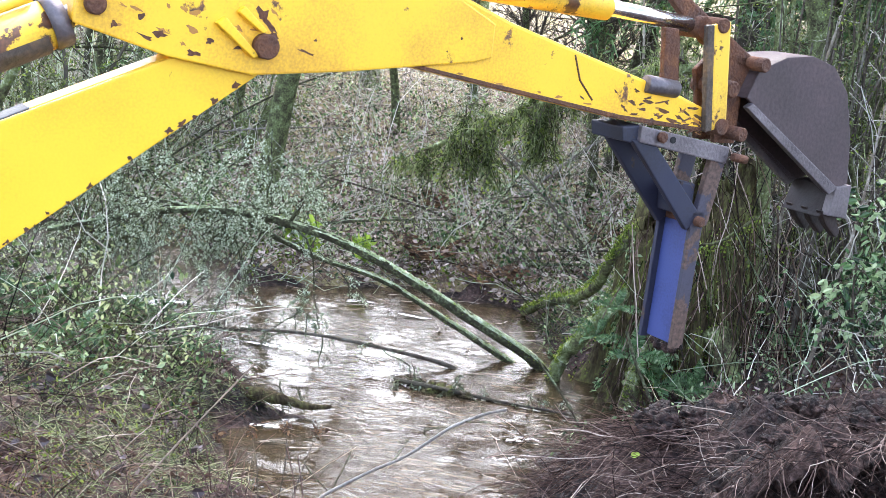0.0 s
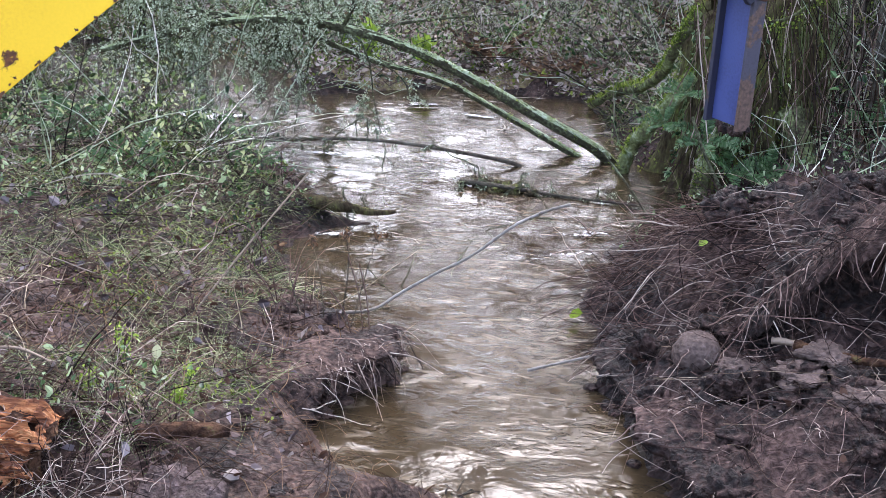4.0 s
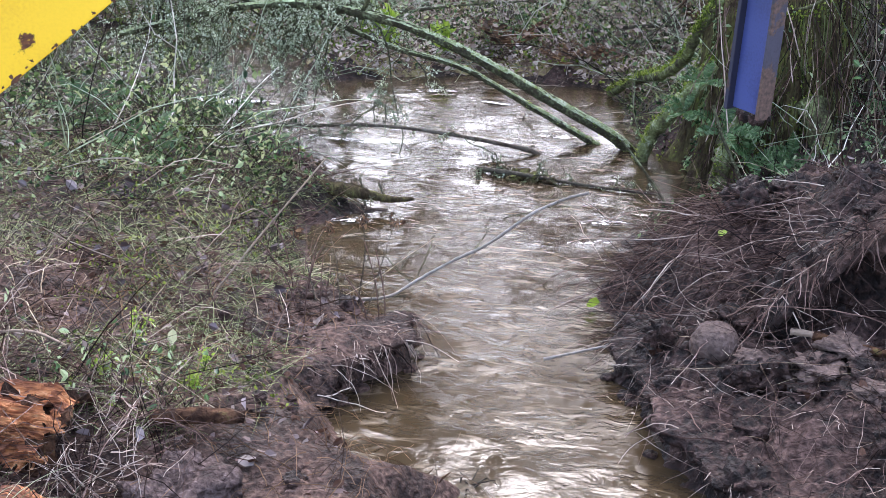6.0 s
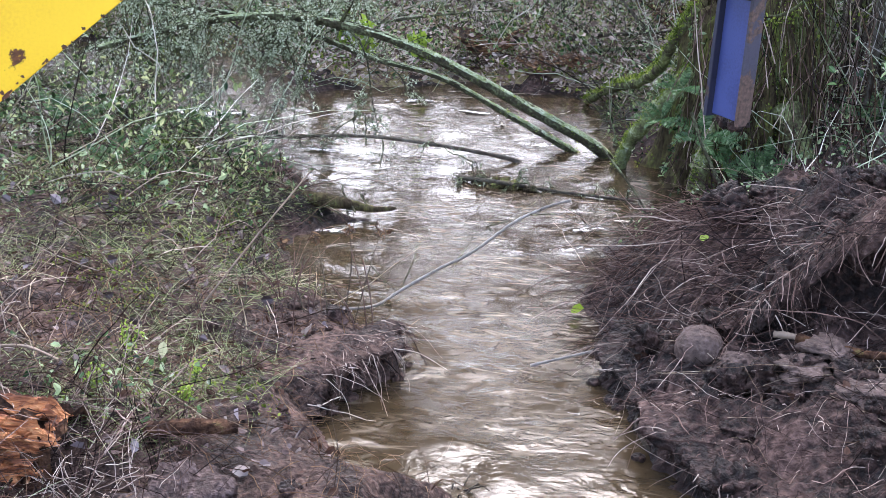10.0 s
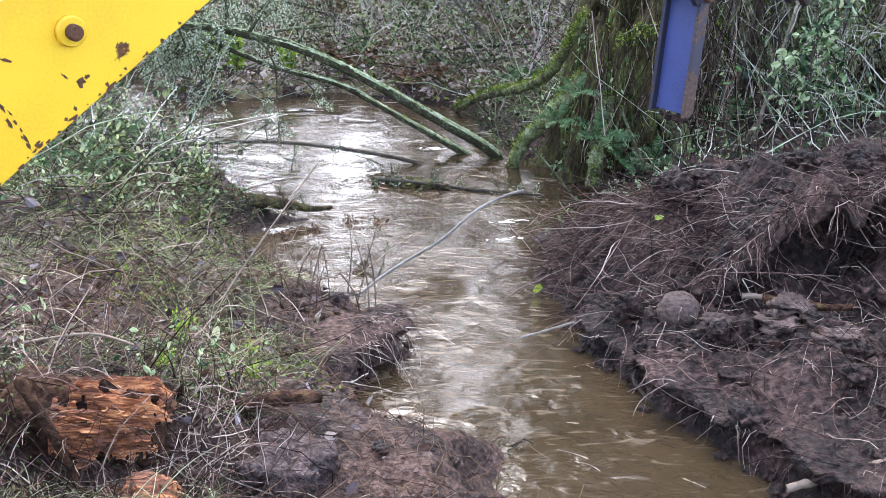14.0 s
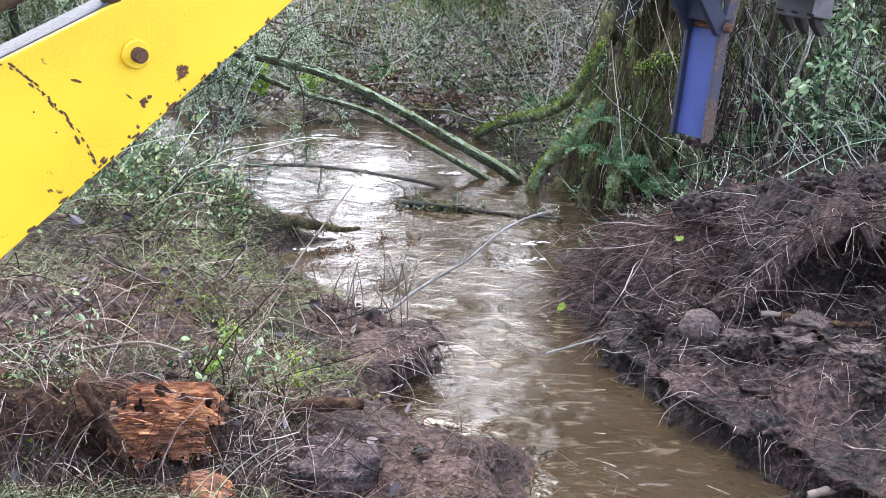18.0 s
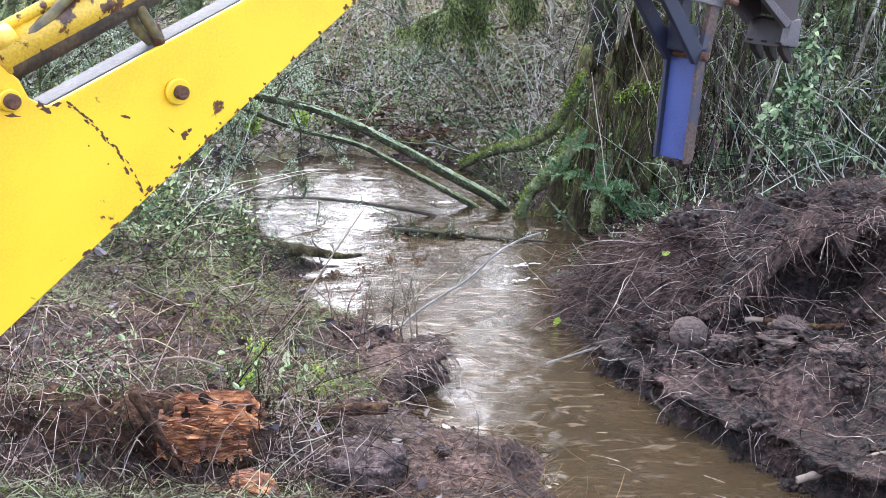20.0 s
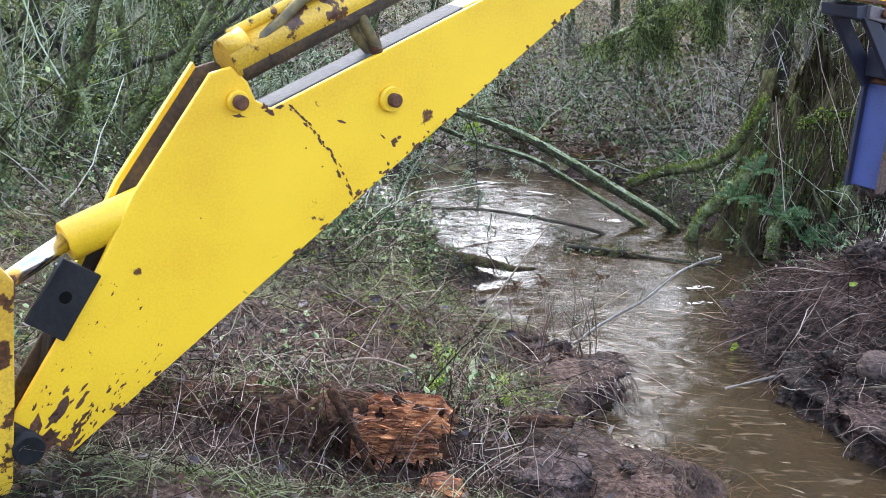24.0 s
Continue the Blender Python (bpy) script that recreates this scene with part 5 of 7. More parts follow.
# ---------------------------------------------------------------- ferns and small plants
def fern_proto(fronds, length, material, label, droop=0.6):
    e = thing("fern", (0, 0, 0), label, "fern", "ferns on the banks")
    for k in range(fronds):
        a = k * 2 * np.pi / fronds + rng.normal(0, 0.25)
        up = rng.uniform(0.5, 1.3)
        d = unit(np.array([[math.cos(a), math.sin(a), up]]))
        path = wander(np.zeros((1, 3)), d, length * rng.uniform(0.7, 1.1), 14, 0.03, droop * up)[0]
        w = np.sin(np.linspace(0.25, np.pi, 13)) * length * 0.16 + 0.004
        tan = unit(np.gradient(path, axis=0))[1:]
        side = unit(np.cross(tan, np.array([0, 0, 1.0])))
        P = np.concatenate([path[1:], path[1:], (path[1:] + path[:-1]) / 2, (path[1:] + path[:-1]) / 2])
        D = unit(np.concatenate([side + tan * 0.35, -side + tan * 0.35] * 2) + rng.normal(0, 0.08, (52, 3)))
        V, F = joined(leaves(P, D, np.tile(w, 4), 0.28, 0.04), tubes(path[None], np.full((1, 14), 0.0025), 3))
        part("frond", mesh_of("frond", V, F, material), material, e)
    return e


fern_a = fern_proto(9, 0.5, FERNGREEN, "green sword fern with arching fronds")
fern_b = fern_proto(7, 0.32, FERNGREEN, "small green sword fern")
fern_c = fern_proto(9, 0.55, BROWNFERN, "withered rusty brown fern clump")


def put(proto, x, y, z=None, size=1.0, tilt=0.0, az=None):
    z = on_ground(x, y) - 0.01 if z is None else z
    return copy_thing(proto, Matrix.Translation((x, y, z)) @ pose(0, 0, 0, rng.normal(0, 5) + tilt, rng.normal(0, 5), rng.uniform(0, 360) if az is None else az) @ Matrix.Scale(size, 4))


for x, y, z, sz, az in ((0.93, 6.93, 0.36, 0.85, 0), (1.08, 6.88, 0.22, 0.95, 40), (0.80, 7.02, 0.60, 0.6, -20), (0.72, 7.1, 0.40, 0.6, -40), (1.30, 6.86, 0.24, 0.7, 20)):
    put(fern_b, x, y, z, sz, 35, az)
for x, y, sz in ((2.7, 7.3, 0.8), (1.95, 7.4, 0.7), (3.0, 7.6, 1.0), (-2.0, 5.9, 0.7), (-2.5, 6.4, 0.8), (-1.5, 6.45, 0.4), (-2.05, 6.95, 0.55), (-1.95, 6.75, 0.5), (1.5, 9.0, 1.0), (-2.9, 9.5, 0.9),
                 (0.9, 9.6, 0.8), (2.3, 10.0, 1.2), (-0.4, 10.2, 0.8), (3.3, 8.2, 1.0)):
    put(fern_a, x, y, None, sz * rng.uniform(0.8, 1.1))
for x, y, sz in ((-0.05, 9.35, 0.65), (0.2, 9.45, 0.6), (-1.8, 10.6, 0.8), (1.0, 11.0, 0.8), (-0.6, 11.3, 0.8)):
    put(fern_c, x, y, None, sz)
for e, at in ((fern_a, (2.45, 7.5)), (fern_b, (-1.85, 6.85)), (fern_c, (-0.5, 9.7))):
    e.location = (*at, on_ground(*at))


def leafy_shoot(x, y, h, size, n, material, label, z=None):
    """A low upright plant: stem and leaves."""
    e = thing("leafy_plant", (x, y, on_ground(x, y) - 0.01 if z is None else z), label, "plant", "small plants on the bank")
    st = wander(np.zeros((3, 3)), np.array([[0.05, 0, 1.0], [-0.12, 0.05, 1.0], [0.15, -0.1, 1.0]]), h, 7, 0.08)
    V, F = tubes(st, np.full((3, 7), 0.003), 4)
    part("stem", mesh_of("stem", V, F, GREENGRASS), GREENGRASS, e)
    P = st.reshape(-1, 3)[rng.integers(4, 21, n)] + rng.normal(0, 0.012, (n, 3))
    V, F = leaves(P, unit(rng.normal(0, 1, (n, 3)) + np.array([0, 0, 0.25])), rng.uniform(0.6, 1.2, n) * size, 0.55)
    part("foliage", mesh_of("foliage", V, F, material), material, e)
    return e


leafy_shoot(-1.27, 3.9, 0.13, 0.014, 130, LIME, "small bright lime-green plant on the bank")
leafy_shoot(-1.03, 3.86, 0.09, 0.014, 80, LIME, "bright green leafy plant beside the log")
leafy_shoot(-1.30, 3.66, 0.05, 0.018, 160, LIME, "low patch of bright green moss and leaves")
leafy_shoot(-1.16, 3.9, 0.06, 0.06, 6, SAGE, "pale silvery green bramble leaf")
leafy_shoot(-0.78, 4.46, 0.03, 0.06, 5, PALELEAF, "pale dead leaf on the mud clod")
leafy_shoot(-1.39, 9.45, 0.28, 0.10, 70, LIME, "bright yellow-green leafy plant on the far bank")
leafy_shoot(-0.98, 9.45, 0.22, 0.09, 50, LIME, "yellow-green leafy plant on the far bank")
leafy_shoot(-1.6, 9.8, 0.25, 0.10, 60, LIME, "yellow-green leafy plant by the stream bend")
for x, y in ((-2.9, 9.7), (-3.1, 9.9), (-0.3, 9.9), (-2.2, 9.25), (-0.35, 10.4), (0.3, 10.0)):
    leafy_shoot(x, y, 0.16, 0.07, 60, GREENGRASS, "low fresh green plant on the far bank")


def single_leaf(x, y, size, material, label, z=None):
    z = on_ground(x, y) + 0.012 if z is None else z
    V, F = leaves(np.zeros((1, 3)), flat_dirs(1, 0.15), size, 0.65, 0.08)
    ob = new("leaf", mesh_of("leaf", V, F, material))
    ob.location = (x, y, z)
    return tagged(ob, label, "leaf", "single fallen leaves")


def flat_dirs(n, tilt=0.5):
    a = rng.uniform(0, 2 * np.pi, n)
    return unit(np.stack([np.cos(a), np.sin(a), np.abs(rng.normal(0, tilt, n)) + 0.05], -1))


for x, y, s in ((-0.93, 3.55, 0.07), (-0.95, 3.50, 0.06), (-1.05, 3.42, 0.07), (-0.72, 3.42, 0.07), (-0.85, 3.62, 0.05), (-0.6, 3.6, 0.05), (-1.2, 3.0, 0.06), (0.72, 3.95, 0.05), (0.55, 4.75, 0.06), (0.95, 4.05, 0.05)):
    single_leaf(x, y, s, PALELEAF, "pale pinkish dead leaf lying on the mud")
for x, y, s in ((0.31, 5.19, 0.08), (0.75, 5.0, 0.06)):
    single_leaf(x, y, s, LIME, "yellow-green broad leaf on the brush", on_ground(x, y) + 0.05)


# ---------------------------------------------------------------- clods and sticks on the banks
def lump(name, x, y, r, material, label, squash=0.8, z=None, seed=1.0, category="clod", group="clods of earth", rough=1.0):
    bm = bmesh.new()
    bmesh.ops.create_icosphere(bm, subdivisions=4, radius=r)
    for v in bm.verts:
        k = v.co.normalized()
        v.co *= 1 + 0.36 * rough * noise.fractal(k * 1.5 + Vector((seed, x * 3, y * 5)), 0.9, 2.1, 5) + 0.14 * rough * abs(noise.noise(k * 5 + Vector((seed, 0, 0)))) + 0.07 * rough * noise.noise(k * 12 + Vector((seed, 3, 0)))
        v.co.z *= squash
    for fa in bm.faces:
        fa.smooth = True
    me = bpy.data.meshes.new(name)
    bm.to_mesh(me)
    bm.free()
    me.materials.append(material)
    ob = new(name, me)
    ob.location = (x, y, (on_ground(x, y) + r * 0.35 * squash) if z is None else z)
    return tagged(ob, label, category, group)


lump("clod", 0.72, 4.40, 0.088, CLAY, "round grey-brown ball of clay on the bank", 0.95, 0.262, rough=0.22)
for k, (x, y, r) in enumerate(((0.86, 4.28, 0.06), (0.97, 4.22, 0.08), (1.06, 4.18, 0.09), (0.83, 4.18, 0.05), (1.16, 4.26, 0.08), (1.0, 4.08, 0.06), (0.7, 4.22, 0.04), (1.25, 4.0, 0.09))):
    lump("clod", x, y, r * 0.9, MUD if k in (3, 5, 6) else CLAY, "dark crumbling clod in the mud" if k in (3, 5, 6) else "pale crumbling clay clod in the mud", 0.40, seed=k * 3.7 + 2.0, rough=2.0)
for k in range(80):
    x, y = rng.uniform(0.4, 1.9), rng.uniform(3.2, 5.2)
    if bank_distance(np.array([x]), np.array([y]))[0] > 0.06:
        lump("clod", x, y, 0.02 + 0.06 * rng.random() ** 2, MUD, "dark wet clod of mud", rng.uniform(0.5, 0.9), seed=k * 1.7, rough=2.0)
for k in range(34):
    x, y = rng.uniform(-1.5, -0.1), rng.uniform(2.9, 4.6)
    if bank_distance(np.array([x]), np.array([y]))[0] > 0.03:
        lump("clod", x, y, rng.uniform(0.012, 0.03), MUD, "dark wet clod of mud", rng.uniform(0.4, 0.7), seed=k * 2.3 + 50, rough=1.3)
lump("clod", -0.90, 3.20, 0.125, PURPLEEARTH, "greyish purple clod of turned earth", 0.62, on_ground(-0.9, 3.2) + 0.02, seed=33, rough=2.0)
for k in range(40):
    x, y = rng.uniform(-1.0, -0.45), rng.uniform(4.25, 4.7)
    if bank_distance(np.array([x]), np.array([y]))[0] > 0.03:
        lump("clod", x, y, rng.uniform(0.010, 0.026), SOIL, "small crumb of dark earth", rng.uniform(0.6, 0.9), seed=k * 1.3 + 90)
for k, (x, y, r) in enumerate(((-0.60, 4.38, 0.04), (-0.84, 4.33, 0.04), (-0.50, 4.62, 0.035))):
    lump("clod", x, y, r, SOIL, "crumbling mud clod at the water's edge", 0.5, seed=12.0 + k)
lump("wood_chunk", -1.27, 2.95, 0.09, ROTWOOD, "crumbled chunk of rotten orange wood", 0.8, seed=22, category="wood", group="wood chunks")
lump("wood_chunk", -1.42, 3.1, 0.05, ROTWOOD, "crumbled chunk of rotten orange wood", 0.8, seed=25, category="wood", group="wood chunks")


def stick(points, r, material, label):
    e_mesh, _ = limb_mesh("stick", [tuple(np.array(p) - np.array(points[0])) for p in points], r, r * 0.8, material, 16, 8, 0.15)
    ob = new("stick", e_mesh)
    ob.location = points[0]
    return tagged(ob, label, "stick", "loose sticks on the banks")


stick([(1.06, 4.365, 0.345), (1.16, 4.30, 0.35), (1.26, 4.23, 0.365), (1.36, 4.17, 0.39)], 0.020, LOGBARK, "short broken branch end in the mud")
stick([(0.985, 4.405, 0.335), (1.03, 4.385, 0.343), (1.09, 4.345, 0.352)], 0.014, PALEWOOD, "pale splintered wood of a broken branch")
stick([(0.80, 3.29, 0.08), (0.93, 3.29, 0.125), (1.05, 3.285, 0.165), (1.20, 3.28, 0.22)], 0.016, PALEWOOD, "pale barkless stick poking over the water")
stick([(0.55, 4.05, 0.0), (0.50, 4.2, 0.05), (0.62, 4.3, 0.09)], 0.008, BARK, "dark twig at the water's edge")
stick([(0.10, 4.60, 0.03), (0.27, 4.64, 0.07), (0.5, 4.68, 0.13)], 0.006, GREYTWIG, "thin bare stick at the water's edge")
stick([(x, y, on_ground(x, y) + 0.02) for x, y in ((0.74, 5.62), (0.81, 5.74), (0.88, 5.86))], 0.011, PALEWOOD, "split pale piece of wood on the heap")
stick([(-1.05, 3.42, 0.30), (-0.9, 3.45, 0.31), (-0.78, 3.5, 0.29)], 0.028, LOGBARK, "brown strip of rotten bark")
stick([(-1.75, 3.6, 0.42), (-1.55, 3.66, 0.43), (-1.4, 3.62, 0.41)], 0.006, PALEWOOD, "pale dead stick on the log")
stick([(-1.15, 4.35, 0.3), (-1.0, 4.5, 0.5), (-0.8, 4.7, 0.75)], 0.004, PALEWOOD, "pale dry stalk rising from the bank")
stick([(0.89, 5.66, 0.50), (0.80, 5.70, 0.66), (0.74, 5.75, 0.80)], 0.009, LICHENBARK, "lichened stick leaning out of the heap")
stick([(0.62, 5.90, 0.22), (0.50, 6.0, 0.36), (0.36, 6.1, 0.50)], 0.007, LICHENBARK, "lichened stick leaning over the water")


for k in range(9):
    x, y = rng.uniform(-0.95, -0.5), rng.uniform(4.4, 4.7)
    z = on_ground(x, y) - 0.02
    dx, dy, h = rng.normal(0, 0.09), rng.normal(0.05, 0.06), rng.uniform(0.15, 0.38)
    stick([(x, y, z), (x + dx * 0.3, y + dy * 0.3, z + h * 0.55), (x + dx, y + dy, z + h)], rng.uniform(0.002, 0.004), CANE, "thin dead stem standing on the bank")


for x, y, r in ((-0.18, 6.93, 0.06), (-0.10, 6.89, 0.05), (-0.29, 6.95, 0.045), (0.0, 6.85, 0.035), (-0.22, 6.88, 0.04)):
    lump("drift_clump", x, y, r, STUMPBARK, "dark sodden clump of drifted leaves and twigs", 0.55, 0.01, seed=x * 9, category="debris", group="drift in the stream", rough=2.0)
stick([(-1.685, 3.21, 0.485), (-1.60, 3.17, 0.36), (-1.53, 3.13, 0.24), (-1.49, 3.11, 0.15)], 0.017, LOGBARK, "dark mossy stick propped against the rotten log")
lump("clod", -0.69, 4.66, 0.055, MUD, "dark clump of torn earth behind the mud clod", 0.8, 0.15, seed=42, rough=0.8)
leafy_shoot(-0.86, 3.1, 0.03, 0.014, 260, LIME, "cushion of bright moss at the bank's edge")
leafy_shoot(-1.02, 3.72, 0.05, 0.014, 160, LIME, "low patch of fresh moss beside the log")


def seed_stalk(x, y, points):
    """A dead stalk with a ragged dark seed head."""
    z = on_ground(x, y) - 0.02
    e = thing("dead_stalk", (x, y, z), "dead stalk with a ragged dark seed head", "plant", "dead stalks on the mud clod")
    path = smooth_path([(0, 0, 0)] + [(px - x, py - y, pz - z) for px, py, pz in points], 12)
    V, F = tubes(path[None], np.linspace(0.0028, 0.0016, 12)[None], 4)
    part("stem", mesh_of("stem", V, F, DARKBARK, True), DARKBARK, e)
    P = path[-1] + rng.normal(0, 0.012, (26, 3))
    V, F = leaves(P, unit(rng.normal(0, 1, (26, 3)) - np.array([0, 0, 0.4])), rng.uniform(0.012, 0.03, 26), 0.5)
    part("seed_head", mesh_of("seed_head", V, F, BROWNFERN), BROWNFERN, e)


for x, y, pts in ((-0.72, 4.62, [(-0.75, 4.68, 0.33), (-0.80, 4.75, 0.45)]), (-0.66, 4.62, [(-0.64, 4.7, 0.36), (-0.66, 4.75, 0.50)]), (-0.62, 4.6, [(-0.57, 4.7, 0.34), (-0.53, 4.75, 0.49)]), (-0.80, 4.58, [(-0.88, 4.7, 0.32), (-0.93, 4.75, 0.42)])):
    seed_stalk(x, y, pts)
snag = thing("twig_clump", (-0.09, 3.71, -0.02), "clump of dark twigs stuck in the shallow water", "twigs")
for k in range(9):
    pa = wander(np.zeros((1, 3)) + rng.normal(0, 0.012, (1, 3)), np.array([[rng.normal(0, 0.6), rng.normal(0, 0.5), 0.7]]), rng.uniform(0.06, 0.13), 6, 0.3, 0.4)
    V, F = tubes(pa, np.linspace(0.004, 0.0015, 6)[None], 4)
    part("twig", mesh_of("twig", V, F, DARKBARK, True), DARKBARK, snag)


# ---------------------------------------------------------------- mossy bough hanging over the stream
bough = thing("mossy_bough", (1.6, 7.6, 0.3), "drooping mossy evergreen bough over the stream", "branch")
bp = smooth_path([(0, 0, 0.0), (0.0, -0.2, 1.0), (-0.3, -0.5, 1.65), (-0.9, -0.9, 1.65), (-1.5, -1.1, 1.38), (-1.95, -1.15, 1.15)], 40)
V, q = tubes(bp[None], np.linspace(0.05, 0.012, 40)[None], 10)
part("limb", mesh_of("limb", V, q, MOSSBARK, True), MOSSBARK, bough)
p1, r1 = sprout(bp[None], np.linspace(0.05, 0.012, 40)[None], 40, 0.5, 0.7, 0.45, 7, 0.15, 0.8, 0.3, -0.1)
p2, r2 = sprout(p1, r1, 6, 0.2, 0.6, 0.1, 5, 0.2, 0.8, 0.5, -0.3)
V, F = joined(tubes(p1, np.maximum(r1, 0.003), 4), tubes(p2, np.maximum(r2, 0.002), 3))
part("twig_mass", mesh_of("twig_mass", V, F, BARK, True), BARK, bough)
tips = np.concatenate([p1.reshape(-1, 3), p2.reshape(-1, 3)])
k = 1600
P = tips[rng.integers(0, len(tips), k)] + rng.normal(0, 0.012, (k, 3))
V, F = leaves(P, unit(rng.normal(0, 1, (k, 3)) - np.array([0, 0, 0.3])), rng.uniform(0.012, 0.03, k), 0.6)
tagged(part("moss", mesh_of("moss", V, F, MOSS), MOSS, bough, "bright green moss"), kind="stuff")
n = 9000
P = tips[rng.integers(0, len(tips), n)] + rng.normal(0, 0.012, (n, 3))
V, F = ribbons(P, unit(rng.normal(0, 1, (n, 3)) - np.array([0, 0, 0.9])), rng.uniform(0.02, 0.07, n), rng.uniform(0.003, 0.008, n), 0.3, 3, 0.2)
tagged(part("hanging_moss", mesh_of("hanging_moss", V, F, DRAB), DRAB, bough), kind="stuff")


# ---------------------------------------------------------------- thicket
def make_sapling(height, r, material, label, leafy=0, leaf_mat=None, leaf_size=0.04, levels=(9, 5), lean=0.12, droop=0.0, third=0):
    e = thing("sapling", (0, 0, 0), label, "sapling", "saplings of the thicket")
    st = wander(np.array([[0, 0, -0.08]]), np.array([[rng.normal(0, lean), rng.normal(0, lean), 1.0]]), height, 10, 0.07)
    rs = np.linspace(r, r * 0.25, 10)[None]
    b1, r1 = sprout(st, rs, levels[0], height * 0.33, 0.65, 0.1, 7, 0.17, droop, 0.5, 0.25)
    b2, r2 = sprout(b1, r1, levels[1], height * 0.14, 0.65, 0.15, 5, 0.22, droop, 0.55, 0.1)
    V, q = tubes(st, rs, 7)
    part("trunk", mesh_of("trunk", V, q, material, True), material, e)
    bits = [tubes(b1, np.maximum(r1, 0.003), 4), tubes(b2, np.maximum(r2, 0.002), 3)]
    tips = np.concatenate([b1.reshape(-1, 3), b2.reshape(-1, 3)])
    if third:
        b3, r3 = sprout(b2, r2, third, height * 0.06, 0.7, 0.2, 4, 0.25, droop, 0.6, 0.05)
        bits.append(tubes(b3, np.maximum(r3, 0.0016), 3))
    V, q = joined(*bits)
    part("crown", mesh_of("crown", V, q, material, True), material, e)
    if leafy:
        P = tips[rng.integers(0, len(tips), leafy)] + rng.normal(0, 0.03, (leafy, 3))
        V, q = leaves(P, unit(rng.normal(0, 1, (leafy, 3)) - np.array([0, 0, 0.3])), rng.uniform(0.6, 1.3, leafy) * leaf_size, 0.5)
        part("foliage", mesh_of("foliage", V, q, leaf_mat), leaf_mat, e)
    return e


kinds = [make_sapling(2.6, 0.018, TWIG, "slender bare sapling with fine twigs", levels=(16, 6), third=2),
         make_sapling(3.2, 0.028, MOSSBARK, "mossy bare sapling with crooked branches", 300, MOSS, 0.03, levels=(14, 6), third=2),
         make_sapling(1.7, 0.010, LACE, "thin pale lichened shrub stem", levels=(16, 6), lean=0.35),
         make_sapling(5.5, 0.05, LICHENBARK, "young tree with grey lichened bark", 160, DRAB, 0.05, levels=(16, 7), third=2),
         make_sapling(1.3, 0.010, BARK, "small leafy evergreen shrub", 420, IVY, 0.05, levels=(12, 5), lean=0.35),
         make_sapling(2.2, 0.016, MOSSBARK, "sapling with drooping mossy twigs", 500, DRAB, 0.04, levels=(18, 7), droop=0.6),
         make_sapling(1.5, 0.008, TWIG, "tangled bare shrub with fine twigs", levels=(20, 8), lean=0.5, droop=0.4)]


kinds.append(make_sapling(2.6, 0.06, MOSSBARK, "bushy sapling with thick limbs and bright green moss", 900, MOSS, 0.022, levels=(12, 6), lean=0.35, droop=0.0))


def plant(kind, x, y, size=1.0):
    return copy_thing(kind, Matrix.Translation((x, y, on_ground(x, y) - 0.02)) @ pose(0, 0, 0, rng.normal(0, 7), rng.normal(0, 7), rng.uniform(0, 360)) @ Matrix.Scale(size, 4))


# far bank and hillside: low shrubs near the water, taller ones up the slope
for k in range(118):
    y = 9.7 + 13 * rng.random() ** 1.2
    x = rng.uniform(-0.62, 0.5) * (y + 3)
    tall = (y > 13 and abs(x + 0.4) > 0.2 * y) or x > 1.5 or x < -3.2
    c = rng.choice(7, p=[0.2, 0.14, 0.16, 0.08, 0.16, 0.1, 0.16] if tall else [0.08, 0.06, 0.26, 0.0, 0.26, 0.04, 0.3])
    plant(kinds[c], x, y, rng.uniform(0.7, 1.15) * (1 if tall else 0.62))
# behind the near right bank
for k in range(42):
    x, y = rng.uniform(1.4, 4.4), rng.uniform(6.3, 9.6)
    plant(kinds[rng.choice(7, p=[0.28, 0.2, 0.08, 0.04, 0.12, 0.14, 0.14])], x, y, rng.uniform(0.7, 1.2))
# beyond the left bank
for k in range(30):
    x, y = rng.uniform(-6.5, -2.7), rng.uniform(5.9, 9.9)
    plant(kinds[rng.choice(7, p=[0.16, 0.22, 0.16, 0.04, 0.14, 0.14, 0.14])], x, y, rng.uniform(0.55, 1.0))
for k in range(15):
    plant(kinds[7], rng.uniform(-6.5, -3.0), rng.uniform(6.0, 9.5), rng.uniform(0.6, 1.0))
for k in range(10):
    plant(kinds[7], rng.uniform(1.6, 4.0), rng.uniform(7.5, 10.0), rng.uniform(0.6, 1.0))
for k in range(22):
    plant(kinds[(3, 5, 1)[k % 3]], rng.uniform(2.6, 7.5), rng.uniform(9.0, 14.0), rng.uniform(1.0, 1.5))
for k in range(3):
    plant(kinds[5], rng.uniform(2.9, 4.8), rng.uniform(7.6, 10.5), rng.uniform(1.3, 1.8))
for k in range(20):
    y = rng.uniform(13, 22)
    plant(kinds[(5, 3, 5, 1)[k % 4]], y * rng.uniform(0.08, 0.46), y, rng.uniform(1.5, 2.3))
for k, e in enumerate(kinds):
    at = (-5.5 + 0.4 * k, 10.0 + 0.3 * k)
    e.location = (*at, on_ground(*at))
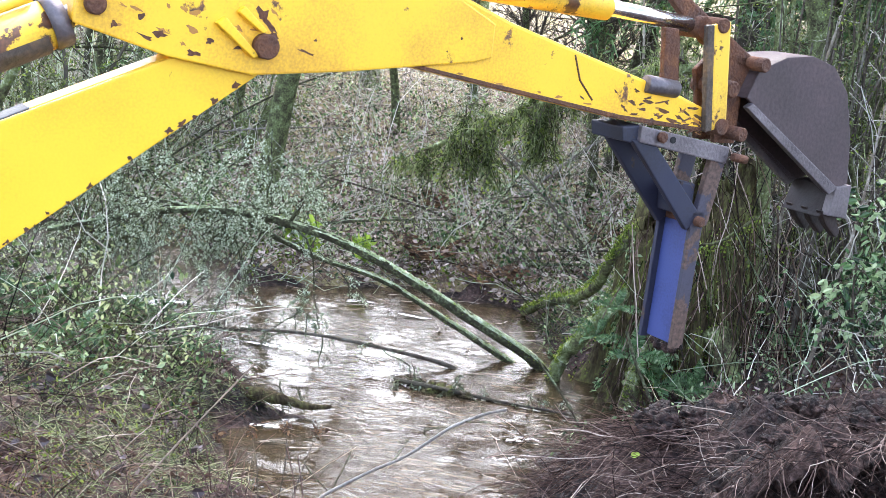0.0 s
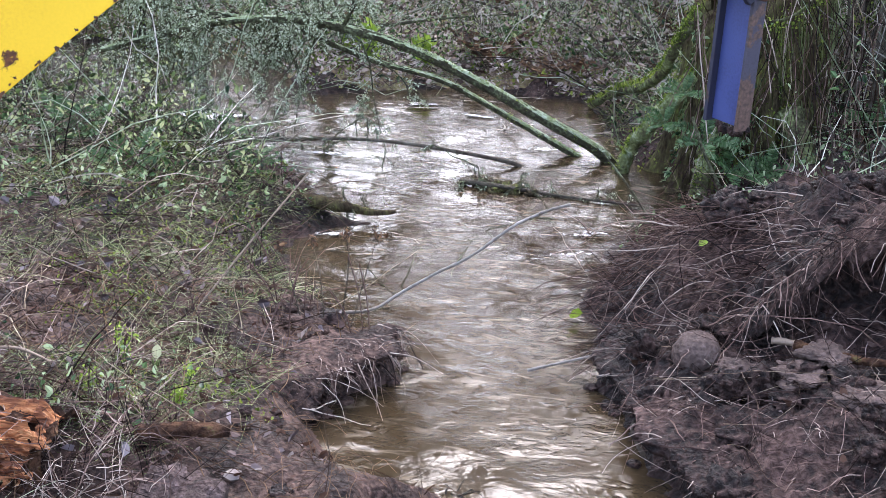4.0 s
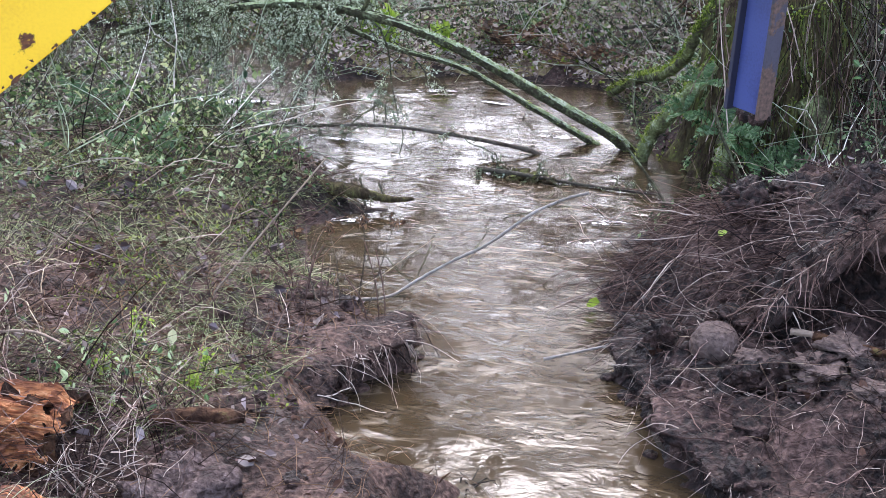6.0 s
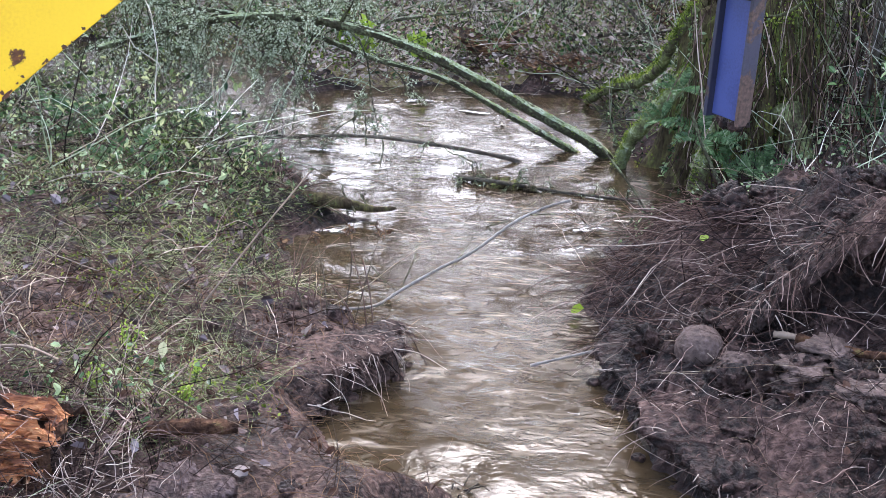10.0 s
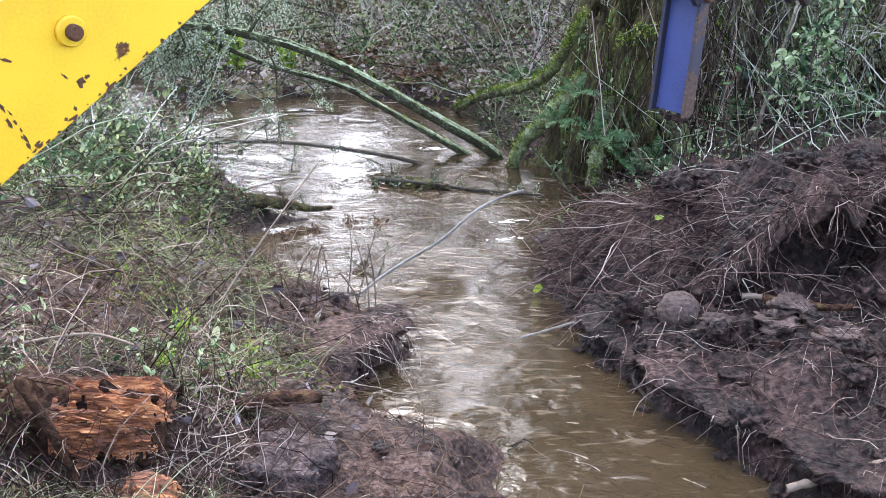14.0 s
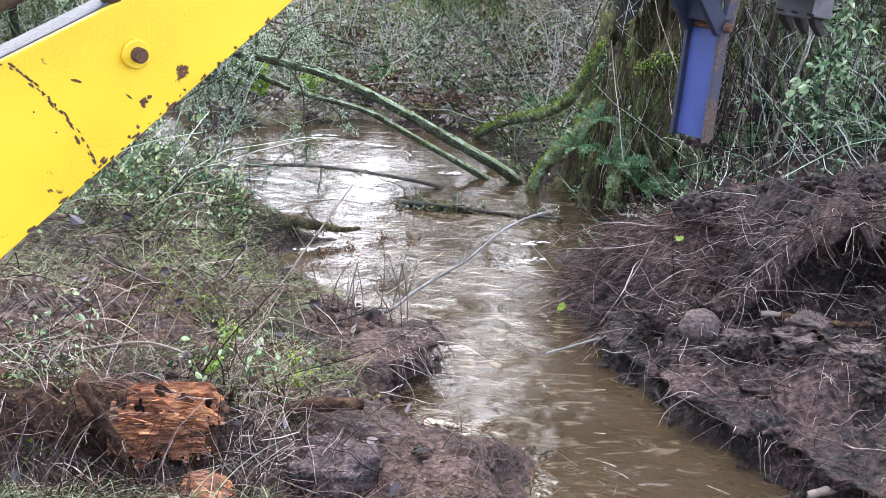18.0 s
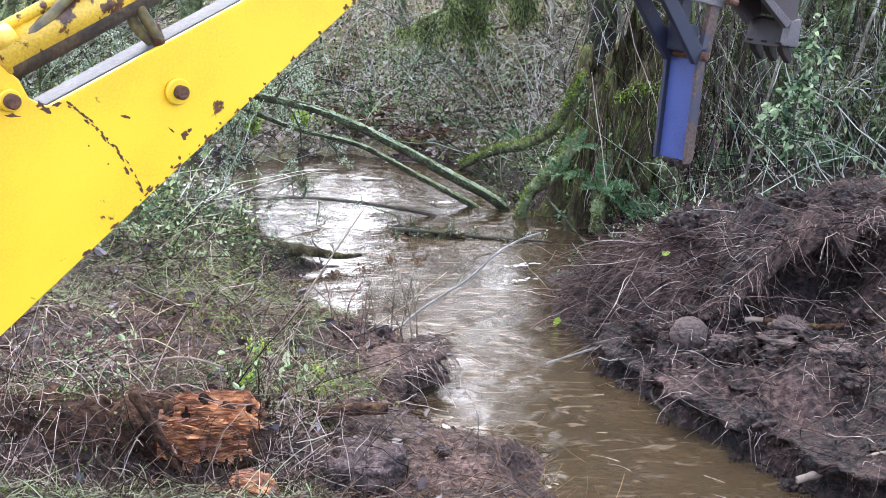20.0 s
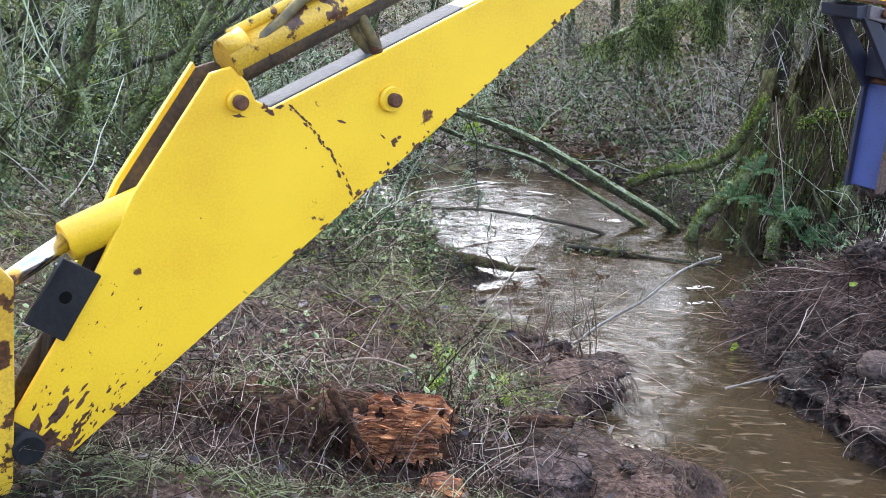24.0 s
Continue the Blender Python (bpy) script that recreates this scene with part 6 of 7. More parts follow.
# old trunks on the slope
for x, y, h, r in ((-4.4, 13.0, 6.0, 0.10), (2.9, 12.6, 6.0, 0.09), (3.6, 11.0, 6.0, 0.11), (-7.0, 14.0, 7.0, 0.12), (5.5, 14.0, 7.0, 0.12), (4.4, 19.0, 8.0, 0.12), (-5.4, 20.0, 8.0, 0.14)):
    z = on_ground(x, y)
    e = thing("tree", (x, y, z), "mossy bare tree trunk in the thicket", "tree", "trees on the slope")
    me, path = limb_mesh("trunk", [(0, 0, -0.1), (0.04, 0, h * 0.3), (-0.05, 0.03, h * 0.65), (0.05, 0, h)], r, r * 0.4, MOSSBARK, 24, 10, 0.1)
    part("trunk", me, MOSSBARK, e)
    p1, r1 = sprout(path[None], np.linspace(r, r * 0.4, 24)[None], 16, h * 0.3, 0.7, 0.3, 7, 0.15, 0.1, 0.35, 0.3)
    p2, r2 = sprout(p1, r1, 6, h * 0.1, 0.7, 0.2, 5, 0.2, 0.1, 0.5, 0.1)
    V, F = joined(tubes(p1, np.maximum(r1, 0.004), 5), tubes(p2, np.maximum(r2, 0.003), 3))
    part("crown", mesh_of("crown", V, F, MOSSBARK, True), MOSSBARK, e)


# ---------------------------------------------------------------- ground cover
def scatter(n, x0, x1, y0, y1, keep=None, dmin=0.03):
    x, y = rng.uniform(x0, x1, n), rng.uniform(y0, y1, n)
    d = bank_distance(x, y)
    ok = d > dmin
    if keep is not None:
        ok &= keep(x, y, d)
    x, y = x[ok], y[ok]
    return np.stack([x, y, ground_z(x, y)], -1)


def stuff(name, VF, material, label, category):
    return tagged(new(name, mesh_of(name, *VF, material)), label, category, kind="stuff")


def bald(x, y):
    """Bare soil of the mud clod and the near shore."""
    return ((x + 0.72) ** 2 / 0.10 + (y - 4.45) ** 2 / 0.07 < 1) | ((x > -0.95) & (y < 3.75) & (y > 3.1))


def hollow(x, y):
    """The dark hollow under the log, where little grows."""
    return (np.abs(x + 1.6) < 0.85) & (y > 2.86) & (y < 3.3)


P = scatter(16000, -4.5, -0.4, 2.2, 6.6, lambda x, y, d: (d > 0.10 + 0.25 * (y < 4.4) * (x > -1.0)) & (wavy(x, y, 3.1, 5.0) > -0.55) & ~hollow(x, y) & ~bald(x, y))
stuff("dry_grass", ribbons(P, flat_dirs(len(P), 0.6), rng.uniform(0.04, 0.26, len(P)), rng.uniform(0.0015, 0.0045, len(P)), rng.uniform(0.1, 0.6, len(P)), 5, 0.35), DRYGRASS, "tangled dead grass and bramble stalks", "dry grass")
P = scatter(3000, -3.5, -0.8, 2.9, 7.0, lambda x, y, d: (d > 0.2) & ~bald(x, y))
pa = wander(P, flat_dirs(len(P), 0.35), rng.uniform(0.2, 0.6, len(P)), 7, 0.24, 0.3)[:1200]
P = P[:1200]
stuff("bramble_stalks", tubes(pa, np.linspace(1, 0.5, 7)[None] * rng.uniform(0.001, 0.003, (len(P), 1)), 3), CANE, "thin arching bramble stalks over the bank", "brambles")
P = scatter(42000, -4.5, -0.8, 2.2, 7.2, lambda x, y, d: (d > 0.08) & (wavy(x, y, 2.2, 0.0, 2) + 0.10 * (y - 4.6) > -0.30) & ((y > 3.1) | (rng.random(len(x)) < 0.45)) & ~hollow(x, y) & ~bald(x, y))
stuff("grass", ribbons(P, flat_dirs(len(P), 0.8), rng.uniform(0.04, 0.22, len(P)), rng.uniform(0.0012, 0.0035, len(P)), rng.uniform(0.2, 0.9, len(P)), 4, 0.25), GREENGRASS, "green grass blades on the bank", "grass")
P = scatter(11000, -4.5, -0.9, 3.4, 7.8, lambda x, y, d: (d > 0.15) & (wavy(x, y, 2.3, 3.0) + 0.15 * (y - 5.0) > 0.12))
P[:, 2] += rng.random(len(P)) ** 2 * 0.2
stuff("bank_leaves", leaves(P, unit(rng.normal(0, 1, P.shape) + np.array([0, 0, 0.4])), rng.uniform(0.012, 0.036, len(P)), 0.55), IVY, "small evergreen leaves on the bank", "undergrowth")

P = scatter(3300, 0.12, 2.6, 3.6, 6.2, lambda x, y, d: (d > 0.02) & (y > 4.55 - (x - 0.4) * 0.1) & (rng.random(len(x)) < 1.15 - 0.85 * x) & (y < 5.75) & (wavy(x, y, 2.6, 9.0) > -0.45))
D = unit(np.stack([-np.abs(rng.normal(0.6, 0.5, len(P))), rng.normal(-0.3, 0.6, len(P)), rng.normal(-0.05, 0.28, len(P))], -1))
cross = rng.random(len(P)) < 0.5
D[cross] = flat_dirs(int(cross.sum()), 0.3)
pa = wander(P + np.array([0, 0, 0.02]), D, rng.uniform(0.05, 0.5, len(P)) * rng.uniform(0.5, 1.0, len(P)), 8, 0.3, 0.15)
stuff("dead_brush", tubes(pa, np.linspace(1, 0.5, 8)[None] * (0.0007 + 0.0030 * rng.random((len(P), 1)) ** 3), 3), CANE, "matted dead bramble canes on the mud heap", "brush")
P = scatter(900, 0.25, 1.1, 4.7, 5.9, lambda x, y, d: (d > 0.0) & (d < 0.7))
pa = wander(P + np.array([0, 0, 0.03]), unit(np.stack([-np.abs(rng.normal(0.9, 0.3, len(P))), rng.normal(-0.1, 0.35, len(P)), rng.normal(-0.15, 0.15, len(P))], -1)), rng.uniform(0.12, 0.4, len(P)), 7, 0.2, 0.3)
stuff("dead_brush", tubes(pa, np.linspace(1, 0.5, 7)[None] * rng.uniform(0.0007, 0.0018, (len(P), 1)), 3), REDCANE, "fine reddish dead canes on the heap's edge", "brush")
P = scatter(130, 0.15, 1.3, 4.55, 5.6, lambda x, y, d: (d > 0.06) & (d < 0.8))
pa = wander(P + np.array([0, 0, 0.03]), unit(np.stack([-np.abs(rng.normal(0.8, 0.4, len(P))), rng.normal(-0.3, 0.45, len(P)), rng.normal(0.05, 0.2, len(P))], -1)), rng.uniform(0.2, 0.6, len(P)), 10, 0.16, 0.5)
stuff("dead_brush", tubes(pa, np.linspace(1, 0.4, 10)[None] * rng.uniform(0.0012, 0.0034, (len(P), 1)), 4), CANE, "long dead canes arching from the heap over the water", "brush")
P = scatter(1700, 0.4, 2.6, 3.2, 4.9, lambda x, y, d: d > 0.04)
pa = wander(P + np.array([0, 0, 0.01]), flat_dirs(len(P), 0.2), rng.uniform(0.06, 0.4, len(P)), 6, 0.3, 0.3)
stuff("root_hairs", tubes(pa, np.linspace(1, 0.5, 6)[None] * rng.uniform(0.0008, 0.0022, (len(P), 1)), 3), CANE, "torn roots and fibres in the mud", "roots")
P = scatter(1300, -1.8, 0.0, 2.7, 4.7, lambda x, y, d: d > 0.02)
pa = wander(P + np.array([0, 0, 0.01]), flat_dirs(len(P), 0.3), rng.uniform(0.05, 0.3, len(P)), 6, 0.3, 0.3)
stuff("root_hairs", tubes(pa, np.linspace(1, 0.5, 6)[None] * rng.uniform(0.0008, 0.0022, (len(P), 1)), 3), BROWNFERN, "torn roots and fibres in the mud", "roots")

P = scatter(11000, -5, 3, 2.2, 10.5, lambda x, y, d: (d > 0.05) & ~((x > -0.4) & (y < 5.5)) & ~hollow(x, y))
stuff("leaf_litter", leaves(P + np.array([0, 0, 0.012]), flat_dirs(len(P), 0.25), rng.uniform(0.02, 0.05, len(P)), 0.6), LITTER, "scattered brown fallen leaves", "leaf litter")

wild = lambda x, y, d: (d > 0.03) & ((x < -1.5) | (y > 8.7) | (x > 1.3) | ((x > 0.35) & (y > 7.6))) & (np.abs(x) < 0.62 * (y + 3))
P = scatter(48000, -11, 10, 5.6, 17, lambda x, y, d: wild(x, y, d) & ((y > 8.5) | (rng.random(len(x)) < 0.25)))
P[:, 2] += rng.random(len(P)) ** 1.6 * 0.5 * np.where(wavy(P[:, 0], P[:, 1], 0.9, 2.0) > 0, 1.3, 0.5)
stuff("undergrowth", leaves(P, unit(rng.normal(0, 1, P.shape) + np.array([0, 0, 0.5])), rng.uniform(0.018, 0.055, len(P)), 0.5), IVY, "low evergreen undergrowth leaves", "undergrowth")
P = scatter(34000, -11, 10, 5.6, 17, lambda x, y, d: wild(x, y, d) & (wavy(x, y, 1.1, 7.0) > 0.0))
P[:, 2] += rng.random(len(P)) ** 1.6 * 0.35
stuff("undergrowth", leaves(P, unit(rng.normal(0, 1, P.shape) + np.array([0, 0, 0.5])), rng.uniform(0.02, 0.06, len(P)), 0.5), GREENGRASS, "yellow-green low leaves on the slope", "undergrowth")
P = scatter(13000, -11, 10, 5.6, 19, lambda x, y, d: wild(x, y, d) & ((x < -2.6) | (y < 9.2) | (rng.random(len(x)) < 0.45)))
pa = wander(P, flat_dirs(len(P), 0.8), rng.uniform(0.3, 1.2, len(P)), 6, 0.2, 0.25)
h = int(len(pa) * 0.55)
stuff("brush", tubes(pa[:h], np.linspace(1, 0.4, 6)[None] * rng.uniform(0.002, 0.006, (h, 1)), 3), TWIG, "dense tangle of bare brush stems", "brush")
stuff("brush", tubes(pa[h:], np.linspace(1, 0.4, 6)[None] * rng.uniform(0.002, 0.005, (len(pa) - h, 1)), 3), LACE, "pale lichened brush stems", "brush")
P = scatter(42000, -11, 9, 9.3, 18, lambda x, y, d: np.abs(x) < 0.62 * (y + 3))
P[:, 2] += rng.random(len(P)) ** 3 * 0.25
stuff("leaf_litter", leaves(P + np.array([0, 0, 0.012]), flat_dirs(len(P), 0.35), rng.uniform(0.03, 0.07, len(P)), 0.6), SLOPELITTER, "pale pinkish brown leaf litter on the slope", "leaf litter")
P = scatter(1200, -10, -3.0, 7.0, 12.5)
pa = wander(P, np.array([0, 0, 1.0]) + rng.normal(0, 0.45, (len(P), 3)), rng.uniform(0.6, 2.2, len(P)), 8, 0.16, 0.1)
stuff("thin_stems", tubes(pa, np.linspace(1, 0.5, 8)[None] * rng.uniform(0.003, 0.009, (len(P), 1)), 4), LACE, "pale lichen-coated stems of the left thicket", "stems")
k = 9000
Q = pa[:, 1:].reshape(-1, 3)[rng.integers(0, len(P) * 7, k)] + rng.normal(0, 0.012, (k, 3))
stuff("moss", leaves(Q, unit(rng.normal(0, 1, (k, 3)) - np.array([0, 0, 0.3])), rng.uniform(0.012, 0.035, k), 0.6), MOSS, "yellow-green moss on the stems of the thicket", "moss")
P = scatter(9000, -9, -2.6, 5.8, 9.4, lambda x, y, d: d > 0.05)
stuff("leaf_litter", leaves(P + np.array([0, 0, 0.012]), flat_dirs(len(P), 0.35), rng.uniform(0.03, 0.07, len(P)), 0.6), SLOPELITTER, "pale dead leaves under the thicket", "leaf litter")
P = scatter(1900, -11, 9, 6.6, 18, lambda x, y, d: (np.abs(x) < 0.62 * (y + 3)) & ((y > 9.6) | (x < -3.2)))
pa = wander(P, np.array([0, 0, 1.0]) + rng.normal(0, 0.5, (len(P), 3)), rng.uniform(0.5, 1.9, len(P)), 7, 0.2, 0.1)
stuff("thin_stems", tubes(pa, np.linspace(1, 0.5, 7)[None] * rng.uniform(0.002, 0.006, (len(P), 1)), 3), PALESTEM, "pale thin upright stems on the slope", "stems")
P = scatter(150, 1.7, 5.0, 6.9, 9.5)
pa = wander(P, np.array([0, 0, 1.0]) + rng.normal(0, 0.3, (len(P), 3)), rng.uniform(0.5, 2.0, len(P)), 8, 0.1, 0.1)
stuff("thin_stems", tubes(pa, np.linspace(1, 0.5, 8)[None] * rng.uniform(0.002, 0.006, (len(P), 1)), 4), PALESTEM, "pale thin upright stems behind the heap", "stems")
P = scatter(14000, -5.5, 1.0, 9.2, 12.5, lambda x, y, d: (d > 0.05) & (wavy(x, y, 1.3, 4.0, 2) > 0.1))
P[:, 2] += rng.random(len(P)) ** 2 * 0.4
stuff("undergrowth", leaves(P, unit(rng.normal(0, 1, P.shape) + np.array([0, 0, 0.5])), rng.uniform(0.015, 0.04, len(P)), 0.5), GREENGRASS, "fresh green low growth on the far bank", "undergrowth")
P = scatter(150, 1.3, 3.6, 6.1, 7.6)
pa = wander(P, np.array([0, 0, 1.0]) + rng.normal(0, 0.25, (len(P), 3)), rng.uniform(0.5, 1.6, len(P)), 7, 0.1, 0.1)
stuff("dry_stems", tubes(pa, np.linspace(1, 0.5, 7)[None] * rng.uniform(0.0015, 0.004, (len(P), 1)), 3), DRYGRASS, "tall dry upright stems behind the heap", "dry stems")
P = scatter(300, -3.4, -0.7, 2.9, 6.8, lambda x, y, d: d > 0.15)
pa = wander(P, flat_dirs(len(P), 0.6), rng.uniform(0.25, 0.75, len(P)), 8, 0.10, 0.25)
stuff("straw", tubes(pa, np.linspace(1, 0.5, 8)[None] * rng.uniform(0.0015, 0.003, (len(P), 1)), 4), DRYGRASS, "long pale straws crossing the bank", "dry grass")

P = scatter(14000, -5, 2.2, 7.4, 12, lambda x, y, d: (d > 0.01) & ((y > 8.6) | (x > 0.3) | (x < -1.6)))
stuff("dry_grass", ribbons(P, flat_dirs(len(P), 0.6), rng.uniform(0.06, 0.3, len(P)), rng.uniform(0.002, 0.006, len(P)), rng.uniform(0.2, 0.8, len(P)), 4, 0.35), DRYGRASS, "withered grass hanging over the far bank", "dry grass")
P = scatter(2600, 0.3, 1.9, 5.9, 8.6, lambda x, y, d: d > 0.0)
P[:, 2] += rng.random(len(P)) ** 2 * 0.16
stuff("undergrowth", leaves(P, unit(rng.normal(0, 1, P.shape) + np.array([0, 0, 0.3])), rng.uniform(0.012, 0.045, len(P)), 0.5), IVY, "ivy and small leaves round the stump", "undergrowth")
P = scatter(900, -4.6, -1.4, 6.1, 8.2, lambda x, y, d: d > -0.2)
P[:, 2] = np.maximum(P[:, 2], 0.02)
pa = wander(P, flat_dirs(len(P), 0.7), rng.uniform(0.2, 0.8, len(P)), 7, 0.24, 0.45)
stuff("hedge_twigs", tubes(pa, np.linspace(1, 0.4, 7)[None] * rng.uniform(0.0015, 0.004, (len(P), 1)), 3), BARK, "dark twigs tangled over the bank", "twigs")
k = 3500
tips = pa[:, 1:].reshape(-1, 3)
Q = tips[rng.integers(0, len(tips), k)] + rng.normal(0, 0.006, (k, 3))
stuff("lichen", ribbons(Q, unit(rng.normal(0, 1, (k, 3))), rng.uniform(0.01, 0.035, k), rng.uniform(0.003, 0.008, k), 0.3, 3, 0.3), LACE, "lacy pale lichen on the hedge twigs", "lichen")
P = scatter(11000, -5.0, -1.3, 5.6, 8.4, lambda x, y, d: (d > 0.05) & (wavy(x, y, 2.0, 1.0, 2) > 0.2))
P[:, 2] += rng.random(len(P)) ** 2 * 0.4
stuff("bank_leaves", leaves(P, unit(rng.normal(0, 1, P.shape)), rng.uniform(0.015, 0.045, len(P)), 0.5), GREENGRASS, "fresh green leaves among the twigs", "undergrowth")
P = scatter(260, 0.2, 2.4, 3.6, 5.8, lambda x, y, d: d > 0.04)
pa = wander(P + np.array([0, 0, 0.02]), flat_dirs(len(P), 0.25), rng.uniform(0.15, 0.55, len(P)), 8, 0.18, 0.3)
stuff("straw", tubes(pa, np.linspace(1, 0.5, 8)[None] * rng.uniform(0.0008, 0.0019, (len(P), 1)), 4), DRYGRASS, "pale straws strewn over the mud heap", "dry grass")
P = scatter(130, 0.2, 2.4, 3.4, 5.8, lambda x, y, d: d > 0.04)
stuff("leaf_litter", leaves(P + np.array([0, 0, 0.02]), flat_dirs(len(P), 0.4), rng.uniform(0.02, 0.055, len(P)), 0.6), LITTER, "dead leaves strewn over the mud heap", "leaf litter")
P = scatter(1700, 0.3, 1.2, 7.7, 9.2, lambda x, y, d: d > -0.02)
stuff("grass", ribbons(P + np.array([0, 0, 0.01]), flat_dirs(len(P), 0.7), rng.uniform(0.04, 0.2, len(P)), rng.uniform(0.002, 0.006, len(P)), rng.uniform(0.2, 0.8, len(P)), 4, 0.3), DRAB, "dull mossy grass below the stump", "grass")
P = scatter(1500, -0.95, -0.4, 4.2, 4.75, lambda x, y, d: (d > 0) & (d < 0.14))
stuff("root_hairs", ribbons(P + np.array([0, 0, 0.01]), flat_dirs(len(P), 0.2), rng.uniform(0.03, 0.12, len(P)), rng.uniform(0.001, 0.003, len(P)), rng.uniform(0.8, 1.6, len(P)), 5, 0.3), CANE, "fine roots fringing the mud clod", "roots")
P = scatter(1600, 0.3, 1.6, 3.2, 4.7, lambda x, y, d: (d > 0.0) & (d < 0.22))
stuff("root_hairs", ribbons(P + np.array([0, 0, 0.01]), flat_dirs(len(P), 0.2), rng.uniform(0.03, 0.16, len(P)), rng.uniform(0.001, 0.003, len(P)), rng.uniform(0.8, 1.6, len(P)), 5, 0.3), CANE, "fine roots hanging from the cut bank", "roots")
# leaning mossy trunks behind the heap
for base, top, r in (((2.6, 8.2), (3.45, 8.9, 3.6), 0.06), ((2.78, 8.0), (2.86, 8.2, 3.0), 0.022), ((1.75, 7.9), (1.6, 8.1, 3.4), 0.035), ((3.4, 8.6), (3.7, 8.8, 4.0), 0.08), ((2.5, 7.75), (3.95, 8.2, 1.4), 0.065)):
    z = on_ground(*base)
    e = thing("tree", (*base, z), "leaning mossy grey trunk in the thicket", "tree", "trees on the slope")
    dx, dy, dz = top[0] - base[0], top[1] - base[1], top[2] - z
    me, path = limb_mesh("trunk", [(0, 0, -0.1), (dx * 0.3, dy * 0.3, dz * 0.35), (dx * 0.7, dy * 0.7, dz * 0.72), (dx, dy, dz)], r, r * 0.6, MOSSBARK, 26, 10, 0.12)
    part("trunk", me, MOSSBARK, e)
    p1, r1 = sprout(path[None], np.linspace(r, r * 0.6, 26)[None], 12, 0.7, 0.7, 0.2, 7, 0.15, 0.2, 0.3, 0.2)
    p2, r2 = sprout(p1, r1, 6, 0.3, 0.7, 0.2, 5, 0.2, 0.2, 0.5, 0.1)
    V, F = joined(tubes(p1, np.maximum(r1, 0.004), 5), tubes(p2, np.maximum(r2, 0.0025), 3))
    part("crown", mesh_of("crown", V, F, MOSSBARK, True), MOSSBARK, e)

P = scatter(16000, -4.0, -0.7, 2.6, 6.4, lambda x, y, d: (d > 0.12) & (wavy(x, y, 2.7, 8.0, 2) > 0.32))
stuff("moss", leaves(P + np.array([0, 0, 0.008]), unit(rng.normal(0, 1, P.shape) + np.array([0, 0, 0.8])), rng.uniform(0.008, 0.022, len(P)), 0.6), MOSS, "cushions of yellow-green moss on the bank", "moss")
P = scatter(2600, -2.3, -1.35, 6.2, 6.8, lambda x, y, d: (d > 0.08) & (wavy(x, y, 3.0, 2.0, 2) > 0.0))
stuff("moss", leaves(P + np.array([0, 0, 0.02]), unit(rng.normal(0, 1, P.shape) + np.array([0, 0, 0.8])), rng.uniform(0.01, 0.03, len(P)), 0.6), MOSS, "yellow-green moss under the leaning trunk", "moss")
P = scatter(90, -3.2, -0.6, 2.8, 5.6, lambda x, y, d: d > 0.1)
stuff("broad_leaves", leaves(P + np.array([0, 0, 0.05]), flat_dirs(len(P), 0.5), rng.uniform(0.03, 0.065, len(P)), 0.7, 0.15), PURPLELEAF, "broad purplish dead bramble leaves", "leaves")
P = scatter(1300, -2.6, -0.9, 2.85, 3.6)
P[:, 2] += rng.random(len(P)) * 0.22 * np.exp(-((P[:, 1] - 3.38) / 0.14) ** 2) * (P[:, 0] < -1.62)
pa = wander(P, flat_dirs(len(P), 0.9), rng.uniform(0.1, 0.4, len(P)), 7, 0.28, 0.4)
stuff("root_hairs", tubes(pa, np.linspace(1, 0.5, 7)[None] * rng.uniform(0.0008, 0.0026, (len(P), 1)), 3), CANE, "roots and dead stalks hanging about the log", "roots")

# ---------------------------------------------------------------- overhanging lip of the dug heap
ox, oc = np.meshgrid(np.linspace(0.74, 1.95, 130), np.linspace(0, 1, 18))
fade = np.minimum(ramp(ox, 0.72, 1.0), ramp(-ox, -1.97, -1.7))
crest = ground_z(ox[0], lip_y(ox[0]) + 0.10)[None] + 0.0 * ox
reach = (0.17 + 0.06 * wavy(ox, ox * 0, 5.0, 2.0, 2)) * fade
oy = np.interp(oc, [0, 0.3, 0.55, 0.7, 0.85, 1.0], [0.22, 0.05, -0.6, -1.0, -0.7, 0.9])
ozp = np.interp(oc, [0, 0.3, 0.55, 0.7, 0.85, 1.0], [-0.03, 0.015, 0.0, -0.045, -0.085, -0.10])
oy = lip_y(ox) + np.where(oc < 0.3, oy, oy * np.maximum(reach, 0.0))
oz = crest + ozp * (0.6 + 0.4 * fade) + 0.018 * wavy(ox, oc * 0.5, 9.0, 1.0, 3)
oy = oy + 0.014 * wavy(ox, oc * 0.6, 14.0, 5.0, 2)
oi = np.arange(ox.size).reshape(ox.shape)
oq = np.stack([oi[:-1, :-1], oi[:-1, 1:], oi[1:, 1:], oi[1:, :-1]], -1).reshape(-1, 4)
lip_ob = new("earth_lip", mesh_of("earth_lip", np.stack([ox, oy, oz], -1).reshape(-1, 3), oq, MUD, True))
tagged(lip_ob, "overhanging lip of matted dark earth on the heap", "earth bank", kind="structure")
n = 420
at = rng.integers(0, 130, n)
P = np.stack([ox[9, at], oy[9, at] + rng.uniform(-0.01, 0.08, n), oz[9, at] + 0.02], -1)
D = unit(np.stack([rng.normal(-0.25, 0.5, n), -np.abs(rng.normal(0.7, 0.4, n)), rng.normal(0.0, 0.3, n)], -1))
pa = wander(P, D, rng.uniform(0.10, 0.36, n), 9, 0.2, 0.9)
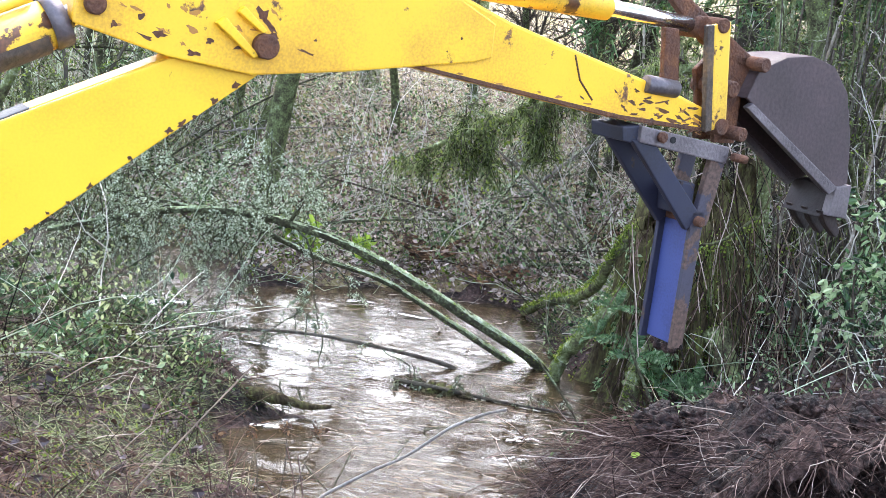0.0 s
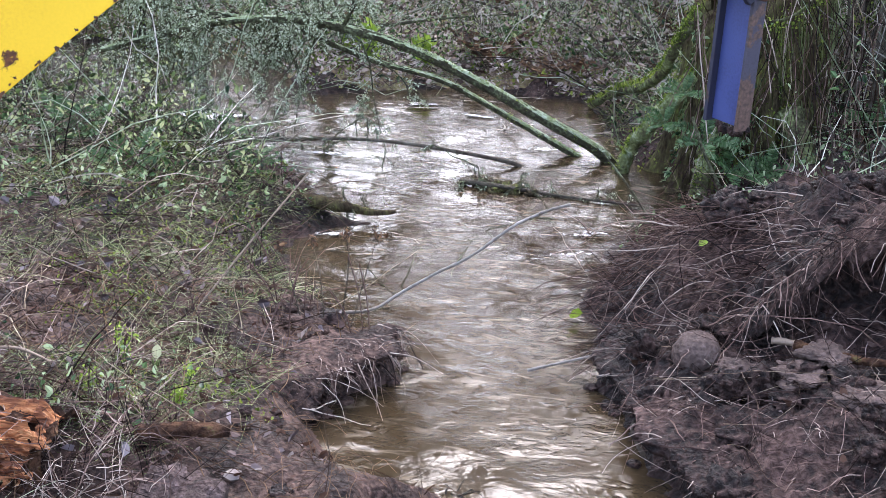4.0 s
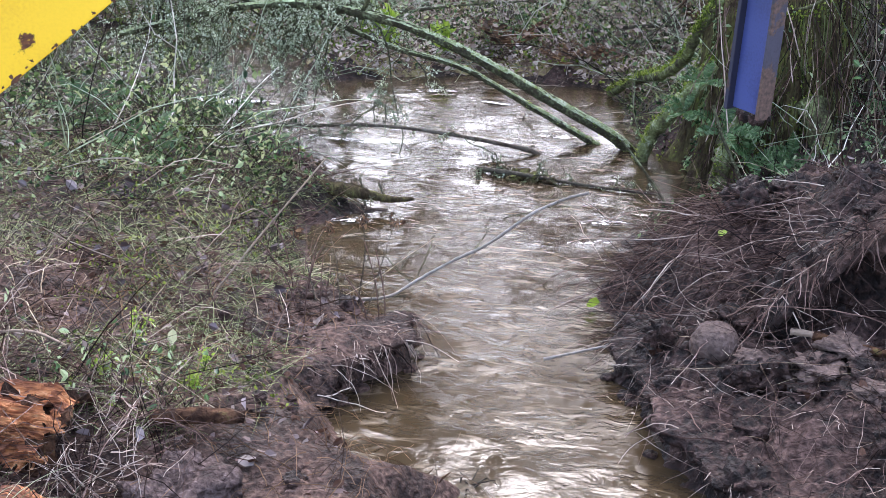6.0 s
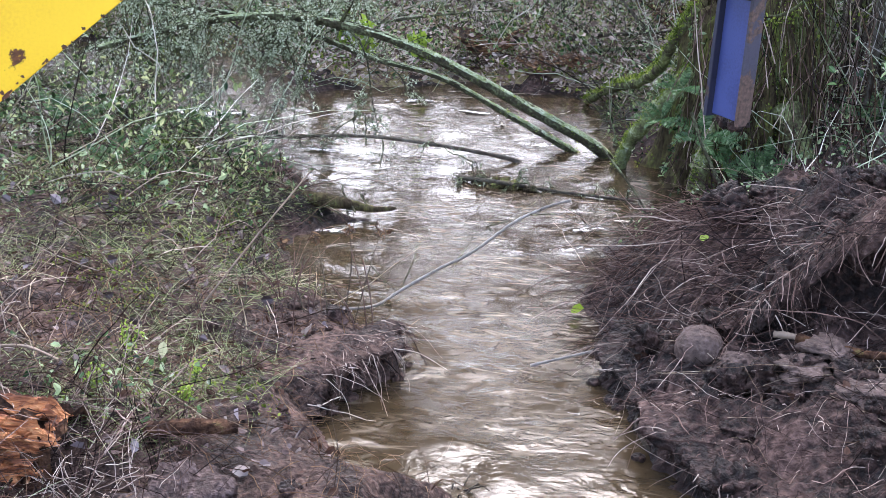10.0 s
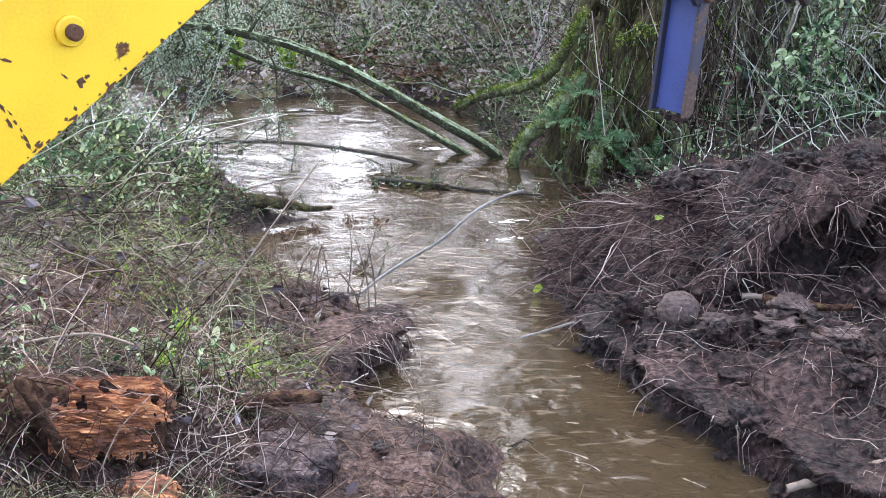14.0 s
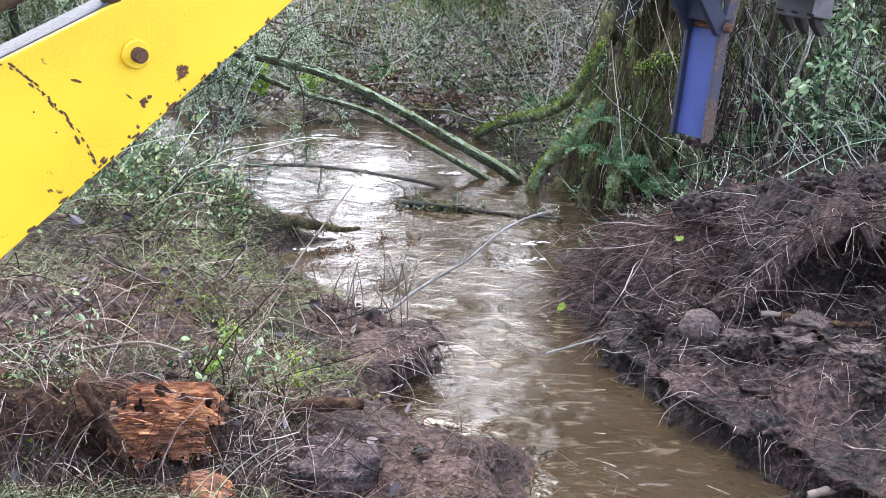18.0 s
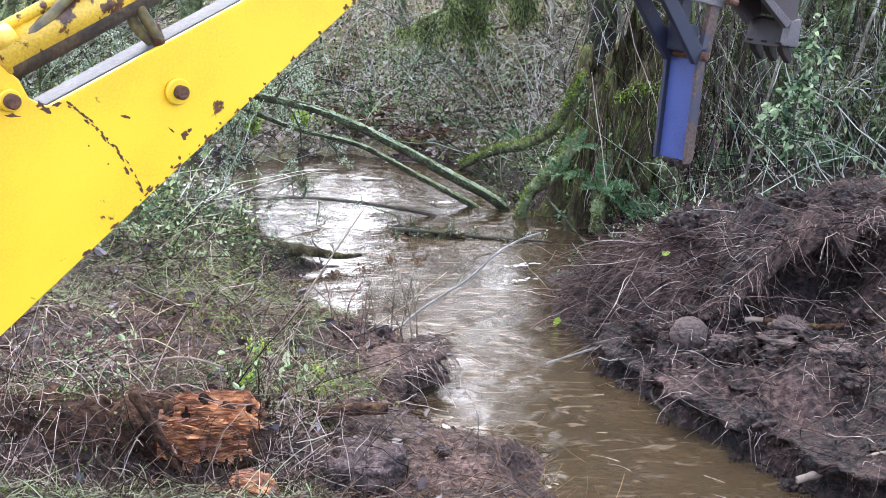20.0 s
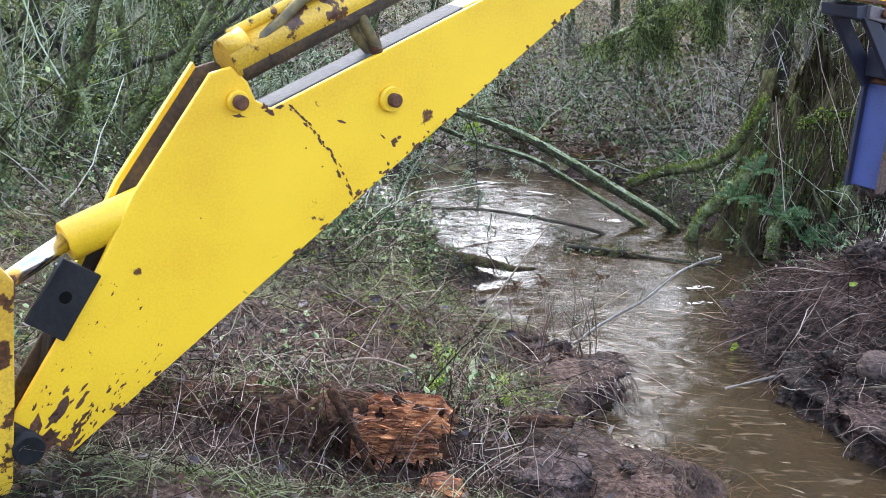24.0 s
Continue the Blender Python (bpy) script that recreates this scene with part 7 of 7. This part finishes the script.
stuff("root_hairs", tubes(pa, np.linspace(1, 0.4, 9)[None] * (0.0009 + 0.003 * rng.random((n, 1)) ** 3), 4), CANE, "roots arching down from the overhanging lip", "roots")
n = 30
P = np.stack([rng.uniform(1.35, 2.0, n), rng.uniform(3.9, 4.5, n), np.zeros(n)], -1)
P[:, 2] = ground_z(P[:, 0], P[:, 1]) + 0.02
pa = wander(P, unit(np.stack([rng.normal(-0.6, 0.4, n), rng.normal(-0.5, 0.3, n), rng.normal(0.1, 0.3, n)], -1)), rng.uniform(0.25, 0.6, n), 10, 0.2, 0.6)
stuff("roots", tubes(pa, np.linspace(1, 0.35, 10)[None] * rng.uniform(0.0015, 0.004, (n, 1)), 5), CANE, "torn crooked roots sticking out of the bank", "roots")


# ---------------------------------------------------------------- undercut edges of the banks
def cut_bank(corners, height, material, label, seed, hang):
    """A ragged undercut face of wet earth along the water, with roots hanging over it."""
    c = np.array(corners, float)
    way = np.concatenate([[0], np.cumsum(np.hypot(*np.diff(c, axis=0).T))])
    s = np.arange(0, way[-1], 0.009)
    bx, by = np.interp(s, way, c[:, 0]), np.interp(s, way, c[:, 1])
    tx, ty = np.gradient(bx), np.gradient(by)
    k = np.ones(21) / 21
    tx, ty = np.convolve(np.pad(tx, 10, "edge"), k, "valid"), np.convolve(np.pad(ty, 10, "edge"), k, "valid")
    n = np.hypot(tx, ty)
    lx, ly = -ty / n, tx / n
    off = np.linspace(-0.2, 0.2, 81)
    D = bank_distance(bx[:, None] + lx[:, None] * off, by[:, None] + ly[:, None] * off)
    shore = off[np.argmax(D > 0, axis=1)]
    shore = np.convolve(np.pad(shore, 4, "edge"), np.ones(9) / 9, "valid")
    u = np.linspace(0, 1, 26)
    pd = np.interp(u, [0, 0.25, 0.42, 0.55, 0.68, 0.85, 1], [0.24, 0.09, -0.02, -0.01, 0.10, 0.09, -0.03])
    pz = np.interp(u, [0, 0.25, 0.42, 0.55, 0.68, 0.85, 1], [0.90, 1.02, 0.93, 0.72, 0.50, 0.16, -0.25])
    S, U = np.meshgrid(s, u, indexing="ij")
    ends = np.minimum(ramp(S, 0.0, 0.12), ramp(way[-1] - S, 0.0, 0.12))
    face = ramp(U, 0.05, 0.3)
    d = shore[:, None] + pd[None] + face * (0.04 * wavy(S, U * 0.2, 2.4, seed + 6) + 0.045 * wavy(S, U * 0.35, 5.0, seed, 3) + 0.02 * np.abs(wavy(S, U * 0.4, 19.0, seed + 2, 2)) + 0.008 * wavy(S, U * 0.5, 50.0, seed + 4)) + 0.05 * (1 - ends)
    z = height * pz[None] * (0.85 + 0.30 * wavy(S, 0 * U, 3.0, seed + 1, 2)) * (0.25 + 0.75 * ends) + 0.014 * wavy(S, U * 0.5, 23.0, seed + 3, 2)
    x, y = bx[:, None] + lx[:, None] * d, by[:, None] + ly[:, None] * d
    z[:, 0] = ground_z(x[:, 0], y[:, 0]) - 0.02
    z[:, 1:8] = np.maximum(z[:, 1:8], ground_z(x[:, 1:8], y[:, 1:8]) + 0.004)
    i = np.arange(x.size).reshape(x.shape)
    q = np.stack([i[:-1, :-1], i[1:, :-1], i[1:, 1:], i[:-1, 1:]], -1).reshape(-1, 4)
    tagged(new("cut_bank", mesh_of("cut_bank", np.stack([x, y, z], -1).reshape(-1, 3), q, material, True)), label, "earth bank", kind="structure")
    at = rng.integers(4, len(s) - 4, hang)
    row = rng.integers(6, 12, hang)
    P = np.stack([x[at, row], y[at, row], z[at, row] + 0.004], -1)
    Dn = unit(np.stack([-lx[at] + rng.normal(0, 0.6, hang), -ly[at] + rng.normal(0, 0.6, hang), rng.normal(-0.5, 0.4, hang)], -1))
    pa = wander(P, Dn, 0.03 + 0.25 * rng.random(hang) ** 2, 8, 0.3, 1.2)
    stuff("root_hairs", tubes(pa, np.linspace(1, 0.4, 8)[None] * (0.0008 + 0.0026 * rng.random((hang, 1)) ** 3), 4), CANE, "torn roots hanging over the undercut bank", "roots")
    for j in range(int(way[-1] * 16)):
        a = rng.integers(4, len(s) - 4)
        o = shore[a] + rng.uniform(-0.05, 0.03)
        lump("clod", bx[a] + lx[a] * o, by[a] + ly[a] * o, rng.uniform(0.012, 0.036), material, "wet lump of mud fallen to the water's edge", rng.uniform(0.5, 0.8), z=0.002, seed=seed + j * 1.9, rough=1.2)


cut_bank([(0.36, 4.90), (0.42, 4.74), (0.42, 4.56), (0.50, 4.2), (0.70, 3.8), (0.90, 3.5), (0.94, 3.3), (1.4, 2.95)], 0.20, MUD, "dark wet undercut face of the dug bank", 3.0, 280)
cut_bank([(-0.47, 4.74), (-0.41, 4.70), (-0.42, 4.46), (-0.66, 4.22), (-0.61, 4.05)][::-1], 0.15, SOIL, "straight crumbling face of the mud clod", 9.0, 240)


# ---------------------------------------------------------------- stems and trees round the clearing
def hazel(x, y, stems, height, label):
    """A clump of upright brown stems from one foot."""
    z = on_ground(x, y)
    e = thing("hazel_clump", (x, y, z), label, "shrub", "clumps of upright stems")
    for k in range(stems):
        p = np.array([[rng.normal(0, 0.11), rng.normal(0, 0.10), -0.05]])
        st = wander(p, np.array([[p[0, 0] * 0.7 + rng.normal(0, 0.06), p[0, 1] * 0.5, 1.0]]), height * rng.uniform(0.6, 1.1), 10, 0.035)
        r = rng.uniform(0.005, 0.015)
        V, F = tubes(st, np.linspace(r, r * 0.5, 10)[None], 6)
        stem = part("stem", mesh_of("stem", V, F, BARK, True), BARK, e)
        b, rb = sprout(st, np.linspace(r, r * 0.5, 10)[None], 3, 0.5, 0.6, 0.2, 6, 0.18, 0.0, 0.4, 0.3)
        for j in range(3):
            V, F = tubes(b[j:j + 1], np.maximum(rb[j:j + 1], 0.002), 3)
            part("side_twig", mesh_of("side_twig", V, F, BARK, True), BARK, stem)


for x, y, c in ((2.02, 7.75, 13), (2.25, 8.0, 10), (1.75, 7.95, 8), (3.05, 7.9, 9), (3.5, 8.6, 9)):
    hazel(x, y, c, 2.6, "clump of thin upright brown stems behind the heap")


def forked_tree(x, y, height, r, label):
    """A crooked forked tree with dark limbs, moss on their upper sides."""
    z = on_ground(x, y)
    e = thing("forked_tree", (x, y, z), label, "tree", "forked mossy trees")
    st = wander(np.array([[0, 0, -0.08]]), np.array([[rng.normal(0, 0.12), 0, 1.0]]), height * 0.35, 7, 0.06)
    V, F = tubes(st, np.linspace(r, r * 0.85, 7)[None], 10)
    part("trunk", mesh_of("trunk", V, F, DARKBARK, True), DARKBARK, e)
    forks = np.stack([[math.sin(a), rng.normal(0, 0.3), 1.1] for a in (-0.75, -0.1, 0.8)])
    li = wander(np.repeat(st[:, -1], 3, 0), forks, height * rng.uniform(0.5, 0.75, 3), 10, 0.10)
    lr = np.linspace(r * 0.6, r * 0.22, 10)[None] * np.ones((3, 1))
    for k in range(3):
        V, F = tubes(li[k:k + 1], lr[k:k + 1], 8)
        part("limb", mesh_of("limb", V, F, DARKBARK, True), DARKBARK, e)
    b1, r1 = sprout(li, lr, 8, 0.8, 0.7, 0.05, 7, 0.16, 0.1, 0.45, 0.1)
    b2, r2 = sprout(b1, r1, 5, 0.35, 0.7, 0.15, 5, 0.2, 0.1, 0.55, 0.1)
    V, F = joined(tubes(b1, np.maximum(r1, 0.004), 5), tubes(b2, np.maximum(r2, 0.0025), 3))
    part("crown", mesh_of("crown", V, F, LICHENBARK, True), LICHENBARK, e)
    src = np.concatenate([st.reshape(-1, 3), li.reshape(-1, 3), li.reshape(-1, 3), b1.reshape(-1, 3)])
    n = 900
    P = src[rng.integers(0, len(src), n)]
    P = P + rng.normal(0, 0.03, (n, 3)) + np.array([0, 0, 0.02])
    V, F = leaves(P, unit(rng.normal(0, 1, (n, 3)) + np.array([0, 0, 0.3])), rng.uniform(0.012, 0.035, n), 0.6)
    tagged(part("moss", mesh_of("moss", V, F, MOSS), MOSS, e, "bright moss on the limbs"), kind="stuff")


for x, y, h, r in ((-3.9, 8.6, 2.6, 0.05), (-4.35, 8.9, 3.0, 0.045), (-4.8, 8.3, 2.4, 0.04), (-5.3, 9.6, 3.2, 0.06), (-3.4, 9.9, 2.6, 0.04), (-6.2, 10.2, 3.4, 0.06), (-4.6, 10.6, 3.2, 0.05)):
    forked_tree(x, y, h, r, "crooked forked tree with mossy dark limbs")


def bare_tree(height, label):
    """A tall leafless tree with a broad crown of limbs and twigs."""
    e = thing("bare_tree", (0, 0, 0), label, "tree", "bare trees round the clearing")
    tr = wander(np.array([[0, 0, -0.2]]), np.array([[0, 0, 1.0]]), height * 0.8, 12, 0.05)
    rt = np.linspace(0.15, 0.05, 12)[None]
    V, F = tubes(tr, rt, 10)
    part("trunk", mesh_of("trunk", V, F, MOSSBARK, True), MOSSBARK, e)
    li, lr = sprout(tr, rt, 26, 3.4, 0.55, 0.33, 10, 0.12, 0.0, 0.55, 0.45)
    b1, r1 = sprout(li, lr, 10, 1.5, 0.6, 0.15, 7, 0.16, 0.0, 0.5, 0.2)
    b2, r2 = sprout(b1, r1, 6, 0.7, 0.65, 0.15, 5, 0.2, 0.0, 0.6, 0.1)
    V, F = joined(tubes(li, np.maximum(lr, 0.016), 6), tubes(b1, np.maximum(r1, 0.012), 4), tubes(b2, np.maximum(r2, 0.009), 3))
    tagged(part("crown", mesh_of("crown", V, F, BARK, True), BARK, e, "crown of bare limbs and twigs"), kind="stuff")
    return e


bare = bare_tree(11.0, "tall bare tree with a mossy trunk up the slope")
for x, y, k in ((-3.6, 14.5, 0.95), (-8.8, 15.5, 1.0), (1.2, 19.0, 1.2), (-5.2, 18.5, 1.2), (-0.9, 23.0, 1.3), (8.6, 8.4, 1.0), (2.5, 9.4, 0.85), (-2.05, 10.7, 0.72), (-1.3, 14.2, 0.38), (0.3, 13.6, 0.36), (-2.9, 13.0, 0.36), (1.0, 15.0, 0.42), (-0.5, 16.0, 0.42), (0.9, 12.4, 0.33)):
    copy_thing(bare, Matrix.Translation((x, y, on_ground(x, y))) @ pose(0, 0, 0, 0, 0, rng.uniform(0, 360)) @ Matrix.Scale(k, 4))
bare.location = (-2.0, 17.0, on_ground(-2.0, 17.0))


def conifer(height, reach, label):
    """A tall evergreen with drooping boughs of fine needles."""
    e = thing("conifer", (0, 0, 0), label, "tree", "evergreens round the clearing")
    tr = wander(np.array([[0, 0, -0.2]]), np.array([[0, 0, 1.0]]), height, 10, 0.015)
    V, F = tubes(tr, np.linspace(0.15, 0.02, 10)[None], 10)
    part("trunk", mesh_of("trunk", V, F, DARKBARK, True), DARKBARK, e)
    n = 60
    hb = np.linspace(0.20, 0.97, n)
    i = np.minimum((hb * 9).astype(int), 8)
    p = tr[0, i] + (tr[0, i + 1] - tr[0, i]) * (hb * 9 - i)[:, None]
    a = np.arange(n) * 2.4 + rng.normal(0, 0.3, n)
    bo = wander(p, np.stack([np.cos(a), np.sin(a), 0.25 - 0.2 * hb], -1), reach * (1.08 - hb) + 0.25, 9, 0.06, 0.9)
    rb = np.linspace(0.022, 0.006, 9)[None] * np.ones((n, 1))
    s1, q1 = sprout(bo, rb, 9, 0.5, 0.55, 0.1, 6, 0.14, 0.9, 0.45, -0.1)
    V, F = joined(tubes(bo, rb, 5), tubes(s1, np.maximum(q1, 0.003), 3))
    part("bough_mass", mesh_of("bough_mass", V, F, BARK, True), BARK, e)
    src = np.concatenate([s1[:, 1:].reshape(-1, 3), bo[:, 3:].reshape(-1, 3)])
    k = 17000
    P = src[rng.integers(0, len(src), k)] + rng.normal(0, 0.03, (k, 3))
    V, F = ribbons(P, unit(rng.normal(0, 1, (k, 3)) - np.array([0, 0, 0.6])), rng.uniform(0.06, 0.16, k), rng.uniform(0.012, 0.03, k), 0.3, 2, 0.2)
    tagged(part("needles", mesh_of("needles", V, F, FERNGREEN), FERNGREEN, e, "drooping dark green needles"), kind="stuff")
    return e


tall = conifer(9.5, 1.9, "tall evergreen with drooping boughs behind the heap")
for x, y, k in ((3.0, 12.6, 1.1), (4.4, 11.2, 1.0), (3.7, 13.6, 1.05), (5.9, 12.6, 1.1), (6.6, 10.0, 0.95), (5.2, 15.2, 1.15), (7.8, 13.5, 1.1)):
    copy_thing(tall, Matrix.Translation((x, y, on_ground(x, y))) @ pose(0, 0, 0, 0, 0, rng.uniform(0, 360)) @ Matrix.Scale(k, 4))
tall.location = (2.05, 11.3, on_ground(2.05, 11.3))

# ---------------------------------------------------------------- foam on the water
def foam(n, x0, x1, y0, y1, size, heading, label):
    x, y = rng.uniform(x0, x1, n), rng.uniform(y0, y1, n)
    ok = bank_distance(x, y) < -0.03
    P = np.stack([x, y, np.full(n, 0.0145)], -1)[ok]
    n = len(P)
    a = heading + rng.normal(0, 0.25, n)
    pa = wander(P, np.stack([np.cos(a), np.sin(a), 0 * a], -1), rng.uniform(0.3, 1.0, n) * size, 9, 0.22)
    pa[..., 2] = 0.0145
    w = np.abs(rng.normal(0, 0.12, (n, 9))) * size * 0.14 + 0.0006
    side = unit(np.cross(np.gradient(pa, axis=1), np.array([0, 0, 1.0])))
    V = np.stack([pa - side * w[..., None], pa + side * w[..., None]], 2)
    idx = np.arange(n * 18).reshape(n, 9, 2)
    q = np.stack([idx[:, :-1, 0], idx[:, :-1, 1], idx[:, 1:, 1], idx[:, 1:, 0]], -1).reshape(-1, 4)
    return stuff("foam", (V.reshape(-1, 3), q), FOAM, label, "foam")


def froth(x, y, long, wide, turn):
    """A low patch of white water and painted sky glare, broken at its edges."""
    a, b = np.meshgrid(np.linspace(-1, 1, 70), np.linspace(-1, 1, 30))
    px = x + a * long * math.cos(turn) - b * wide * math.sin(turn)
    py = y + a * long * math.sin(turn) + b * wide * math.cos(turn)
    hgt = 0.012 + 0.004 * wavy(px, py, 9.0, 2.0, 2)
    keep = (wavy(a * 2.2, b * 1.1, 2.2, x, 3) - 0.8 * (a * a + b * b) ** 1.5 > 0.0)[:-1, :-1].ravel()
    idx = np.arange(a.size).reshape(a.shape)
    q = np.stack([idx[:-1, :-1], idx[:-1, 1:], idx[1:, 1:], idx[1:, :-1]], -1).reshape(-1, 4)[keep]
    ob = new("froth", mesh_of("froth", np.stack([px.ravel(), py.ravel(), hgt.ravel()], -1), q, FROTHGLARE, True))
    return tagged(ob, "white broken water and painted sky glare over a shallow riffle", "froth", "patches of white water")


for fx, fy, fl, fw, ft in ((-1.3, 7.35, 0.35, 0.04, -0.1), (-0.95, 8.65, 0.25, 0.04, 0.2), (-0.45, 8.45, 0.2, 0.035, -0.2), (0.02, 7.75, 0.13, 0.04, 0.3), (-0.98, 5.98, 0.12, 0.03, 0.3),
                           (-2.3, 8.0, 0.45, 0.12, 0.1), (0.25, 5.95, 0.12, 0.03, 0.3), (0.3, 6.25, 0.14, 0.03, 0.2)):
    froth(fx, fy, fl, fw, ft)
foam(26, -1.5, 0.3, 7.6, 9.0, 0.35, 0.3, "white foam where the stream breaks at the bend")
foam(16, -1.0, -0.6, 5.7, 6.3, 0.2, 0.4, "white foam against the drift log")

P = scatter(5200, -1.8, 1.8, 8.75, 10.2, lambda x, y, d: d > 0.0)
stuff("dry_grass", ribbons(P, flat_dirs(len(P), 0.7), rng.uniform(0.08, 0.32, len(P)), rng.uniform(0.002, 0.005, len(P)), rng.uniform(0.3, 1.0, len(P)), 5, 0.3), TWIG, "pale straw hanging over the far bank", "dry grass")
P = scatter(22000, -3.4, -0.85, 3.5, 6.3, lambda x, y, d: (d > 0.12) & ~hollow(x, y) & ~bald(x, y) & (wavy(x, y, 1.7, 6.0, 2) > -0.35))
stuff("grass", ribbons(P, flat_dirs(len(P), 0.6), rng.uniform(0.03, 0.14, len(P)), rng.uniform(0.0012, 0.003, len(P)), rng.uniform(0.2, 0.9, len(P)), 3, 0.3), SAGE, "short grey-green grass on the bank", "grass")
P = scatter(1500, -2.6, -1.05, 2.7, 3.12)
stuff("grass", ribbons(P, flat_dirs(len(P), 0.7), rng.uniform(0.10, 0.32, len(P)), rng.uniform(0.002, 0.0045, len(P)), rng.uniform(0.4, 1.1, len(P)), 6, 0.15), SAGE, "long pale green grass blades below the log", "grass")
P = scatter(15000, -4.5, 3.0, 8.75, 12.5, lambda x, y, d: d > 0.02)
stuff("leaf_litter", leaves(P + np.array([0, 0, 0.02]), flat_dirs(len(P), 0.35), rng.uniform(0.03, 0.065, len(P)), 0.6), SLOPELITTER, "pale leaf litter on the far bank", "leaf litter")
P = scatter(15000, -4.5, 3.0, 8.75, 12.5, lambda x, y, d: (d > 0.02) & (wavy(x, y, 1.6, 2.0, 2) > -0.1))
stuff("moss", leaves(P + np.array([0, 0, 0.03]), unit(rng.normal(0, 1, P.shape) + np.array([0, 0, 0.7])), rng.uniform(0.015, 0.04, len(P)), 0.6), MOSS, "yellow-green moss and low leaves on the far bank", "moss")
P = scatter(16000, -9.0, -2.9, 7.2, 12.0, lambda x, y, d: d > 0.05)
P[:, 2] += rng.random(len(P)) ** 1.3 * 1.9
stuff("undergrowth", leaves(P, unit(rng.normal(0, 1, P.shape)), rng.uniform(0.015, 0.045, len(P)), 0.5), SAGE, "pale leaves and lichen tufts in the left thicket", "undergrowth")
foam(14, 0.0, 0.95, 3.3, 4.5, 0.14, -0.6, "thin streaks of foam drawn out by the current")

# rough grass round the standing place
P = scatter(16000, -7.0, 5.0, -5.0, 2.5, lambda x, y, d: d > 0.1)
stuff("dry_grass", ribbons(P, flat_dirs(len(P), 0.6), rng.uniform(0.06, 0.26, len(P)), rng.uniform(0.002, 0.006, len(P)), rng.uniform(0.1, 0.6, len(P)), 4, 0.35), DRYGRASS, "trodden dead grass on the near bank", "dry grass")
P = scatter(12000, -7.0, 5.0, -5.0, 2.5, lambda x, y, d: (d > 0.1) & (wavy(x, y, 1.2, 3.0, 2) > 0))
stuff("grass", ribbons(P, flat_dirs(len(P), 0.8), rng.uniform(0.04, 0.18, len(P)), rng.uniform(0.002, 0.005, len(P)), rng.uniform(0.2, 0.8, len(P)), 4, 0.25), GREENGRASS, "green grass patches on the near bank", "grass")
P = scatter(4000, -7.0, 5.0, -5.0, 2.5, lambda x, y, d: d > 0.1)
stuff("leaf_litter", leaves(P + np.array([0, 0, 0.012]), flat_dirs(len(P), 0.3), rng.uniform(0.02, 0.06, len(P)), 0.6), LITTER, "scattered dead leaves on the near bank", "leaf litter")
